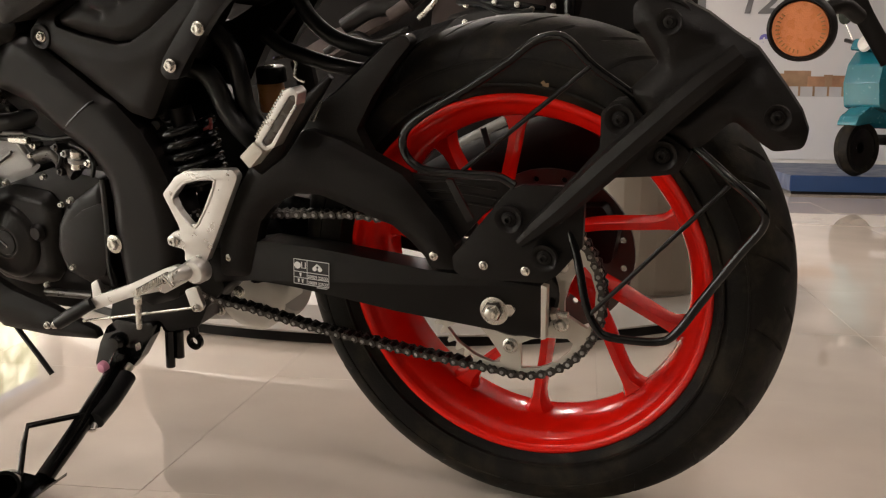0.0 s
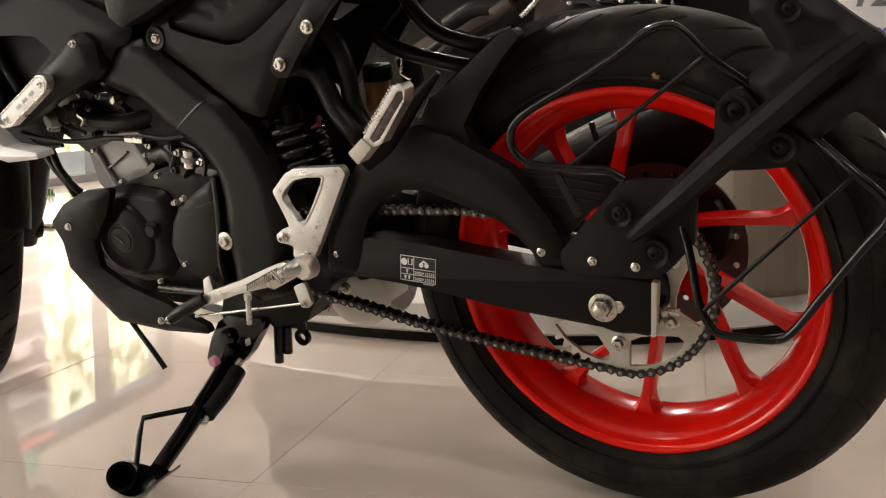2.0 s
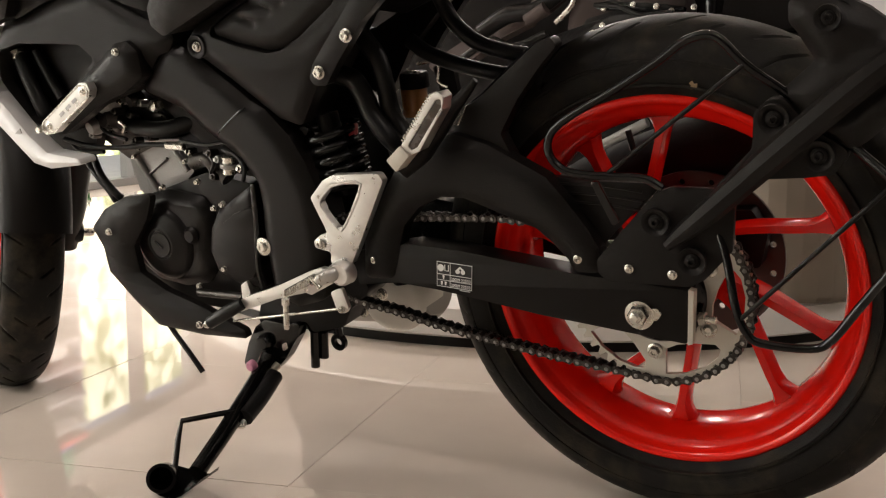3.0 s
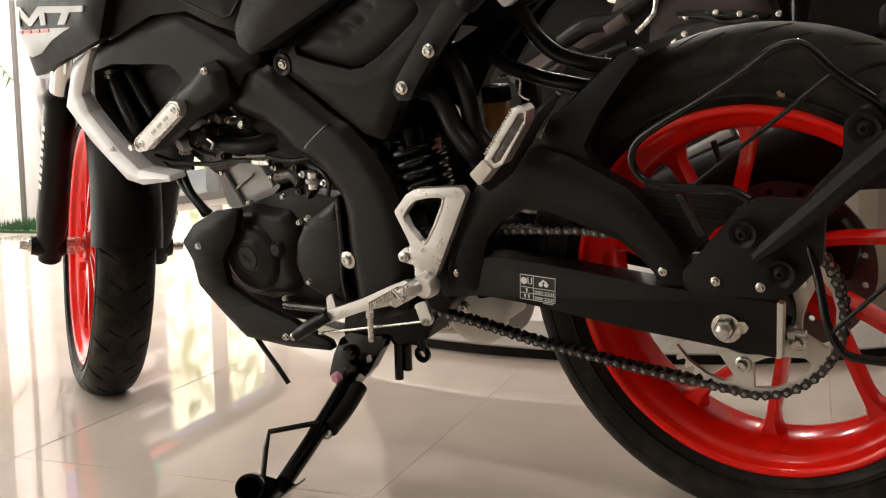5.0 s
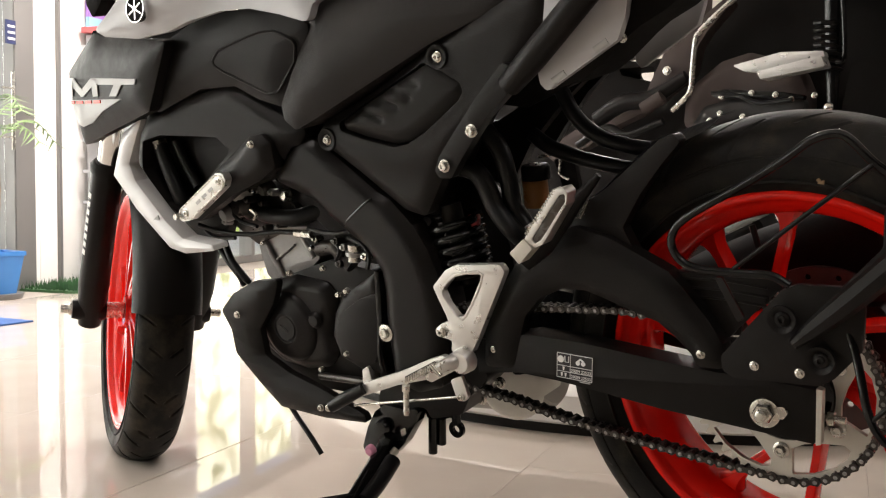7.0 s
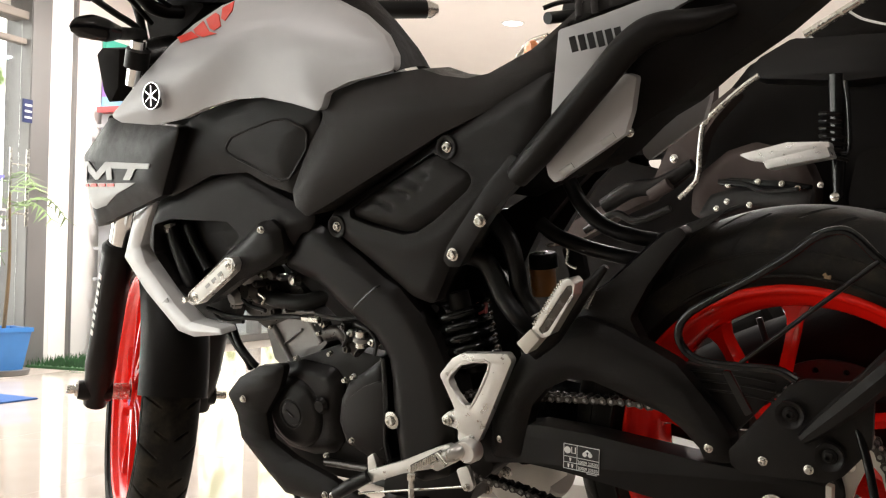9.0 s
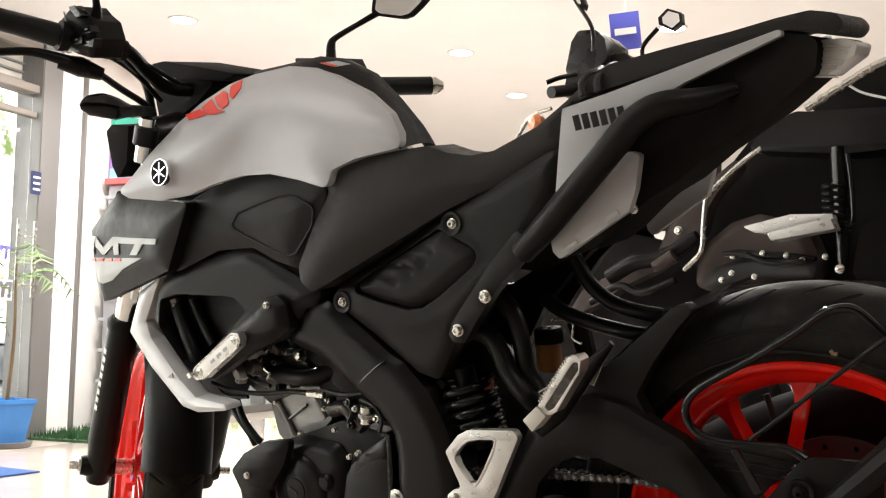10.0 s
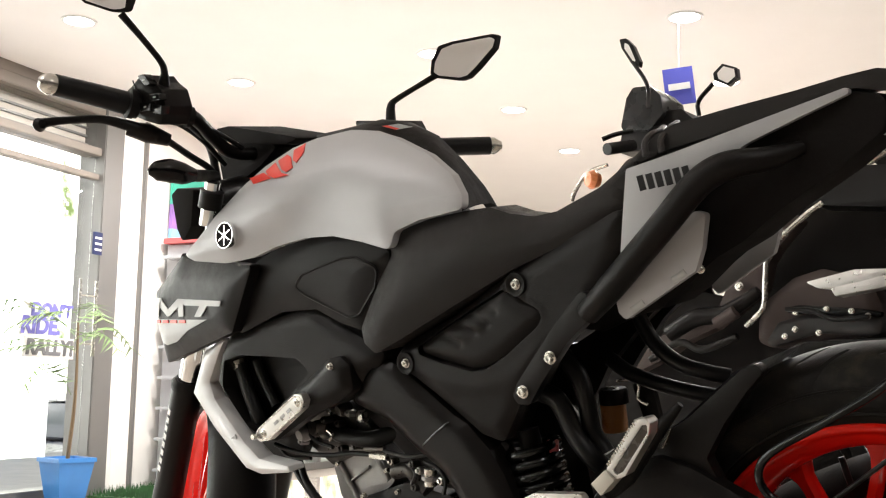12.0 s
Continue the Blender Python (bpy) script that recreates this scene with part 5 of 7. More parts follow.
sig = part("turn_signal", tube([(-0.961, -0.28, 0.938), (-0.956, -0.27, 0.939), (-0.948, -0.25, 0.938), (-0.941, -0.23, 0.932), (-0.94, -0.21, 0.929)], [0.004, 0.015, 0.019, 0.017, 0.010], seg=14, flat=0.75), GLOSSB, bike, "dark smoked turn signal")
part("stalk", tube([(-0.941, -0.22, 0.929), (-1.006, -0.12, 0.932)], 0.010, smooth=False), HOSE, sig)

# engine details
for c in [(-0.712, -0.07, 0.448), (-0.696, -0.09, 0.418), (-0.633, -0.112, 0.393), (-0.657, -0.105, 0.384), (-0.65, -0.112, 0.294), (-0.729, -0.09, 0.253), (-0.772, -0.088, 0.406)]:
    bolt(c, 0.0048, engine, washer=1.2, h=0.008)
part("plug_slot", moved(box(-0.009, 0.009, -0.001, 0.001, -0.0015, 0.0015), Matrix.Translation(Vector((-0.79, -0.09, 0.317)) + Vector((0, -0.0125, 0))) @ Matrix.Rotation(radians(35), 4, 'Y')), GLOSSB, engine)
part("timing_plug", lathe([(0, 0.006), (0.009, 0.006), (0.011, 0.003), (0.014, 0)], (-0.726, -0.095, 0.334), (0, -1, 0), 20), SATIN, engine)
COVER2 = [(-0.839, 0.38), (-0.773, 0.4), (-0.703, 0.392), (-0.686, 0.369), (-0.703, 0.308), (-0.7, 0.275), (-0.722, 0.253), (-0.771, 0.244), (-0.824, 0.251), (-0.859, 0.274), (-0.862, 0.316)]
part("crankcase_cover", prof(COVER2, -0.078, 0.04, r=0.02, bev=0.004, bulge=0.013, soft=0.02, grid=0.008), SATIN, engine, smooth=60)
for a, b, rr in (((-0.8239, -0.063, 0.4187), (-0.78, -0.063, 0.4444), 0.0022), ((-0.8462, -0.062, 0.4459), (-0.8127, -0.062, 0.3884), 0.0055), ((-0.7656, -0.062, 0.3929), (-0.7415, -0.062, 0.4073), 0.003), ((-0.8269, -0.062, 0.471), (-0.745, -0.062, 0.474), 0.004), ((-0.768, -0.062, 0.468), (-0.742, -0.062, 0.425), 0.0045)):
    part("casting_rib", tube([a, b], rr, smooth=False, seg=8), ENGINE, engine)
for c in [(-0.8127, -0.064, 0.3884), (-0.8462, -0.064, 0.4459), (-0.738, -0.066, 0.442)]:
    bolt(c, 0.0045, engine, STEEL, washer=1.2, h=0.007)
part("cylinder_head", prof([(-0.933, 0.507), (-0.893, 0.536), (-0.83, 0.542), (-0.766, 0.508), (-0.774, 0.473), (-0.863, 0.441), (-0.912, 0.472)], -0.062, 0.12, r=0.012, bev=0.006), DARKSTEEL, engine, "dark cylinder head")
part("intake_pipe", tube([(-0.845, -0.08, 0.507), (-0.806, -0.085, 0.497), (-0.749, -0.085, 0.494), (-0.703, -0.06, 0.504)], 0.013), HOSE, engine)
part("coupling", lathe([(0, 0.02), (0.012, 0.02), (0.017, 0.012), (0.018, -0.01), (0, -0.01)], (-0.856, -0.085, 0.534), (-0.3, -1, 0.2), 18), ENGINE, engine)
part("coupling", lathe([(0, 0.02), (0.010, 0.02), (0.014, 0.012), (0.015, -0.01), (0, -0.01)], (-0.887, -0.085, 0.502), (-0.2, -1, -0.2), 18), ENGINE, engine)
part("coupling", lathe([(0, 0.012), (0.008, 0.012), (0.011, 0.006), (0.011, -0.01), (0, -0.01)], (-0.8, -0.085, 0.54), (-0.2, -1, -0.2), 12), DARKSTEEL, engine)
part("brass_plug", lathe([(0, 0.006), (0.004, 0.006), (0.009, 0.004), (0.010, -0.01), (0, -0.01)], (-0.759, -0.09, 0.53), (-0.2, -1, 0.1), 6), STEEL, engine)
part("cable", tube([(-0.956, -0.1, 0.48), (-0.908, -0.1, 0.47), (-0.834, -0.1, 0.468), (-0.773, -0.1, 0.474), (-0.705, -0.1, 0.473)], 0.004), HOSE, engine)
part("cable_nut", tube([(-0.737, -0.1, 0.473), (-0.703, -0.1, 0.472)], 0.006, smooth=False, seg=6), STEEL, engine)
part("hose", tube([(-0.948, -0.08, 0.455), (-0.914, -0.09, 0.424), (-0.89, -0.09, 0.397), (-0.885, -0.085, 0.378)], 0.006), HOSE, engine)
part("hose", tube([(-0.924, -0.08, 0.448), (-0.902, -0.09, 0.42), (-0.878, -0.09, 0.393), (-0.871, -0.085, 0.383)], 0.006), HOSE, engine)
part("speed_sensor", tube([(-0.62, -0.1, 0.46), (-0.623, -0.1, 0.435)], 0.010, smooth=False, seg=12), STEEL, engine)
part("sensor_collar", tube([(-0.62, -0.1, 0.45), (-0.621, -0.1, 0.444)], 0.014, smooth=False, seg=12), ENGINE, engine)
part("water_pipe", tube([(-0.709, -0.08, 0.445), (-0.675, -0.085, 0.451), (-0.661, -0.085, 0.439), (-0.641, -0.085, 0.423)], 0.012), DARKSTEEL, engine)
part("link_rod", tube([(-0.736, -0.09, 0.24), (-0.636, -0.1, 0.246)], 0.006, smooth=False), DARKSTEEL, engine)
part("shift_collar", prof([(-0.623, 0.271), (-0.611, 0.279), (-0.606, 0.255), (-0.611, 0.241), (-0.626, 0.242)], -0.115, 0.02, r=0.003, bev=0.002), CAST, engine)
for c in [(-0.866, -0.126, 0.341), (-0.708, -0.126, 0.204), (-0.667, -0.128, 0.218)]:
    bolt(c, 0.0062, bike, hexed=False, washer=1.2)
bolt((-0.6524, -0.1665, 0.2258), 0.0052, bike, STEEL, hexed=False, washer=1.3)
part("drain_hose", tube([(-0.867, -0.05, 0.17), (-0.848, -0.05, 0.142), (-0.81, -0.06, 0.112), (-0.791, -0.06, 0.085)], 0.0045), HOSE, bike)

# small fittings round the head and throttle body
for k, u in enumerate([(-0.868, -0.092, 0.507), (-0.838, -0.095, 0.523), (-0.823, -0.094, 0.538), (-0.81, -0.092, 0.517), (-0.782, -0.094, 0.535), (-0.779, -0.09, 0.483), (-0.708, -0.088, 0.462), (-0.655, -0.1, 0.464), (-0.642, -0.1, 0.455), (-0.605, -0.1, 0.467), (-0.598, -0.105, 0.444), (-0.655, -0.1, 0.429), (-0.896, -0.095, 0.486), (-0.812, -0.09, 0.477)]):
    part("fitting", lathe([(0, 0.006), (0.003, 0.006), (0.0035, 0.003), (0.0058, 0.002), (0.006, -0.012)], u, (-0.2, -1, 0.15), 6 + 4 * (k % 2)), (ENGINE, DARKSTEEL, STEEL, DARKSTEEL)[k % 4], engine)
for seg3 in ([(-0.709, -0.1, 0.481), (-0.656, -0.105, 0.477), (-0.602, -0.105, 0.482), (-0.559, -0.11, 0.47)], [(-0.668, -0.095, 0.464), (-0.65, -0.1, 0.451), (-0.66, -0.1, 0.434)], [(-0.625, -0.105, 0.471), (-0.596, -0.11, 0.464), (-0.585, -0.11, 0.447), (-0.591, -0.11, 0.427)], [(-0.888, -0.09, 0.531), (-0.869, -0.095, 0.493), (-0.824, -0.095, 0.48)], [(-0.957, -0.09, 0.472), (-0.929, -0.095, 0.459), (-0.873, -0.1, 0.461)]):
    part("wiring", tube(seg3, 0.0034, seg=6), HOSE, engine)
part("throttle_body", lathe([(0, 0.024), (0.014, 0.024), (0.017, 0.018), (0.019, 0.006), (0.024, 0.002), (0.024, -0.01)], (-0.855, -0.078, 0.511), (-0.25, -1, 0.1), 22), DARKSTEEL, engine)
part("clamp_band", tube([(-0.825, -0.102, 0.509), (-0.815, -0.102, 0.502), (-0.823, -0.1, 0.492)], 0.003, seg=6), STEEL, engine)
part("inner_guard", prof([(-0.41, 0.26), (-0.384, 0.36), (-0.323, 0.395), (-0.264, 0.386), (-0.272, 0.296)], -0.04, 0.08, r=0.01, bev=0.003), GLOSSB, bike)

# spar joint, cover gap
part("cover_gap", tube([(-0.564, -0.122, 0.428), (-0.566, -0.126, 0.363), (-0.574, -0.126, 0.304), (-0.57, -0.124, 0.268)], 0.004, seg=6), GLOSSB, bike)

# footrest, gear lever and linkage
LEVER = [(-0.6029, 0.2606), (-0.5851, 0.2684), (-0.5233, 0.2905), (-0.4691, 0.3142), (-0.4434, 0.3236), (-0.4249, 0.3211), (-0.426, 0.3034), (-0.4648, 0.2835), (-0.4742, 0.2859), (-0.5269, 0.2716), (-0.6009, 0.2441)]
part("gear_lever", prof(LEVER, -0.150, 0.010, r=0.004, bev=0.0035), CAST, bike, "polished aluminium gear lever")
peg = part("footrest", prof([(-0.5034, 0.2808), (-0.5014, 0.2918), (-0.455, 0.3156), (-0.4477, 0.3082), (-0.4605, 0.3005)], -0.162, 0.012, r=0.002, bev=0.001), DARKSTEEL, bike, "ribbed aluminium folding footrest")
pa, pb = Vector((-0.4985, -0.164, 0.2865)), Vector((-0.4535, -0.164, 0.3100))
for i in range(15):
    q = pa.lerp(pb, i / 14)
    part("tread_rib", moved(box(-0.0009, 0.0009, -0.002, 0.004, -0.0052, 0.0052, 0.0004), Matrix.Translation(q) @ Matrix.Rotation(radians(8), 4, 'Y')), STEEL, peg)
part("footrest_clevis", tube([(-0.417, -0.135, 0.322), (-0.424, -0.156, 0.318), (-0.438, -0.166, 0.312)], [0.0115, 0.0105, 0.008], seg=12), CAST, bike)
part("clevis_pin", tube([(-0.446, -0.170, 0.318), (-0.432, -0.170, 0.304)], 0.0035, smooth=False, seg=8), STEEL, bike)
part("return_spring", tube([Vector((-0.452 + 0.0011 * i, -0.166, 0.3105 + 0.0003 * i)) + Vector((0.0, 0.0055 * math.cos(i * 1.1), 0.0065 * math.sin(i * 1.1))) for i in range(26)], 0.0010, n=2, seg=6), STEEL, bike)
part("lever_rubber", tube([(-0.592, -0.150, 0.259), (-0.622, -0.158, 0.243), (-0.648, -0.165, 0.228)], [0.0085, 0.0100, 0.0090], seg=14), HOSE, bike)
part("shift_rod", tube([(-0.6199, -0.145, 0.2268), (-0.4235, -0.145, 0.2661)], 0.0021, smooth=False, seg=8), STEEL, bike)
part("shift_link", prof([(-0.4319, 0.2907), (-0.4128, 0.2982), (-0.4052, 0.2707), (-0.4111, 0.2628), (-0.4226, 0.2615), (-0.4261, 0.2685)], -0.150, 0.006, r=0.004, bev=0.001), CAST, bike)
bolt((-0.4165, -0.151, 0.268), 0.0052, bike, hexed=False, washer=1.2)
part("rod_end", tube([(-0.5083, -0.155, 0.2686), (-0.5133, -0.155, 0.2307)], 0.0040, smooth=False, seg=10), STEEL, bike)
part("rod_end_nut", tube([(-0.507, -0.155, 0.276), (-0.5085, -0.155, 0.267)], 0.0062, smooth=False, seg=6), STEEL, bike)
bolt((-0.444, -0.141, 0.355), 0.0065, bike, hexed=False, washer=1.4)
part("heel_plate_boss", lathe([(0, 0.012), (0.014, 0.012), (0.017, 0.008), (0.018, -0.006)], (-0.412, -0.142, 0.318), (0, -1, 0), 24), CAST, bike)

# passenger footrest, folded up
PAX = [(-0.2563, 0.5059), (-0.2087, 0.5653), (-0.1976, 0.5679), (-0.1927, 0.5617), (-0.1959, 0.548), (-0.2316, 0.5001), (-0.2427, 0.4959), (-0.2481, 0.4996)]
PAXIN = [(-0.2441, 0.508), (-0.205, 0.557), (-0.1983, 0.5583), (-0.1988, 0.5496), (-0.2323, 0.507), (-0.2404, 0.5029)]
pil = part("passenger_footrest", prof(PAX, -0.205, 0.020, r=0.004, bev=0.0015, holes=[[(-0.2205 + (x + 0.2205) * 1.10, 0.5310 + (z - 0.5310) * 1.08) for x, z in PAXIN]]), CAST, bike, "folded bare aluminium passenger footrest")
qa, qb = Vector((-0.2526, -0.205, 0.5120)), Vector((-0.2106, -0.205, 0.5635))
for i in range(17):
    q = qa.lerp(qb, i / 16)
    part("tread_tooth", moved(box(-0.0022, 0.0022, -0.0005, 0.018, -0.0009, 0.0009, 0.0003), Matrix.Translation(q) @ Matrix.Rotation(radians(39), 4, 'Y')), STEEL, pil)
part("rubber_pad", prof([(-0.2205 + (x + 0.2205) * 1.09, 0.5310 + (z - 0.5310) * 1.07) for x, z in PAXIN], -0.2035, 0.008, r=0.003, bev=0.001), material("brown_smoked_rubber", (0.035, 0.026, 0.02), 0.25, 0, 0.3, 60, 0.1, spec=0.5), pil)
part("footrest_foot", prof([(-0.2767, 0.489), (-0.2557, 0.5066), (-0.2446, 0.4952), (-0.2649, 0.4755)], -0.208, 0.022, r=0.002, bev=0.0015), PLATED, pil)
part("passenger_bracket", tube([(-0.288, -0.165, 0.466), (-0.266, -0.15, 0.488), (-0.243, -0.13, 0.519), (-0.198, -0.12, 0.566)], [0.013, 0.017, 0.013, 0.004], seg=12), MATT, bike)

# side stand
stand = part("side_stand", tube([(-0.605, -0.1, 0.155), (-0.602, -0.125, 0.139), (-0.571, -0.235, 0.115), (-0.556, -0.325, 0.089)], [0.013, 0.0135, 0.0125, 0.0115], seg=14, n=3), GLOSSB, bike, "gloss black side stand, extended")
STB = [(-0.624, 0.199), (-0.604, 0.212), (-0.562, 0.209), (-0.538, 0.214), (-0.546, 0.192), (-0.574, 0.154), (-0.596, 0.133), (-0.652, 0.125), (-0.659, 0.136), (-0.643, 0.171)]
part("stand_bracket", prof(STB, -0.098, 0.020, r=0.006, bev=0.003), GLOSSB, stand)
part("stand_pivot", lathe([(0, 0.010), (0.009, 0.010), (0.012, 0.006), (0.013, 0)], (-0.607, -0.1, 0.178), (0, -1, 0), 18), GLOSSB, stand)
part("slot", prof([(-0.577, 0.176), (-0.567, 0.182), (-0.567, 0.171), (-0.577, 0.165)], -0.0995, 0.002, r=0.002, bev=0), STEEL, stand)
part("paint_mark", lathe([(0, 0.006), (0.006, 0.006), (0.0085, 0.003), (0.009, -0.003)], (-0.609, -0.135, 0.153), (0, -1, 0), 16), PINK, stand)
part("spring_cover", tube([(-0.577, -0.125, 0.138), (-0.569, -0.17, 0.124), (-0.562, -0.215, 0.115)], 0.0125, seg=12), HOSE, stand)
part("spring", tube([(-0.585, -0.105, 0.146), (-0.589, -0.12, 0.137)], 0.006, smooth=False, seg=8), STEEL, stand)
part("spring_hook", tube([(-0.567, -0.21, 0.112), (-0.564, -0.22, 0.104), (-0.573, -0.225, 0.109)], 0.004), STEEL, stand)
part("stand_tang", tube([(-0.572, -0.222, 0.127), (-0.621, -0.275, 0.129), (-0.613, -0.295, 0.112), (-0.591, -0.33, 0.088)], 0.0042, n=1, seg=8, smooth=False), GLOSSB, stand)
fc = Vector((-0.56, -0.335, 0.082))
bm = bmesh.new()
rows = []
for i in range(9):
    s = i / 8 - 0.5
    lift = 0.028 * (2 * s) ** 2 if s > 0 else 0.014 * (2 * s) ** 2
    w = 0.034 * (1 - (abs(2 * s)) ** 3 * 0.5)
    rows.append([bm.verts.new((fc.x + s * 0.10, fc.y + v * w - 0.01, fc.z - 0.002 + lift)) for v in (-1, -0.5, 0, 0.5, 1)])
for i in range(8):
    for j in range(4):
        bm.faces.new((rows[i][j], rows[i][j + 1], rows[i + 1][j + 1], rows[i + 1][j]))
bmesh.ops.solidify(bm, geom=bm.faces[:], thickness=0.005)
part("foot_plate", bm, GLOSSB, stand)
ra, rb = Vector((-0.567, -0.375, 0.105)), Vector((-0.634, -0.31, 0.059))
rl = (rb - ra).length
part("foot_roll", lathe([(0.0145, 0), (0.019, 0), (0.0195, 0.003), (0.0195, rl), (0.0145, rl)], ra, rb - ra, 22, closed_profile=True), GLOSSB, stand)

# stand lugs and rubber stop under the pivot
part("stop_lug", prof([(-0.552, 0.211), (-0.491, 0.22), (-0.493, 0.199), (-0.514, 0.191), (-0.547, 0.188)], -0.07, 0.03, r=0.004, bev=0.003), GLOSSB, bike)
part("prong", tube([(-0.536, -0.07, 0.191), (-0.544, -0.07, 0.133)], 0.007, smooth=False), GLOSSB, bike)
part("prong", tube([(-0.528, -0.06, 0.187), (-0.533, -0.06, 0.145)], 0.007, smooth=False), GLOSSB, bike)
part("tab_ring", lathe([(0.006, -0.003), (0.013, -0.003), (0.013, 0.003), (0.006, 0.003)], (-0.493, -0.07, 0.179), (0, -1, 0), 20, closed_profile=True), GLOSSB, bike)
part("tab", tube([(-0.493, -0.07, 0.208), (-0.492, -0.07, 0.186)], 0.008, smooth=False, flat=0.5), GLOSSB, bike)
BLAST = material("blasted_aluminium", (0.64, 0.63, 0.58), 0.55, 0.15, 0.06, 50, 0.2, 600)
muffler = part("silencer", tube([(-0.60, 0.10, 0.195), (-0.50, 0.10, 0.205), (-0.44, 0.10, 0.212), (-0.424, 0.10, 0.214)], [0.056, 0.058, 0.056, 0.046], seg=28), material("dull_silencer_steel", (0.32, 0.31, 0.285), 0.5, 0.3, 0.1, 40, 0.1), bike, "short dull steel silencer")
part("end_cover", lathe([(0, 0.008), (0.040, 0.007), (0.052, 0.002), (0.061, -0.008), (0.061, -0.06), (0, -0.06)], (-0.480, 0.05, 0.2065), (0, -1, 0), 40), BLAST, muffler, "pale blasted aluminium cover")
for c in [(-0.464, -0.04, 0.218), (-0.427, -0.04, 0.249)]:
    bolt(c, 0.007, bike)

# shock absorber
top, low = Vector((-0.468, -0.06, 0.514)), Vector((-0.448, -0.06, 0.402))
ax = (low - top).normalized()
uu = ax.orthogonal().normalized()
vv = ax.cross(uu)
shock = part("shock_absorber", tube([top, low], 0.016, smooth=False, seg=14), SATIN, bike, "rear shock absorber with black coil spring")
coil = [top + ax * (0.015 + 0.080 * i / 44) + uu * (0.037 * math.cos(i * 0.70)) + vv * (0.037 * math.sin(i * 0.70)) for i in range(45)]
part("coil_spring", tube(coil, 0.0066, n=1, seg=8), GLOSSB, shock)
part("spring_seat", lathe([(0, 0), (0.036, 0), (0.036, 0.008), (0.02, 0.012), (0, 0.012)], low - ax * 0.02, ax, 24), MATT, shock)
part("red_tag", prof([(-0.439, 0.5), (-0.422, 0.5), (-0.424, 0.483), (-0.434, 0.478)], -0.06, 0.006, r=0.003, bev=0.001), material("red_plastic", (0.25, 0.02, 0.02), 0.3), bike)

# hoses in front of the rear wheel, brake fluid bottle
part("breather_hose", tube([(-0.439, -0.07, 0.57), (-0.41, -0.07, 0.561), (-0.396, -0.07, 0.541), (-0.385, -0.07, 0.514), (-0.365, -0.07, 0.487), (-0.355, -0.06, 0.47)], 0.0135), HOSE, bike, "black rubber hose")
part("breather_hose", tube([(-0.402, -0.05, 0.615), (-0.381, -0.05, 0.586), (-0.373, -0.05, 0.55), (-0.369, -0.05, 0.514), (-0.351, -0.05, 0.483)], 0.0125), HOSE, bike)
part("loop_hose", tube([(-0.373, 0.02, 0.598), (-0.345, 0.02, 0.579), (-0.299, 0.02, 0.563), (-0.25, 0.02, 0.552), (-0.222, 0.03, 0.545)], 0.0105), HOSE, bike)
part("loop_hose", tube([(-0.321, 0.02, 0.655), (-0.302, 0.02, 0.619), (-0.27, 0.02, 0.592), (-0.23, 0.02, 0.579), (-0.203, 0.03, 0.572)], 0.0105), HOSE, bike)
bottle = part("brake_fluid_bottle", lathe([(0, 0), (0.017, 0), (0.019, 0.004), (0.019, 0.040), (0.016, 0.044), (0, 0.044)], (-0.414, 0.08, 0.482), (0, 0, 1), 20), FLUID, bike, "brown brake fluid in a clear bottle")
part("cap", lathe([(0, 0), (0.0215, 0), (0.0215, 0.018), (0.019, 0.022), (0, 0.022)], Vector((-0.411, 0.08, 0.523)), (0, 0, 1), 20), MATT, bottle)
part("cap_screw", lathe([(0, 0.004), (0.006, 0.004), (0.009, 0.002), (0.009, 0)], Vector((-0.411, 0.08, 0.523)) + Vector((0, 0, 0.020)), (0, 0, 1), 14), STEEL, bottle)

part("bottle_clip", tube([(-0.3845, 0.05, 0.5607), (-0.3572, 0.05, 0.5636), (-0.3497, 0.05, 0.553), (-0.3537, 0.05, 0.5363), (-0.3396, 0.05, 0.5287)], 0.0022, n=2, seg=6), STEEL, bike)
part("reservoir_bracket", prof([(-0.385, 0.55), (-0.352, 0.556), (-0.345, 0.50), (-0.368, 0.49)], 0.09, 0.01, r=0.004, bev=0.002), SATIN, bike)

# inner mudguard ahead of the rear tyre
FLAP = [(-0.259, 0.494), (-0.234, 0.525), (-0.198, 0.547), (-0.165, 0.573), (-0.125, 0.604), (-0.107, 0.611), (-0.099, 0.601), (-0.121, 0.579), (-0.153, 0.541), (-0.18, 0.499), (-0.158, 0.453), (-0.129, 0.444), (-0.176, 0.467)]
part("inner_mudguard", prof(FLAP, -0.105, 0.020, r=0.008, bev=0.006), MATT, bike, "matt black inner mudguard")
bm = bmesh.new()
rows = []
for x, z in [(-0.243, 0.522), (-0.206, 0.544), (-0.173, 0.571), (-0.133, 0.602), (-0.114, 0.609)]:
    rows.append([bm.verts.new((x, y, z)) for y in (-0.10, -0.05, 0, 0.05, 0.10)])
for i in range(4):
    for j in range(4):
        bm.faces.new((rows[i][j], rows[i][j + 1], rows[i + 1][j + 1], rows[i + 1][j]))
bmesh.ops.solidify(bm, geom=bm.faces[:], thickness=0.004)
part("inner_mudguard_sheet", bm, MATT, bike)
part("spring_clip", prof([(-0.24, 0.511), (-0.226, 0.532), (-0.218, 0.535), (-0.232, 0.51)], -0.112, 0.006, r=0.002, bev=0.001), STEEL, bike)
part("upper_chain_cover", prof([(-0.151, 0.431), (-0.083, 0.434), (-0.004, 0.432), (-0.001, 0.419), (-0.048, 0.412), (-0.138, 0.407)], -0.07, 0.012, r=0.004, bev=0.002), MATT, bike)
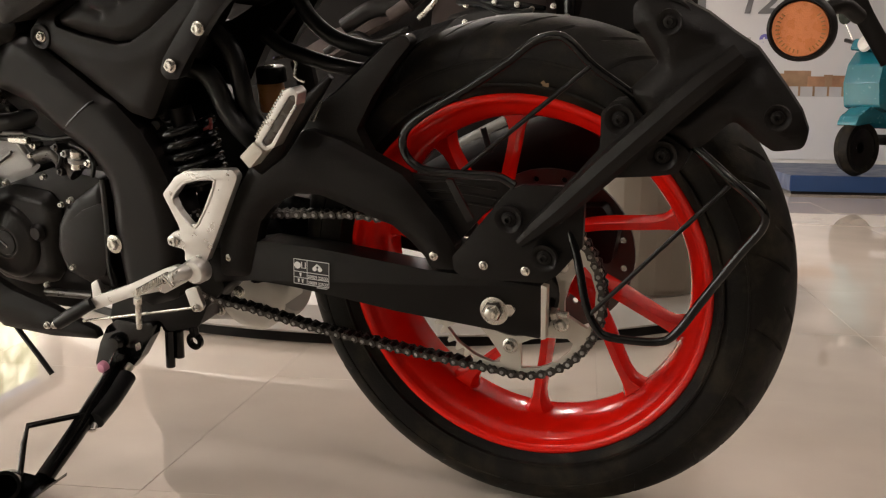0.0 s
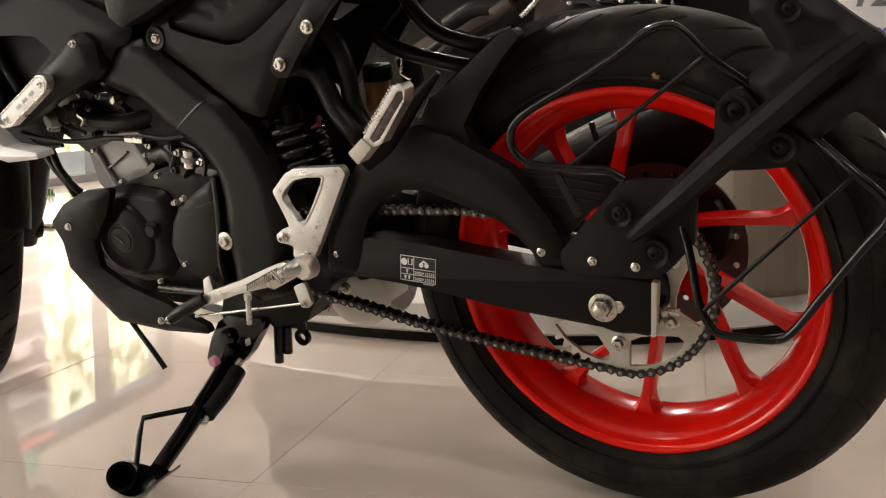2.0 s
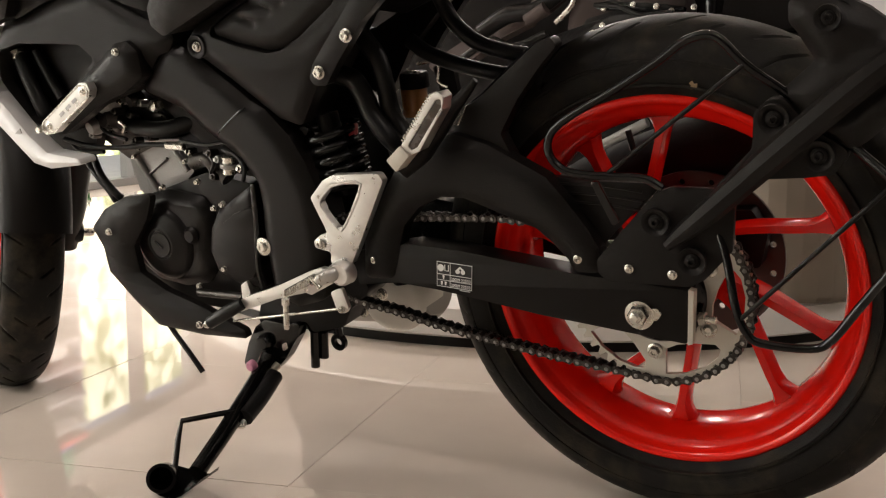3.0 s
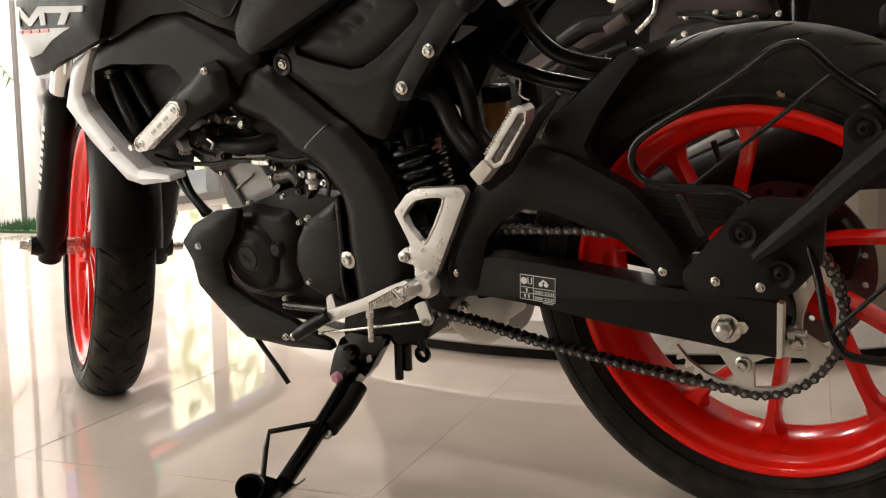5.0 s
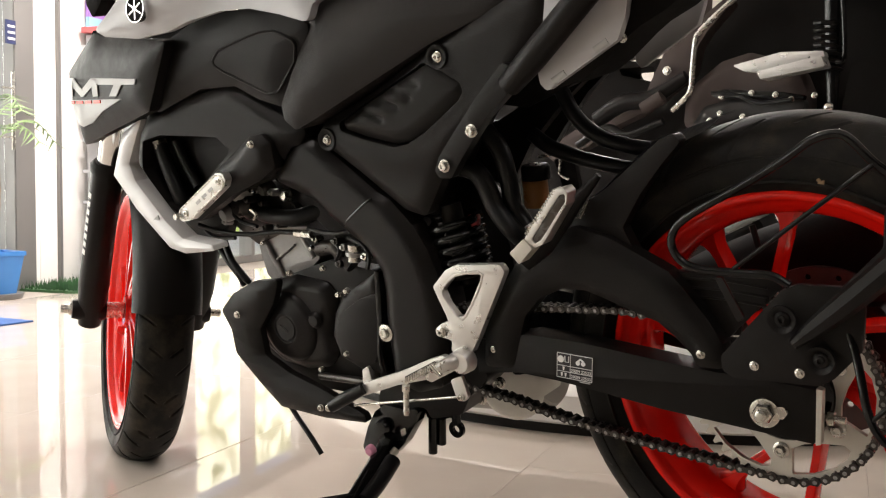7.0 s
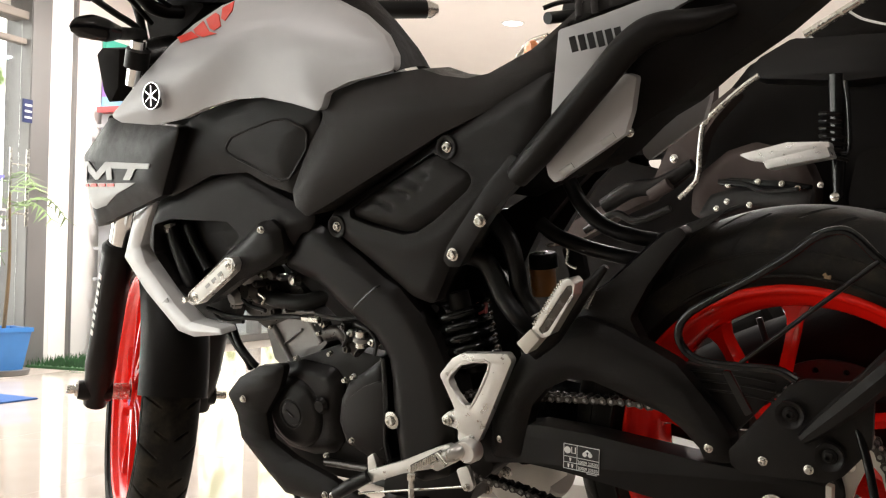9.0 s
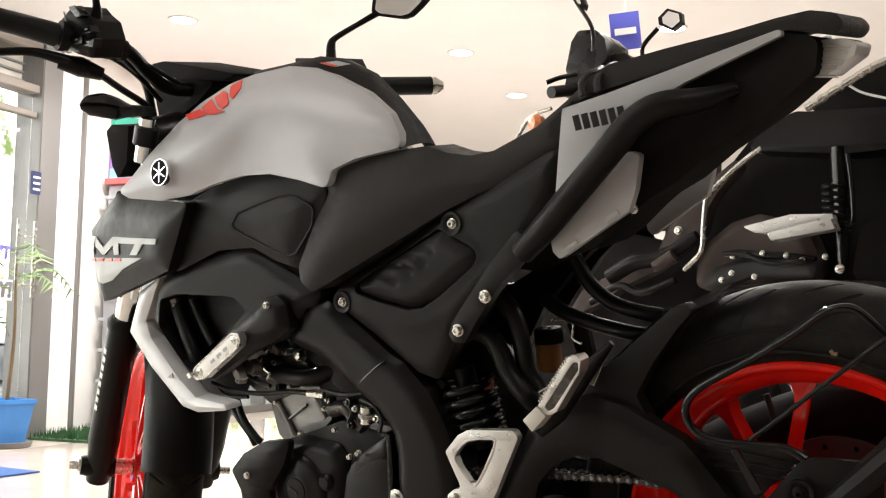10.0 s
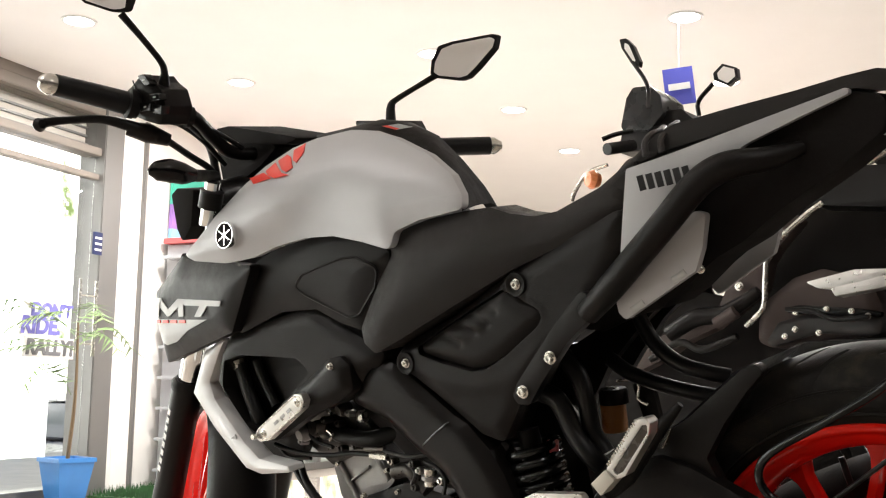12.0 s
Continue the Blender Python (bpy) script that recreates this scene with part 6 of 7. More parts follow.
part("upper_chain_cover", prof([(-0.142, 0.409), (-0.042, 0.414), (-0.021, 0.404), (-0.074, 0.367), (-0.095, 0.38)], -0.080, 0.012, r=0.004, bev=0.002), MATT, bike)

# swingarm label: white ruled table, marks as bars
LABEL_O, LABEL_U, LABEL_V = Vector((-0.2798, -0.1172, 0.3353)), Vector((0.0505, 0, -0.0029)), Vector((-0.0039, 0, -0.0330))
lab = part("tyre_label", prof([(p.x, p.z) for p in (LABEL_O, LABEL_O + LABEL_U, LABEL_O + LABEL_U + LABEL_V, LABEL_O + LABEL_V)], -0.1166, 0.001, r=0, bev=0), BLACKPRINT, bike, "small black tyre pressure label with white ruled table")


def on_label(u, v):
    return LABEL_O + LABEL_U * u + LABEL_V * v


for u0, v0, u1, v1 in ((0, 0, 1, 0), (1, 0, 1, 1), (1, 1, 0, 1), (0, 1, 0, 0), (0.38, 0, 0.38, 1), (0, 0.5, 1, 0.5), (0, 0.74, 1, 0.74)):
    part("rule", tube([on_label(u0, v0), on_label(u1, v1)], 0.00042, smooth=False, seg=4), WHITE, lab)
part("print_dot", lathe([(0, 0.001), (0.0046, 0.001), (0.0046, 0)], on_label(0.11, 0.24), (0, -1, 0), 16), WHITE, lab)
part("print_mark", tube([on_label(0.22, 0.10), on_label(0.23, 0.34), on_label(0.33, 0.34), on_label(0.33, 0.10)], 0.0008, n=1, seg=4, smooth=False), WHITE, lab)
for u in (0.60, 0.75):
    part("print_dot", lathe([(0, 0.001), (0.0030, 0.001), (0.0030, 0)], on_label(u, 0.30), (0, -1, 0), 12), WHITE, lab)
part("print_mark", tube([on_label(0.60, 0.24), on_label(0.66, 0.14), on_label(0.75, 0.22)], 0.0014, n=1, seg=4, smooth=False), WHITE, lab)
for u, v in ((0.19, 0.62), (0.14, 0.87), (0.25, 0.87)):
    part("print_mark", tube([on_label(u, v - 0.07), on_label(u, v + 0.07)], [0.0016, 0.0008], n=1, seg=6, smooth=False), WHITE, lab)
for v in (0.70, 0.945):
    for text, u in (("200", 0.41), ("29", 0.565), ("225", 0.70), ("33", 0.87)):
        data = bpy.data.curves.new("lettering", 'FONT')
        data.body, data.size, data.extrude, data.offset = text, 0.0056, 0.0002, 0.0
        data.materials.append(WHITE)
        ob = new("lettering", data)
        ob.parent = lab
        q = on_label(u, v)
        ob.matrix_basis = Matrix.Translation((q.x, -0.1178, q.z)) @ Matrix.Rotation(radians(3), 4, 'Y') @ Matrix.Rotation(radians(90), 4, 'X')
part("print_bar", tube([on_label(0.66, 1.06), on_label(0.95, 1.06)], 0.0007, smooth=False, seg=4), GREYPRINT, lab)

# round reflector on its stalk by the tail
ref = part("side_reflector", lathe([(0, 0.004), (0.0225, 0.004), (0.0235, 0.002), (0.024, -0.004)], (0.332, -0.25, 0.629), (-0.1, -1, 0.05), 40), ORANGE, bike, "round amber reflector")
rc = Vector((0.332, -0.25, 0.629))
for k in range(26):
    a = radians(140 + 260 * k / 25)
    if 12 < k < 15:
        continue
    q = rc + Vector((0.0185 * math.cos(a), -0.0045, 0.0185 * math.sin(a)))
    part("moulded_mark", moved(box(-0.0005, 0.0005, -0.0006, 0.0006, -0.0016, 0.0016), Matrix.Translation(q) @ Matrix.Rotation(-a + 1.57, 4, 'Y')), FLUID, ref)
part("reflector_rim", lathe([(0.023, 0.003), (0.0245, 0.006), (0.027, 0.004), (0.028, -0.006), (0.024, -0.018), (0, -0.02)], (0.332, -0.25, 0.629), (-0.1, -1, 0.05), 40), MATT, ref)
part("reflector_stalk", tube([(0.341, -0.24, 0.638), (0.361, -0.22, 0.644), (0.374, -0.2, 0.632)], 0.007), MATT, ref)
part("plate_stay", tube([(0.36, -0.1, 0.651), (0.374, -0.1, 0.62), (0.399, -0.1, 0.577)], 0.009, flat=0.5), MATT, bike)

# ---- the shopfront ----
GLASS = bpy.data.materials.new("clear_glass")
GLASS.use_nodes = True
gb = GLASS.node_tree.nodes["Principled BSDF"]
gb.inputs["Base Color"].default_value = (0.95, 0.97, 0.96, 1)
gb.inputs["Roughness"].default_value = 0.01
gb.inputs["Transmission Weight"].default_value = 1.0
gb.inputs["IOR"].default_value = 1.2
FRONTM = Matrix.Translation(ALONG * PILLAR_A + EAST * E0) @ Matrix.Rotation(math.atan2(ALONG.y, ALONG.x), 4, 'Z')


def front_box(s0, s1, o0, o1, z0, z1, bev=0.0):
    """A box by its length along the shopfront from the pillar, its way outwards and its height."""
    return moved(box(s0, s1, o0, o1, z0, z1, bev), FRONTM)


shop = tagged(new("window_1"), "wide glass shopfront with grey aluminium frames", "window", kind="structure")
part("mullion", front_box(-0.205, -0.06, -0.03, 0.14, 0, 2.0, 0.005), FRAMEGREY, shop)
part("mullion", front_box(-0.06, 0.0, 0.0, 0.14, 0, 2.0, 0.003), WALL, shop)
part("lintel", front_box(-6.6, -0.205, -0.02, 0.14, 1.945, 2.0, 0.004), LINTEL, shop)
part("transom_rail", front_box(-6.6, -0.205, -0.01, 0.10, 1.735, 1.775, 0.003), LINTEL, shop)
# beige panel and ribs added for the pale reflected lines in the transom glass
part("transom_back", front_box(-6.6, -0.205, 0.11, 0.14, 1.775, 1.945, 0.003), material("transom_back_beige", (0.46, 0.42, 0.37), 0.5, 0, 0.12, 9, 0.1), shop)
for k in range(3):
    part("transom_back_line", front_box(-6.6, -0.205, 0.095, 0.11, 1.80 + 0.045 * k, 1.812 + 0.045 * k, 0.002), FRAMEGREY, shop)
tp = part("pane", front_box(-6.6, -0.205, 0.03, 0.036, 1.775, 1.945), GLASS, shop, smooth=0)
tp.visible_shadow = False
part("door_rail", front_box(-6.6, -0.205, 0.0, 0.05, 1.61, 1.64, 0.003), LINTEL, shop)
part("sill", front_box(-6.6, -0.205, -0.02, 0.10, 0, 0.06, 0.004), FRAMEGREY, shop)
for s in (-1.25, -2.4, -3.5, -4.6):
    part("mullion", front_box(s - 0.03, s + 0.03, -0.01, 0.08, 0, 1.735, 0.004), FRAMEGREY, shop)
edges = (-6.6, -4.63, -3.53, -2.43, -1.28, -0.205)
for i in range(5):
    g = part("pane", front_box(edges[i] + (0.06 if i else 0), edges[i + 1], 0.03, 0.04, 0.06, 1.735), GLASS, shop, smooth=0)
    g.visible_shadow = False
part("door_handle", moved(tube([(-0.235, -0.05, 1.08), (-0.235, -0.05, 0.70)], 0.010, smooth=False), FRONTM), STEEL, shop)
part("door_handle", moved(tube([(-0.350, -0.05, 1.08), (-0.350, -0.05, 0.70)], 0.008, smooth=False), FRONTM), STEEL, shop)
part("handle_bar", moved(tube([(-0.350, -0.05, 1.0), (-0.235, -0.05, 1.0)], 0.005, smooth=False), FRONTM), STEEL, shop)
part("handle_bar", moved(tube([(-0.350, -0.05, 0.76), (-0.235, -0.05, 0.76)], 0.005, smooth=False), FRONTM), STEEL, shop)
win2 = tagged(new("window_2"), "tall clear window in the white side wall", "window", kind="structure")
part("window_frame", front_box(1.28, 1.32, -0.01, 0.10, 0, 1.65, 0.004), FRAMEGREY, win2)
part("window_frame", front_box(3.06, 3.1, -0.01, 0.10, 0, 1.65, 0.004), FRAMEGREY, win2)
part("window_frame", front_box(2.13, 2.17, -0.01, 0.10, 0.05, 1.60, 0.004), FRAMEGREY, win2)
part("window_sill", front_box(1.32, 3.06, -0.01, 0.10, 0, 0.05, 0.004), FRAMEGREY, win2)
part("window_head", front_box(1.32, 3.06, -0.01, 0.10, 1.60, 1.65, 0.004), FRAMEGREY, win2)
for s0, s1 in ((1.32, 2.13), (2.17, 3.06)):
    g = part("pane", front_box(s0, s1, 0.04, 0.05, 0.05, 1.60), GLASS, win2, smooth=0)
    g.visible_shadow = False
room_box("trim", E0, E0 + 0.02, PILLAR_A + 0.13, PILLAR_A + 0.15, 0, 2.0, FRAMEGREY, "thin vertical grey wall trim", "trim")

VIOLET = material("violet_print", (0.16, 0.15, 0.45), 0.5, 0, 0.05)
GREYTEXT = material("grey_text_print", (0.16, 0.16, 0.17), 0.5, 0, 0.05)


def lettering(text, s, z, size, mat, offset=0.012):
    data = bpy.data.curves.new("lettering", 'FONT')
    data.body, data.size, data.shear, data.extrude, data.offset = text, size, 0.1, 0.001, 0.005
    data.materials.append(mat)
    ob = new("lettering", data)
    ob.matrix_world = FRONTM @ Matrix.Translation((s, offset, z)) @ Matrix.Rotation(radians(90), 4, 'X')
    return ob


STICK = new("window_sticker")
tagged(STICK, "printed slogan sticker in violet and grey on the glass", "sticker")
part("sticker_ground", front_box(-0.665, -0.42, 0.0145, 0.018, 0.785, 0.975), WHITE, STICK, smooth=0)
part("sticker_ground", front_box(-0.635, -0.30, 0.0145, 0.018, 0.682, 0.783), WHITE, STICK, smooth=0)
for text, s, z, size, mat in (("DON'T", -0.60, 0.885, 0.085, VIOLET), ("RIDE,", -0.66, 0.80, 0.11, VIOLET), ("RALLY!", -0.62, 0.70, 0.10, GREYTEXT)):
    t = lettering(text, s, z, size, mat)
    m = t.matrix_world.copy()
    t.parent = STICK
    t.matrix_world = m
for s in (-0.60, -0.46):
    fl = new("chequered_flag_sticker")
    tagged(fl, "small chequered flag sticker on the glass", "sticker", "chequered flags on the glass")
    for i in range(4):
        for j in range(5):
            if (i + j) % 2:
                part("square", front_box(s + 0.018 * i, s + 0.018 * (i + 1), 0.022, 0.028, 1.37 + 0.022 * j + 0.01 * i, 1.392 + 0.022 * j + 0.01 * i), GREYPRINT, fl, smooth=0)
sign = new("wall_sign")
tagged(sign, "small blue sign with white bars on the mullion", "sign")
part("board", front_box(-0.268, -0.206, -0.045, -0.034, 1.215, 1.33), material("navy_sign_paint", (0.010, 0.018, 0.075), 0.5, 0, 0.1, 20, 0.05), sign, smooth=0)
for k in range(3):
    part("print_bar", front_box(-0.260, -0.214, -0.048, -0.0445, 1.235 + 0.03 * k, 1.245 + 0.03 * k), WHITE, sign, smooth=0)

# outside: pavement, hedge, banner, glowing panels for the bright street beyond
PAVE = material("pavement_concrete", (0.45, 0.43, 0.40), 0.8, 0, 0.15, 8, 0.3, 60)
tagged(link_mesh("pavement", front_box(-16, 30, 0.2, 3.0, -0.92, -0.02), PAVE, smooth=0), "sunlit concrete pavement outside the shop", "pavement", kind="structure")
tagged(link_mesh("road", front_box(-16, 30, 3.0, 9.0, -1.2, -0.9), material("road_asphalt", (0.09, 0.088, 0.085), 0.85, 0, 0.2, 10, 0.4, 80), smooth=0), "sunlit asphalt street below the pavement", "road", kind="structure")
# emissive panel: the street's daylight is put into its colour and glow
OUT = bpy.data.materials.new("glowing_street")
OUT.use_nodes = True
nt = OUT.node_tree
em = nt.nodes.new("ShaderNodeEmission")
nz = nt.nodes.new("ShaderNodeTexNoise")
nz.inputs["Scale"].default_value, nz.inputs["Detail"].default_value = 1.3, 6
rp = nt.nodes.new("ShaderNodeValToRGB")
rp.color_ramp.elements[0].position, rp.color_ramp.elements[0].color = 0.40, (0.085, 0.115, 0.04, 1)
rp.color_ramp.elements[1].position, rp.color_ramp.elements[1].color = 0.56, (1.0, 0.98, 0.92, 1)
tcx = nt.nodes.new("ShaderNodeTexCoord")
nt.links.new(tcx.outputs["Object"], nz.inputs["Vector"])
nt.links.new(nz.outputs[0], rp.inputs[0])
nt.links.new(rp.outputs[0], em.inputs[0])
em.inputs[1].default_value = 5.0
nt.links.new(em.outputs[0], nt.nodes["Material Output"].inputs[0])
tagged(link_mesh("backdrop", front_box(-18, 12, 8.6, 8.8, -1.0, 6.0), OUT, smooth=0), "glowing panel standing in for the bright hazy street with trees", "backdrop", kind="structure")
# second panel glows as well, sunlit foliage painted into its ramp
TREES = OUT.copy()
TREES.name = "glowing_trees"
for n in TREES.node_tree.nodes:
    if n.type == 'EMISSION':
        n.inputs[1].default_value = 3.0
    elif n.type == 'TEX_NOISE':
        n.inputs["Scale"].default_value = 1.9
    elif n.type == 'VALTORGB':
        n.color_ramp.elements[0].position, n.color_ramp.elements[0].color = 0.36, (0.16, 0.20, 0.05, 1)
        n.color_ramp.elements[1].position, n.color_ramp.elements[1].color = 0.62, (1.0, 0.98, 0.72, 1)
tagged(link_mesh("backdrop_trees", front_box(12, 46, 8.6, 8.8, -1.0, 6.0), TREES, smooth=0), "glowing panel standing in for sunlit yellow-green trees along the street", "backdrop", kind="structure")

LEAF = material("leaf_green", (0.17, 0.25, 0.10), 0.5, 0, 0.4, 12, 0.1)
ORNG = material("orange_cloth", (0.85, 0.40, 0.20), 0.7, 0, 0.2, 8, 0.1)
PALEV = material("faded_violet_cloth", (0.38, 0.40, 0.66), 0.7, 0, 0.2, 8, 0.1)
banner = tagged(new("street_banner"), "orange, violet and grey cloth banner outside the glass", "banner")
for s0, s1, z0, z1, mat in ((-0.52, -0.32, 1.30, 1.72, PALEV), (-0.31, -0.185, 1.57, 1.71, GREYPRINT), (-0.315, -0.18, 1.33, 1.54, ORNG), (-0.31, -0.19, 1.19, 1.31, GREYPRINT), (-0.50, -0.20, 0.99, 1.07, PALEV), (-0.50, -0.17, 0.735, 0.80, ORNG), (-0.50, -0.18, 0.63, 0.68, ORNG), (-0.50, -0.17, 0.43, 0.50, ORNG)):
    part("cloth", front_box(s0, s1, 0.60, 0.63, z0, z1, 0.01), mat, banner, smooth=0)
part("pole", moved(tube([(-0.40, 0.66, -0.02), (-0.40, 0.66, 1.78)], 0.012, smooth=False), FRONTM), FRAMEGREY, banner)

# parked car in the street below
car = tagged(new("parked_car"), "grey saloon car parked in the sunlit street", "car")
CARP = material("grey_car_paint", (0.30, 0.29, 0.32), 0.3, 0.3, 0.05, 10, 0.0, coat=0.5)
CARM = FRONTM @ Matrix.Translation((4.3, 4.6, -0.9))
part("body", moved(prof([(-1.0, 0.25), (-1.05, 0.62), (-0.2, 0.85), (2.3, 0.92), (3.0, 0.80), (3.05, 0.30)], -0.8, 1.6, r=0.12, bev=0.06), CARM), CARP, car)
part("cabin", moved(prof([(0.0, 0.86), (0.55, 1.26), (1.65, 1.30), (2.25, 0.90)], -0.68, 1.36, r=0.1, bev=0.06), CARM), material("car_window_glass", (0.16, 0.17, 0.20), 0.15, 0, 0.05), car)
part("roof", moved(prof([(0.50, 1.27), (0.75, 1.35), (1.55, 1.36), (1.75, 1.29)], -0.66, 1.32, r=0.04, bev=0.03), CARM), CARP, car)
for cx in (-0.35, 2.35):
    wl = part("wheel", moved(lathe([(0.0, 0.05), (0.18, 0.05), (0.19, 0.08), (0.19, -0.08), (0, -0.08)], (cx, -0.74, 0.30), (0, -1, 0), 28), CARM), FRAMEGREY, car)
    part("tyre", moved(lathe([(0.19, 0.08), (0.27, 0.09), (0.30, 0.06), (0.30, -0.06), (0.27, -0.09), (0.19, -0.08)], (cx, -0.74, 0.30), (0, -1, 0), 28), CARM), RUBBER, wl)

# blue mat by the door
tagged(link_mesh("floor_mat", moved(box(-0.62, 0.0, -0.36, 0.0, 0.0, 0.006, 0.002), Matrix.Translation((-3.27, 0.95, 0.001)) @ Matrix.Rotation(radians(10), 4, 'Z')), material("blue_mat_pile", (0.03, 0.09, 0.26), 0.9, 0, 0.2, 60, 0.6, 400), smooth=0), "flat dark blue mat on the tiled floor", "mat")

# potted palm by the door, grass mat
random.seed(5)
POT = material("blue_glazed_pot", (0.03, 0.16, 0.42), 0.4, 0, 0.12, 15, 0.1)
pot = tagged(new("potted_palm"), "thin palm in a square blue plastic pot", "plant")
pc = FRONTM @ Vector((-0.51, -0.18, 0))
part("pot", lathe([(0, 0.02), (0.090, 0.02), (0.128, 0.20), (0.138, 0.20), (0.138, 0.22), (0.120, 0.22), (0.116, 0.19), (0, 0.19)], pc, (0, 0, 1), 4), POT, pot, smooth=20)
part("tray", lathe([(0, 0), (0.115, 0), (0.125, 0.025), (0.105, 0.025), (0, 0.02)], pc, (0, 0, 1), 20), FRAMEGREY, pot)
part("stem", tube([pc + Vector((0, 0, 0.17)), pc + Vector((0.02, 0.01, 0.5)), pc + Vector((-0.01, 0.02, 0.85))], [0.010, 0.008, 0.005]), material("palm_stem", (0.12, 0.08, 0.04), 0.8), pot)
bm = bmesh.new()
for i in range(10):
    a = random.uniform(0, 6.28)
    z0 = random.uniform(0.48, 0.9)
    reach, rise = random.uniform(0.25, 0.55), random.uniform(0.0, 0.22)
    spine = [pc + Vector((reach * q * math.cos(a), reach * q * math.sin(a), z0 + rise * math.sin(q * 2.2) - 0.10 * q * q)) for q in [j / 12 for j in range(13)]]
    for j in range(2, 13):
        p = spine[j]
        d = (spine[j] - spine[j - 1]).normalized()
        sd = d.cross(Vector((0, 0, 1))).normalized()
        for sg in (-1, 1):
            tip = p + d * 0.05 + sd * sg * random.uniform(0.05, 0.10) - Vector((0, 0, random.uniform(0.0, 0.05)))
            w = d * 0.008
            bm.faces.new([bm.verts.new(v) for v in (p - w, p + w, tip)])
    tube(spine, 0.0025, n=1, seg=4, bm=bm, smooth=False)
part("fronds", bm, LEAF, pot, smooth=0)
GRASS = material("plastic_grass", (0.03, 0.10, 0.03), 0.6, 0, 0.5, 40, 0.2)
bm = front_box(-0.20, 0.95, -0.42, -0.04, 0.0, 0.012)
for i in range(2600):
    s, o = random.uniform(-0.20, 0.95), random.uniform(-0.42, -0.04)
    h = random.uniform(0.025, 0.05)
    p = FRONTM @ Vector((s, o, 0.01))
    dx, dy = random.uniform(-0.012, 0.012), random.uniform(-0.012, 0.012)
    bm.faces.new([bm.verts.new(v) for v in (p + Vector((-0.003, 0, 0)), p + Vector((0.003, 0.002, 0)), p + Vector((dx, dy, h)))])
tagged(link_mesh("grass_mat", bm, GRASS, smooth=0), "strip of green artificial grass on the floor", "mat", kind="stuff")

# rack with shelves against the left wall
rack = tagged(new("display_rack"), "tall dark grey display rack with pale shelves", "shelf")
RACK = material("rack_grey", (0.10, 0.10, 0.105), 0.5, 0.1, 0.1, 20, 0.1)
SHELFB = material("shelf_board_grey", (0.45, 0.46, 0.48), 0.45, 0, 0.05, 20, 0.05)
part("back_panel", front_box(0.36, 0.86, -0.06, -0.03, 0, 1.34), RACK, rack, smooth=0)
part("side", front_box(0.34, 0.36, -0.36, -0.03, 0, 1.34), SHELFB, rack, smooth=0)
part("side", front_box(0.86, 0.88, -0.36, -0.03, 0, 1.34), SHELFB, rack, smooth=0)
for k in range(8):
    part("shelf", front_box(0.26, 0.86, -0.40, -0.06, 0.10 + 0.165 * k, 0.118 + 0.165 * k, 0.003), SHELFB, rack, smooth=0)
for k, (z, col) in enumerate(((0.45, (0.5, 0.12, 0.1)), (0.61, (0.3, 0.3, 0.32)), (0.28, (0.12, 0.2, 0.4)), (0.78, (0.5, 0.5, 0.5)))):
    bx = tagged(new("accessory_box"), "small printed accessory carton on the rack", "box", "cartons on the rack")
    part("carton", front_box(0.40 + 0.07 * k, 0.56 + 0.07 * k, -0.34, -0.12, z - 0.002, z + 0.10, 0.004), material("carton", col, 0.6), bx, smooth=0)
poster = tagged(new("wall_poster"), "teal and violet printed wall poster", "poster")
TEAL = material("teal_print", (0.05, 0.42, 0.30), 0.5, 0, 0.25, 6, 0.0)
PURP = material("purple_print", (0.30, 0.16, 0.48), 0.5, 0, 0.4, 5, 0.0)
PALEB = material("pale_blue_print", (0.25, 0.50, 0.72), 0.5, 0, 0.3, 5, 0.0)
part("panel", front_box(0.36, 1.25, -0.035, -0.012, 1.58, 1.76), TEAL, poster, smooth=0)
part("panel", front_box(0.36, 1.25, -0.036, -0.012, 1.44, 1.58), PURP, poster, smooth=0)
part("panel", front_box(0.36, 1.25, -0.035, -0.012, 1.35, 1.44), PALEB, poster, smooth=0)
part("panel", front_box(0.30, 0.90, -0.37, -0.03, 1.345, 1.375), material("red_top", (0.6, 0.12, 0.12), 0.5), rack, smooth=0)

# ---- ceiling lamps ----
SPOTGLOW = glow("lamp_glow", (1.0, 0.93, 0.82), 14.0)
spots = [(-3.647, 1.826), (-2.872, 3.039), (-3.168, 4.023), (-1.5, 2.33), (-3.486, 0.849), (-2.603, 2.064), (-1.759, 3.249)]
spots = list(spots) + [(-1.3, -1.5), (0.9, -1.1), (1.6, 1.2), (-0.6, 2.3), (-2.6, 0.6)]
near = len(spots) - 5
for i, (x, y) in enumerate(spots):
    dl = tagged(new("downlight"), "round recessed white ceiling downlight, lit", "lamp", "ceiling downlights")
    dl.location = (x, y, CEIL_Z)
    part("trim_ring", lathe([(0.060, 0.0), (0.060, -0.005), (0.070, -0.005), (0.073, 0.0)], (0, 0, 0), (0, 0, 1), 32), WHITE, dl)
    part("lens", lathe([(0, -0.003), (0.061, -0.003)], (0, 0, 0), (0, 0, 1), 32), SPOTGLOW, dl)
    lamp("downlight_lamp", Matrix.Translation((x, y, CEIL_Z - 0.012)), POWER * (1.5 if i < near else 0.4), 0.12, (1.0, 0.96, 0.92))
lamp("window_light", FRONTM @ Matrix.Translation((-2.6, 0.16, 1.0)) @ Matrix.Rotation(radians(-90), 4, 'X'), 45, 4.6, (1.0, 0.985, 0.96), 'RECTANGLE', 1.6)

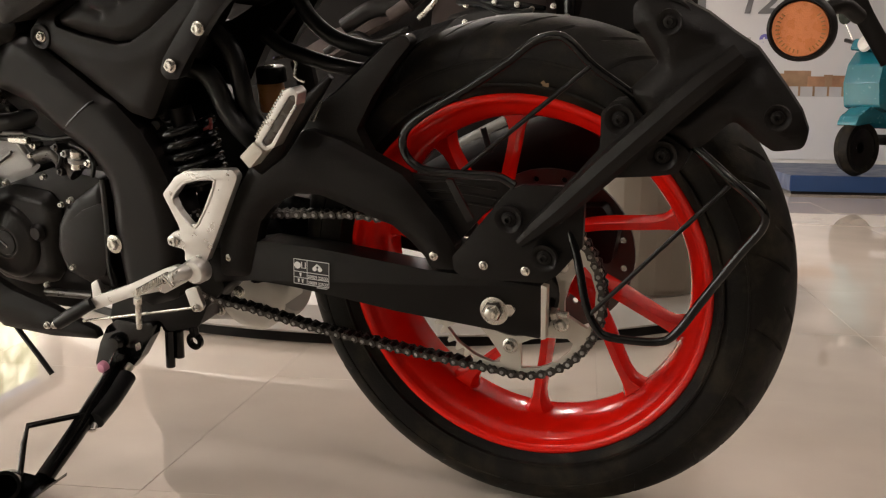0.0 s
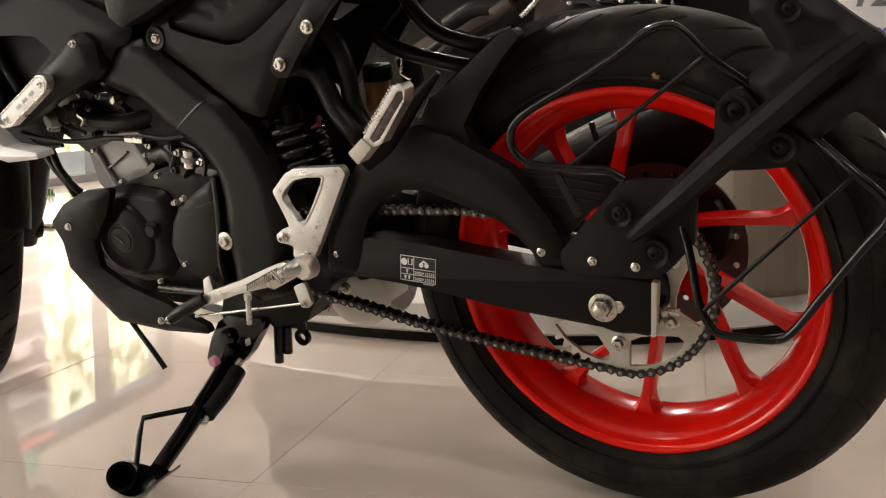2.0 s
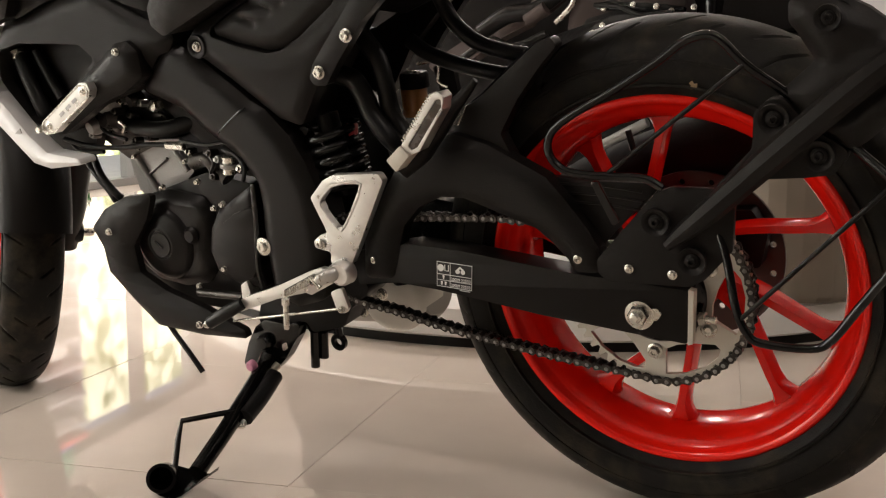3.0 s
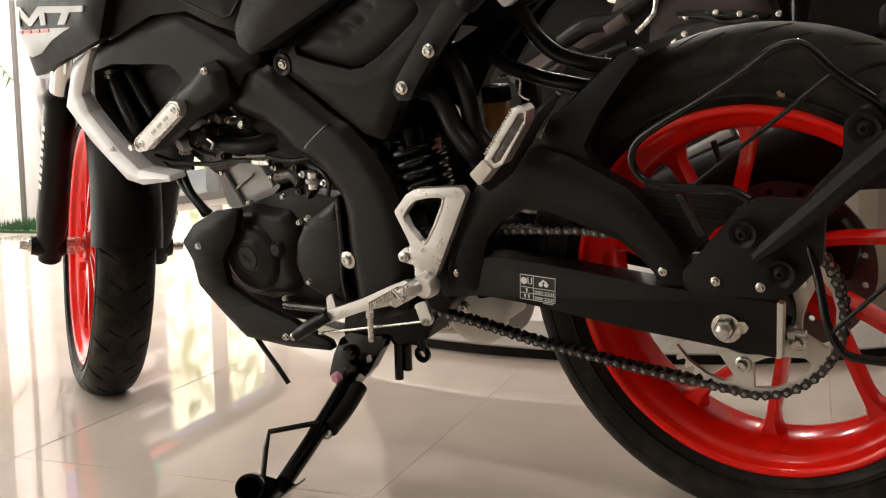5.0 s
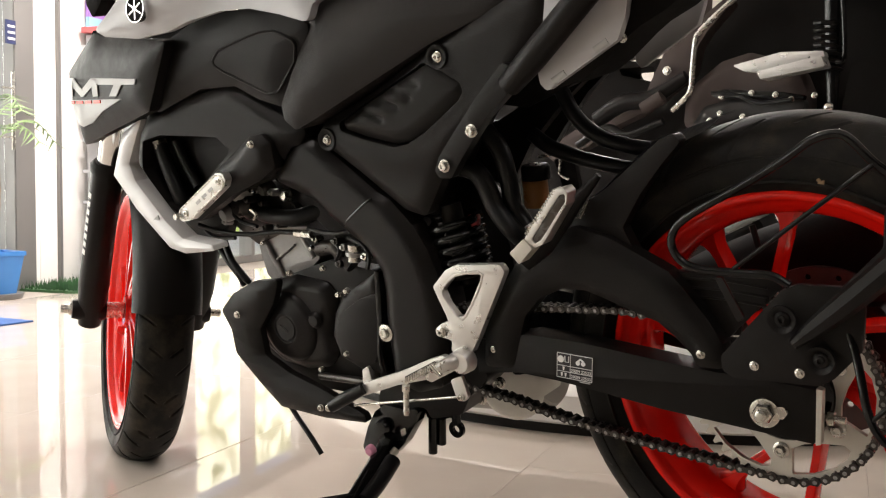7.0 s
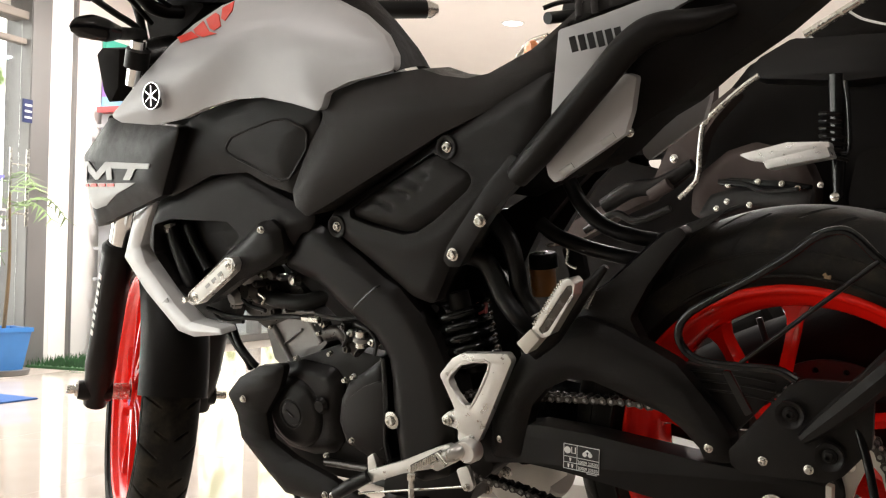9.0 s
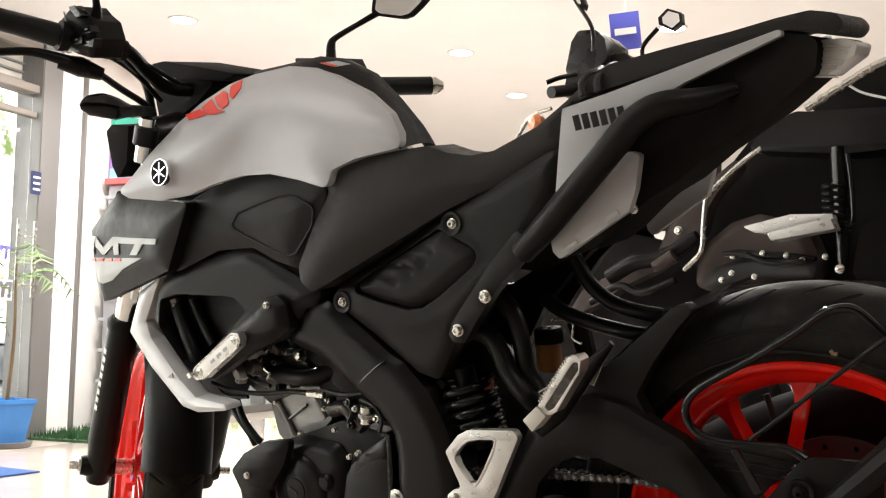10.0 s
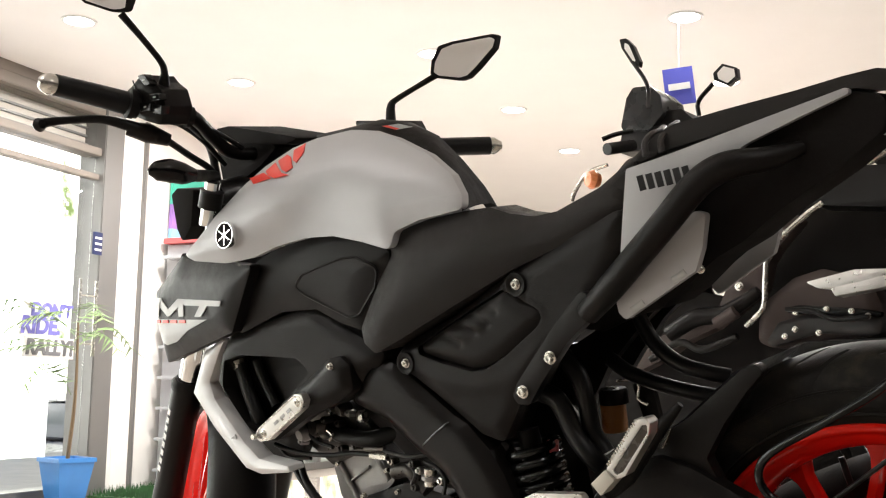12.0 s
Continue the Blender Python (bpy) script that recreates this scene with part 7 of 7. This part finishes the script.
# ---- round podium and pedestal behind the motorcycle ----
PODW = material("podium_white", (0.76, 0.75, 0.72), 0.35, 0, 0.05, 8, 0.03)
podium = tagged(new("display_podium"), "low round white display podium on a recessed base, blackened as its shadow gap", "podium")
part("side", lathe([(0, 0.095), (1.093, 0.095), (1.106, 0.085), (1.108, 0.028), (1.100, 0.022), (0, 0.022)], (-0.968, 1.672, 0), (0, 0, 1), 128), PODW, podium)
# recessed base, its black colour standing in for the shadow gap
part("base_ring", lathe([(0, 0), (1.092, 0), (1.092, 0.022), (0, 0.022)], (-0.968, 1.672, 0), (0, 0, 1), 96), MATT, podium)
COLM = material("column_beige", (0.17, 0.140, 0.108), 0.45, 0, 0.06, 4, 0.05)
pedestal = tagged(new("pedestal"), "round beige laminated pedestal standing on the white podium", "pedestal")
part("drum", lathe([(0, 0.012), (0.155, 0.012), (0.155, 0.40), (0.150, 0.405), (0, 0.405)], (-0.14, 1.13, 0.095), (0, 0, 1), 26), COLM, pedestal, smooth=0)
part("base", lathe([(0, 0), (0.148, 0), (0.148, 0.012), (0, 0.012)], (-0.14, 1.13, 0.095), (0, 0, 1), 26), COLM, pedestal, smooth=0)

# ---- second motorcycle, on the podium ----
other = tagged(new("motorcycle"), "dark brown and black commuter motorcycle parked on the podium", "motorcycle")
BROWN = material("dark_bronze_paint", (0.060, 0.046, 0.042), 0.55, 0, 0.1, 30, 0.03, spec=0.12)
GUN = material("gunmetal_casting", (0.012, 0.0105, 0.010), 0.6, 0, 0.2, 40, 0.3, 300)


def op(pts, y, depth, name, mat, r=0.02, bev=0.008, label=""):
    return part(name, prof(pts, y, depth, r=r, bev=bev), mat, other, label)


# added black slab: stands in for the shade between this bike's parts
part("dark_backing", prof([(-1.757, 0.274), (-1.734, 0.724), (-1.44, 0.917), (-1.143, 0.916), (-0.945, 0.884), (-0.818, 0.890), (-0.715, 1.005), (-0.640, 1.090), (-0.520, 1.150), (-0.104, 1.094), (-0.108, 0.427), (-0.49, 0.38), (-1.132, 0.281)], 1.36, 0.14, r=0.02, bev=0.008, holes=[[(-0.888, 0.868), (-0.940, 0.868), (-1.000, 0.868), (-0.990, 0.848), (-0.921, 0.831), (-0.895, 0.816)]]), DULLB, other)
op([(-0.81, 0.886), (-0.739, 0.947), (-0.640, 1.018), (-0.628, 1.000), (-0.690, 0.935), (-0.715, 0.898), (-0.733, 0.825), (-0.834, 0.753), (-0.875, 0.751), (-0.846, 0.814)], 1.25, 0.05, "side_panel", BROWN, label="dark bronze side panel")
op([(-1.203, 0.634), (-1.047, 0.716), (-0.89, 0.754), (-0.873, 0.738), (-0.975, 0.696), (-1.046, 0.649), (-1.155, 0.601)], 1.28, 0.05, "lower_panel", BROWN)
op([(-0.475, 1.112), (-0.104, 1.094), (-0.105, 0.984), (-0.254, 1.001), (-0.34, 0.998), (-0.592, 1.028), (-0.553, 1.074)], 1.20, 0.10, "tail_panel", SATIN)
part("engine_cover", prof([(-0.761, 0.692), (-0.757, 0.752), (-0.731, 0.804), (-0.661, 0.856), (-0.586, 0.875), (-0.506, 0.852), (-0.463, 0.821), (-0.442, 0.771), (-0.442, 0.708), (-0.527, 0.703), (-0.722, 0.677)], 1.275, 0.10, r=0.03, bev=0.006, bulge=0.02, soft=0.03, grid=0.012), BROWN, other, "dull bronze engine cover", smooth=60)
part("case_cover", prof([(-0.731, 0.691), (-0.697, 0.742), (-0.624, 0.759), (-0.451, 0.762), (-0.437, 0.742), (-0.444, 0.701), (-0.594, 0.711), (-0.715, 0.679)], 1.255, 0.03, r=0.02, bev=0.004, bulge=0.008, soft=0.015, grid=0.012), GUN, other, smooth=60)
op([(-0.669, 0.777), (-0.635, 0.782), (-0.49, 0.768), (-0.434, 0.758), (-0.437, 0.747), (-0.635, 0.759), (-0.665, 0.763)], 1.238, 0.02, "cable_bracket", GLOSSB, r=0.004, bev=0.003)
part("frame_tube", tube([(-0.99, 1.22, 0.715), (-0.911, 1.22, 0.757), (-0.828, 1.22, 0.767), (-0.732, 1.22, 0.819)], [0.022, 0.024, 0.022, 0.016], seg=14), SATIN, other)
part("frame_boss", tube([(-0.840, 1.195, 0.736), (-0.786, 1.195, 0.768)], 0.018, smooth=False, seg=16), BROWN, other)
part("grab_bar", tube([(-0.553, 1.2, 1.031), (-0.588, 1.2, 1.009), (-0.643, 1.2, 0.9685), (-0.690, 1.2, 0.926), (-0.701, 1.2, 0.905), (-0.707, 1.2, 0.840), (-0.710, 1.2, 0.790), (-0.722, 1.2, 0.764), (-0.761, 1.2, 0.7295)], 0.0072), STEEL, other, "chrome crash bar")
part("rear_rail", tube([(-0.094, 1.2, 1.236), (-0.253, 1.2, 1.209), (-0.34, 1.2, 1.17), (-0.441, 1.2, 1.118)], 0.0105), STEEL, other)
part("wire", tube([(-0.34, 1.2, 1.164), (-0.301, 1.2, 1.138), (-0.214, 1.2, 1.108)], 0.003), WHITE, other)
part("footrest", prof([(-0.512, 0.808), (-0.361, 0.836), (-0.351, 0.811), (-0.501, 0.789)], 1.12, 0.05, r=0.004, bev=0.004), CAST, other, "bare aluminium footrest")
part("footrest_plate", prof([(-0.575, 0.827), (-0.457, 0.851), (-0.36, 0.847), (-0.355, 0.834), (-0.518, 0.808), (-0.547, 0.812)], 1.13, 0.03, r=0.003, bev=0.002), CAST, other)
sa, sb = Vector((-0.366, 1.22, 1.017)), Vector((-0.362, 1.22, 0.721))
part("shock_absorber", tube([sa, sa.lerp(sb, 0.45), sb], [0.026, 0.022, 0.012], seg=16), GLOSSB, other)
part("coil_spring", tube([sa.lerp(sb, 0.28 + 0.42 * i / 50) + Vector((-0.012 + 0.030 * math.cos(i * 0.9), 0.030 * math.sin(i * 0.9), 0)) for i in range(51)], 0.0055, n=1, seg=6), SATIN, other)
part("shock_loop", tube([(-0.344, 1.2, 0.998), (-0.336, 1.2, 0.936), (-0.332, 1.2, 0.836), (-0.351, 1.2, 0.827)], 0.006), GLOSSB, other)
part("shock_bolt", lathe([(0, 0.008), (0.006, 0.008), (0.011, 0.004), (0.012, 0)], (-0.362, 1.19, 0.722), (0, -1, 0), 16), STEEL, other)
op([(-0.343, 0.833), (-0.31, 0.849), (-0.20, 0.83), (-0.16, 0.70), (-0.369, 0.70)], 1.30, 0.08, "rear_mudguard", DULLB, r=0.03)
part("swingarm", prof([(-0.724, 0.646), (-0.633, 0.689), (-0.352, 0.698), (-0.104, 0.681), (-0.105, 0.604), (-0.352, 0.63), (-0.632, 0.602)], 1.24, 0.05, r=0.01, bev=0.006), GLOSSB, other)
part("cable", tube([(-1.037, 1.2, 0.646), (-0.95, 1.2, 0.692), (-0.883, 1.2, 0.672), (-0.785, 1.2, 0.704)], 0.010), SATIN, other)
part("cable", tube([(-0.665, 1.225, 0.772), (-0.60, 1.225, 0.765), (-0.54, 1.225, 0.742), (-0.46, 1.225, 0.746)], 0.006), HOSE, other)
bolt((-0.794, 1.238, 0.838), 0.010, other)
for c in [(-0.565, 1.235, 0.769), (-0.643, 1.235, 0.764), (-0.504, 1.235, 0.762), (-0.673, 1.235, 0.704), (-0.646, 1.235, 0.721), (-0.465, 1.235, 0.749), (-0.586, 1.235, 0.711), (-0.409, 1.235, 0.756)]:
    bolt(c, 0.0065, other)
# another added black slab, for the shaded space low in the bike
op([(-1.171, 0.709), (-0.29, 0.781), (-0.282, 0.35), (-0.407, 0.195), (-0.876, 0.151), (-1.173, 0.317)], 1.40, 0.16, "lower_dark_backing", DULLB)
part("silencer", tube([(-0.823, 1.22, 0.262), (-0.661, 1.22, 0.362), (-0.53, 1.22, 0.432)], [0.026, 0.034, 0.034], seg=20), DULLB, other)
part("tie_bar", tube([(-0.632, 1.16, 0.410), (-0.492, 1.16, 0.479)], 0.0125, smooth=False, seg=10), FRAMEGREY, other)
part("rear_tyre", lathe([(0.24, -0.05), (0.29, -0.05), (0.31, 0), (0.29, 0.05), (0.24, 0.05)], (-0.55, 1.5, 0.405), (0, -1, 0), 48), RUBBER, other)
part("front_tyre", lathe([(0.24, -0.045), (0.28, -0.045), (0.30, 0), (0.28, 0.045), (0.24, 0.045)], (-1.62, 1.5, 0.395), (0, -1, 0), 48), RUBBER, other)
part("fuel_tank", prof([(-1.39, 1.019), (-1.23, 1.157), (-1.153, 1.232), (-0.971, 1.272), (-0.806, 1.155), (-0.81, 0.971), (-1.064, 0.912)], 1.28, 0.28, r=0.04, bev=0.03), BROWN, other)
op([(-0.488, 1.133), (-0.37, 1.194), (-0.279, 1.228), (-0.187, 1.248), (-0.12, 1.24), (-0.12, 1.11), (-0.279, 1.113)], 1.30, 0.14, "pillion_seat", DULLB)
SMOKE = material("smoked_screen", (0.02, 0.02, 0.02), 0.3, 0, 0.05, 20, 0.0, trans=0.15, spec=0.2)
part("windscreen", prof([(-1.156, 1.316), (-1.136, 1.406), (-1.114, 1.436), (-1.058, 1.431), (-1.026, 1.399), (-1.016, 1.344), (-1.06, 1.302)], 1.25, 0.14, r=0.015, bev=0.004), SMOKE, other, "smoked plastic fly screen")
part("cowl", prof([(-1.172, 1.265), (-1.156, 1.342), (-1.087, 1.356), (-0.97, 1.353), (-0.927, 1.311), (-0.923, 1.273), (-1.06, 1.252), (-1.181, 1.256)], 1.27, 0.18, r=0.01, bev=0.008), SATIN, other)
part("lever", tube([(-1.156, 1.15, 1.268), (-1.123, 1.17, 1.282), (-1.086, 1.2, 1.292)], 0.007), GLOSSB, other)
part("grip", tube([(-1.11, 1.1, 1.224), (-1.086, 1.2, 1.25)], 0.017, smooth=False), HOSE, other)
m1 = part("mirror", tube([(-1.035, 1.2, 1.35), (-1.039, 1.2, 1.419), (-1.084, 1.2, 1.494)], 0.006), GLOSSB, other)
part("head", prof([(-1.128, 1.57), (-1.106, 1.569), (-1.084, 1.544), (-1.062, 1.493), (-1.066, 1.477), (-1.088, 1.488), (-1.121, 1.542)], 1.2, 0.02, r=0.004, bev=0.004), GLOSSB, m1)
part("glass", prof([(-1.109, 1.556), (-1.095, 1.546), (-1.073, 1.495), (-1.08, 1.492), (-1.11, 1.539)], 1.197, 0.002, r=0.003, bev=0), MIRROR, m1)
m2 = part("mirror", tube([(-1.031, 1.5, 1.392), (-1.032, 1.5, 1.436), (-0.983, 1.5, 1.484)], 0.007), GLOSSB, other)
part("head", prof([(-0.983, 1.516), (-0.953, 1.54), (-0.907, 1.519), (-0.904, 1.487), (-0.936, 1.469), (-0.98, 1.494)], 1.5, 0.02, r=0.004, bev=0.004), GLOSSB, m2)
part("glass", prof([(-0.968, 1.513), (-0.948, 1.53), (-0.914, 1.515), (-0.911, 1.492), (-0.936, 1.476), (-0.965, 1.495)], 1.497, 0.002, r=0.003, bev=0), MIRROR, m2)
part("indicator", lathe([(0, 0.02), (0.02, 0.015), (0.028, 0.0), (0.02, -0.02), (0, -0.02)], [(-1.19, 1.15, 1.156)][0], (-0.5, -1, 0), 20), ORANGE, other)
part("guard_loop", tube([(-1.292, 1.2, 1.112), (-1.276, 1.2, 1.146), (-1.233, 1.2, 1.191), (-1.17, 1.2, 1.205)], 0.006), STEEL, other)

# blue card hanging from the ceiling
card = tagged(new("hanging_card"), "blue printed card hung from the ceiling on a thread", "sign")
cp = Vector([(-1.513, 2.3, 1.759)][0])
cardm = Matrix.Translation(cp) @ Matrix.Rotation(radians(28), 4, 'Z') @ Matrix.Rotation(radians(-6), 4, 'Y')
CARD = material("blue_card", (0.06, 0.07, 0.40), 0.5, 0, 0.05, 10, 0.0)
part("card_sheet", moved(box(-0.058, 0.058, -0.002, 0.002, -0.075, 0.075), cardm), CARD, card, smooth=0)
part("print_bar", moved(box(-0.042, 0.042, -0.004, -0.0022, -0.014, 0.012), cardm), WHITE, card, smooth=0)
part("thread", tube([cp + Vector((0, 0, 0.07)), Vector((cp.x, cp.y, CEIL_Z))], 0.0008, smooth=False, seg=5), WHITE, card)

# ---- far end: blue plinth, poster wall, turquoise scooter ----
PLA = 5.27
PLINTHB = material("dark_blue_laminate", (0.012, 0.040, 0.115), 0.4, 0, 0.12, 12, 0.05)
plinth = tagged(link_mesh("plinth", moved(box(1.36, 4.0, PLA, 6.85, 0.018, 0.115, 0.004), ROOM), PLINTHB, smooth=0), "low blue display plinth along the back wall", "plinth")
part("kick_strip", moved(box(1.37, 3.99, PLA + 0.01, 6.84, 0, 0.018), ROOM), MATT, plinth, smooth=0)


def wall_print(e0, e1, z0, z1, mat, parent, proud=0.0):
    return part("print", moved(box(e0, e1, A1 - 0.016 - proud, A1 - 0.012, z0, z1), ROOM), mat, parent, smooth=0)


board = tagged(new("poster_board"), "white printed poster board with landscape strip", "poster")
PAPER = material("poster_paper", (0.66, 0.66, 0.68), 0.5, 0, 0.04, 3, 0.0)
part("sheet", moved(box(-0.6, 3.9, A1 - 0.012, A1 - 0.002, 0.14, 2.0), ROOM), PAPER, board, smooth=0)
DUNE = material("landscape_print", (0.36, 0.22, 0.13), 0.6, 0, 0.5, 9, 0.0, big=2.0)
PALE = material("pale_print", (0.50, 0.50, 0.52), 0.6, 0, 0.15, 3, 0.0)
wall_print(-0.6, 3.9, 0.61, 0.70, PALE, board)
random.seed(11)
TERRA = material("terracotta_print", (0.40, 0.21, 0.12), 0.6, 0, 0.4, 14, 0.0)
e = -0.6
while e < 3.85:
    w = random.uniform(0.05, 0.22)
    wall_print(e, min(e + w, 3.9), 0.685, random.uniform(0.76, 0.825), random.choice((DUNE, TERRA)), board, random.uniform(0.001, 0.003))
    e += w * random.uniform(0.85, 1.1)
for k in range(40):
    wall_print(-0.5 + 0.105 * k, -0.485 + 0.105 * k, 0.615, 0.69, DUNE, board, 0.004)
for e0, e1, z0, z1, mat in ((1.22, 1.34, 1.00, 1.045, GREYPRINT), (1.95, 2.2, 1.20, 1.26, GREYPRINT), (0.5, 1.0, 1.22, 1.36, GREYTEXT)):
    wall_print(e0, e1, z0, z1, mat, board, 0.002)

for text, e, z, size, mat in (("12.", 1.23, 1.225, 0.30, GREYTEXT), ("99", 1.39, 0.978, 0.125, VIOLET)):
    data = bpy.data.curves.new("lettering", 'FONT')
    data.body, data.size, data.shear, data.extrude, data.offset = text, size, 0.25, 0.001, 0.006
    data.materials.append(mat)
    ob = new("lettering", data)
    ob.parent = board
    ob.matrix_world = ROOM @ Matrix.Translation((e, A1 - 0.016, z)) @ Matrix.Rotation(radians(90), 4, 'X')

TEALP = material("turquoise_paint", (0.006, 0.125, 0.165), 0.2, 0.1, 0.04, 20, 0.02, coat=0.7)
sc = tagged(new("scooter"), "turquoise motor scooter standing on the blue plinth", "scooter")
sc.matrix_world = ROOM @ Matrix.Translation((1.745, 5.30, 0.115)) @ Matrix.Rotation(radians(38), 4, 'Z') @ Matrix.Scale(0.84, 4)


def scp(pts, y, depth, name, mat, r=0.03, bev=0.02, bulge=0.0):
    return part(name, prof([(x, z if z < 0.5 else 0.5 + (z - 0.5) * 0.84) for x, z in pts], y, depth, r=r, bev=bev, bulge=bulge, soft=0.08, grid=0.03 if bulge else 0), mat, sc)


for cx in (0.0, 1.22):
    w = part("wheel", lathe([(0.04, -0.03), (0.13, -0.03), (0.14, -0.04), (0.14, 0.04), (0.13, 0.03), (0.04, 0.03)], (cx, 0, 0.205), (0, -1, 0), 32), SATIN, sc)
    part("tyre", lathe([(0.14, -0.05), (0.18, -0.055), (0.205, 0), (0.18, 0.055), (0.14, 0.05)], (cx, 0, 0.205), (0, -1, 0), 40), RUBBER, w)
scp([(-0.14, 0.36), (-0.10, 0.43), (0.02, 0.50), (0.16, 0.52), (0.24, 0.42), (0.16, 0.38), (0.02, 0.38)], -0.08, 0.16, "front_mudguard", TEALP, bulge=0.01)
scp([(0.02, 0.50), (0.00, 0.70), (0.04, 0.86), (0.12, 0.97), (0.20, 1.0), (0.26, 0.86), (0.28, 0.60), (0.34, 0.36), (0.24, 0.34), (0.14, 0.46)], -0.15, 0.30, "leg_shield", TEALP, bulge=0.02)
scp([(0.30, 0.30), (0.80, 0.28), (0.80, 0.22), (0.34, 0.22)], -0.17, 0.34, "floorboard", MATT)
scp([(0.72, 0.30), (0.70, 0.60), (0.86, 0.72), (1.30, 0.74), (1.62, 0.70), (1.55, 0.52), (1.30, 0.44), (0.95, 0.30)], -0.17, 0.34, "side_body", TEALP, bulge=0.03)
scp([(0.70, 0.72), (0.82, 0.80), (1.10, 0.79), (1.48, 0.84), (1.58, 0.78), (1.50, 0.73), (0.80, 0.71)], -0.13, 0.26, "seat", VINYL)
scp([(0.00, 0.98), (0.06, 1.08), (0.20, 1.10), (0.28, 1.04), (0.18, 0.97)], -0.12, 0.24, "headlamp_cowl", TEALP, bulge=0.01)
part("headlamp", lathe([(0, 0.03), (0.05, 0.02), (0.06, 0.0)], (0.02, 0, 0.945), (-1, 0, 0.2), 24), LENS, sc)
part("handlebar", tube([(0.20, -0.31, 0.99), (0.14, -0.15, 0.965), (0.14, 0.15, 0.965), (0.20, 0.31, 0.99)], 0.016), GLOSSB, sc)
part("brake_lever", tube([(0.00, -0.22, 0.94), (0.03, -0.27, 0.93), (0.10, -0.31, 0.95)], 0.008), STEEL, sc)
for sy in (-1, 1):
    part("mirror", lathe([(0, -0.008), (0.055, -0.008), (0.06, 0), (0, 0.012)], (0.14, 0.28 * sy, 1.16), (1, 0, 0), 24), GLOSSB, sc)
    part("mirror_stem", tube([(0.15, 0.2 * sy, 0.97), (0.14, 0.28 * sy, 1.12)], 0.006, smooth=False), CHROME, sc)

# ---- floor tiles, laid last ----
TILE_O, TILE_ANGLE = Vector((-0.601, 0.185, 0)), radians(16.0)
tile_e = Vector((math.cos(TILE_ANGLE), math.sin(TILE_ANGLE), 0))
tile_a = Vector((-math.sin(TILE_ANGLE), math.cos(TILE_ANGLE), 0))
cross = (Vector((-0.45, -0.237, 0)) - TILE_O).dot(tile_a)
bm = box(0.0004, 0.5996, 0.0004, 0.5996, -0.012, 0.0)
top_edges = [e for e in bm.edges if e.verts[0].co.z > -0.001 and e.verts[1].co.z > -0.001]
bmesh.ops.bevel(bm, geom=top_edges, offset=0.0003, segments=1, affect='EDGES')
bmesh.ops.recalc_face_normals(bm, faces=bm.faces)
tile_mesh = bpy.data.meshes.new("tile")
bm.to_mesh(tile_mesh)
bm.free()
tile_mesh.materials.append(TILE)
rest = bmesh.new()
for i in range(-8, 10):
    for j in range(-8, 14):
        o = TILE_O + tile_e * (0.6 * i) + tile_a * (cross + 0.6 * j)
        mid = o + tile_e * 0.3 + tile_a * 0.3
        e, a = mid.dot(EAST), mid.dot(ALONG)
        if e < E0 + 0.25 or e > E1 or a < A0 or a > A1:
            continue
        m = Matrix.Translation(o) @ Matrix.Rotation(TILE_ANGLE, 4, 'Z')
        if -4.2 < mid.x < 1.6 and -2.0 < mid.y < 5.5:
            ob = new("tile", tile_mesh)
            ob.parent = floor
            ob.matrix_basis = m @ Matrix.Rotation(random.uniform(-0.0008, 0.0008), 4, 'X') @ Matrix.Rotation(random.uniform(-0.0008, 0.0008), 4, 'Y')
        else:
            n0 = len(rest.verts)
            rest.from_mesh(tile_mesh)
            rest.verts.ensure_lookup_table()
            bmesh.ops.transform(rest, matrix=m, verts=rest.verts[n0:])
tagged(link_mesh("far_tiles", rest, TILE, floor, smooth=0), "polished beige floor tiles", kind="stuff")
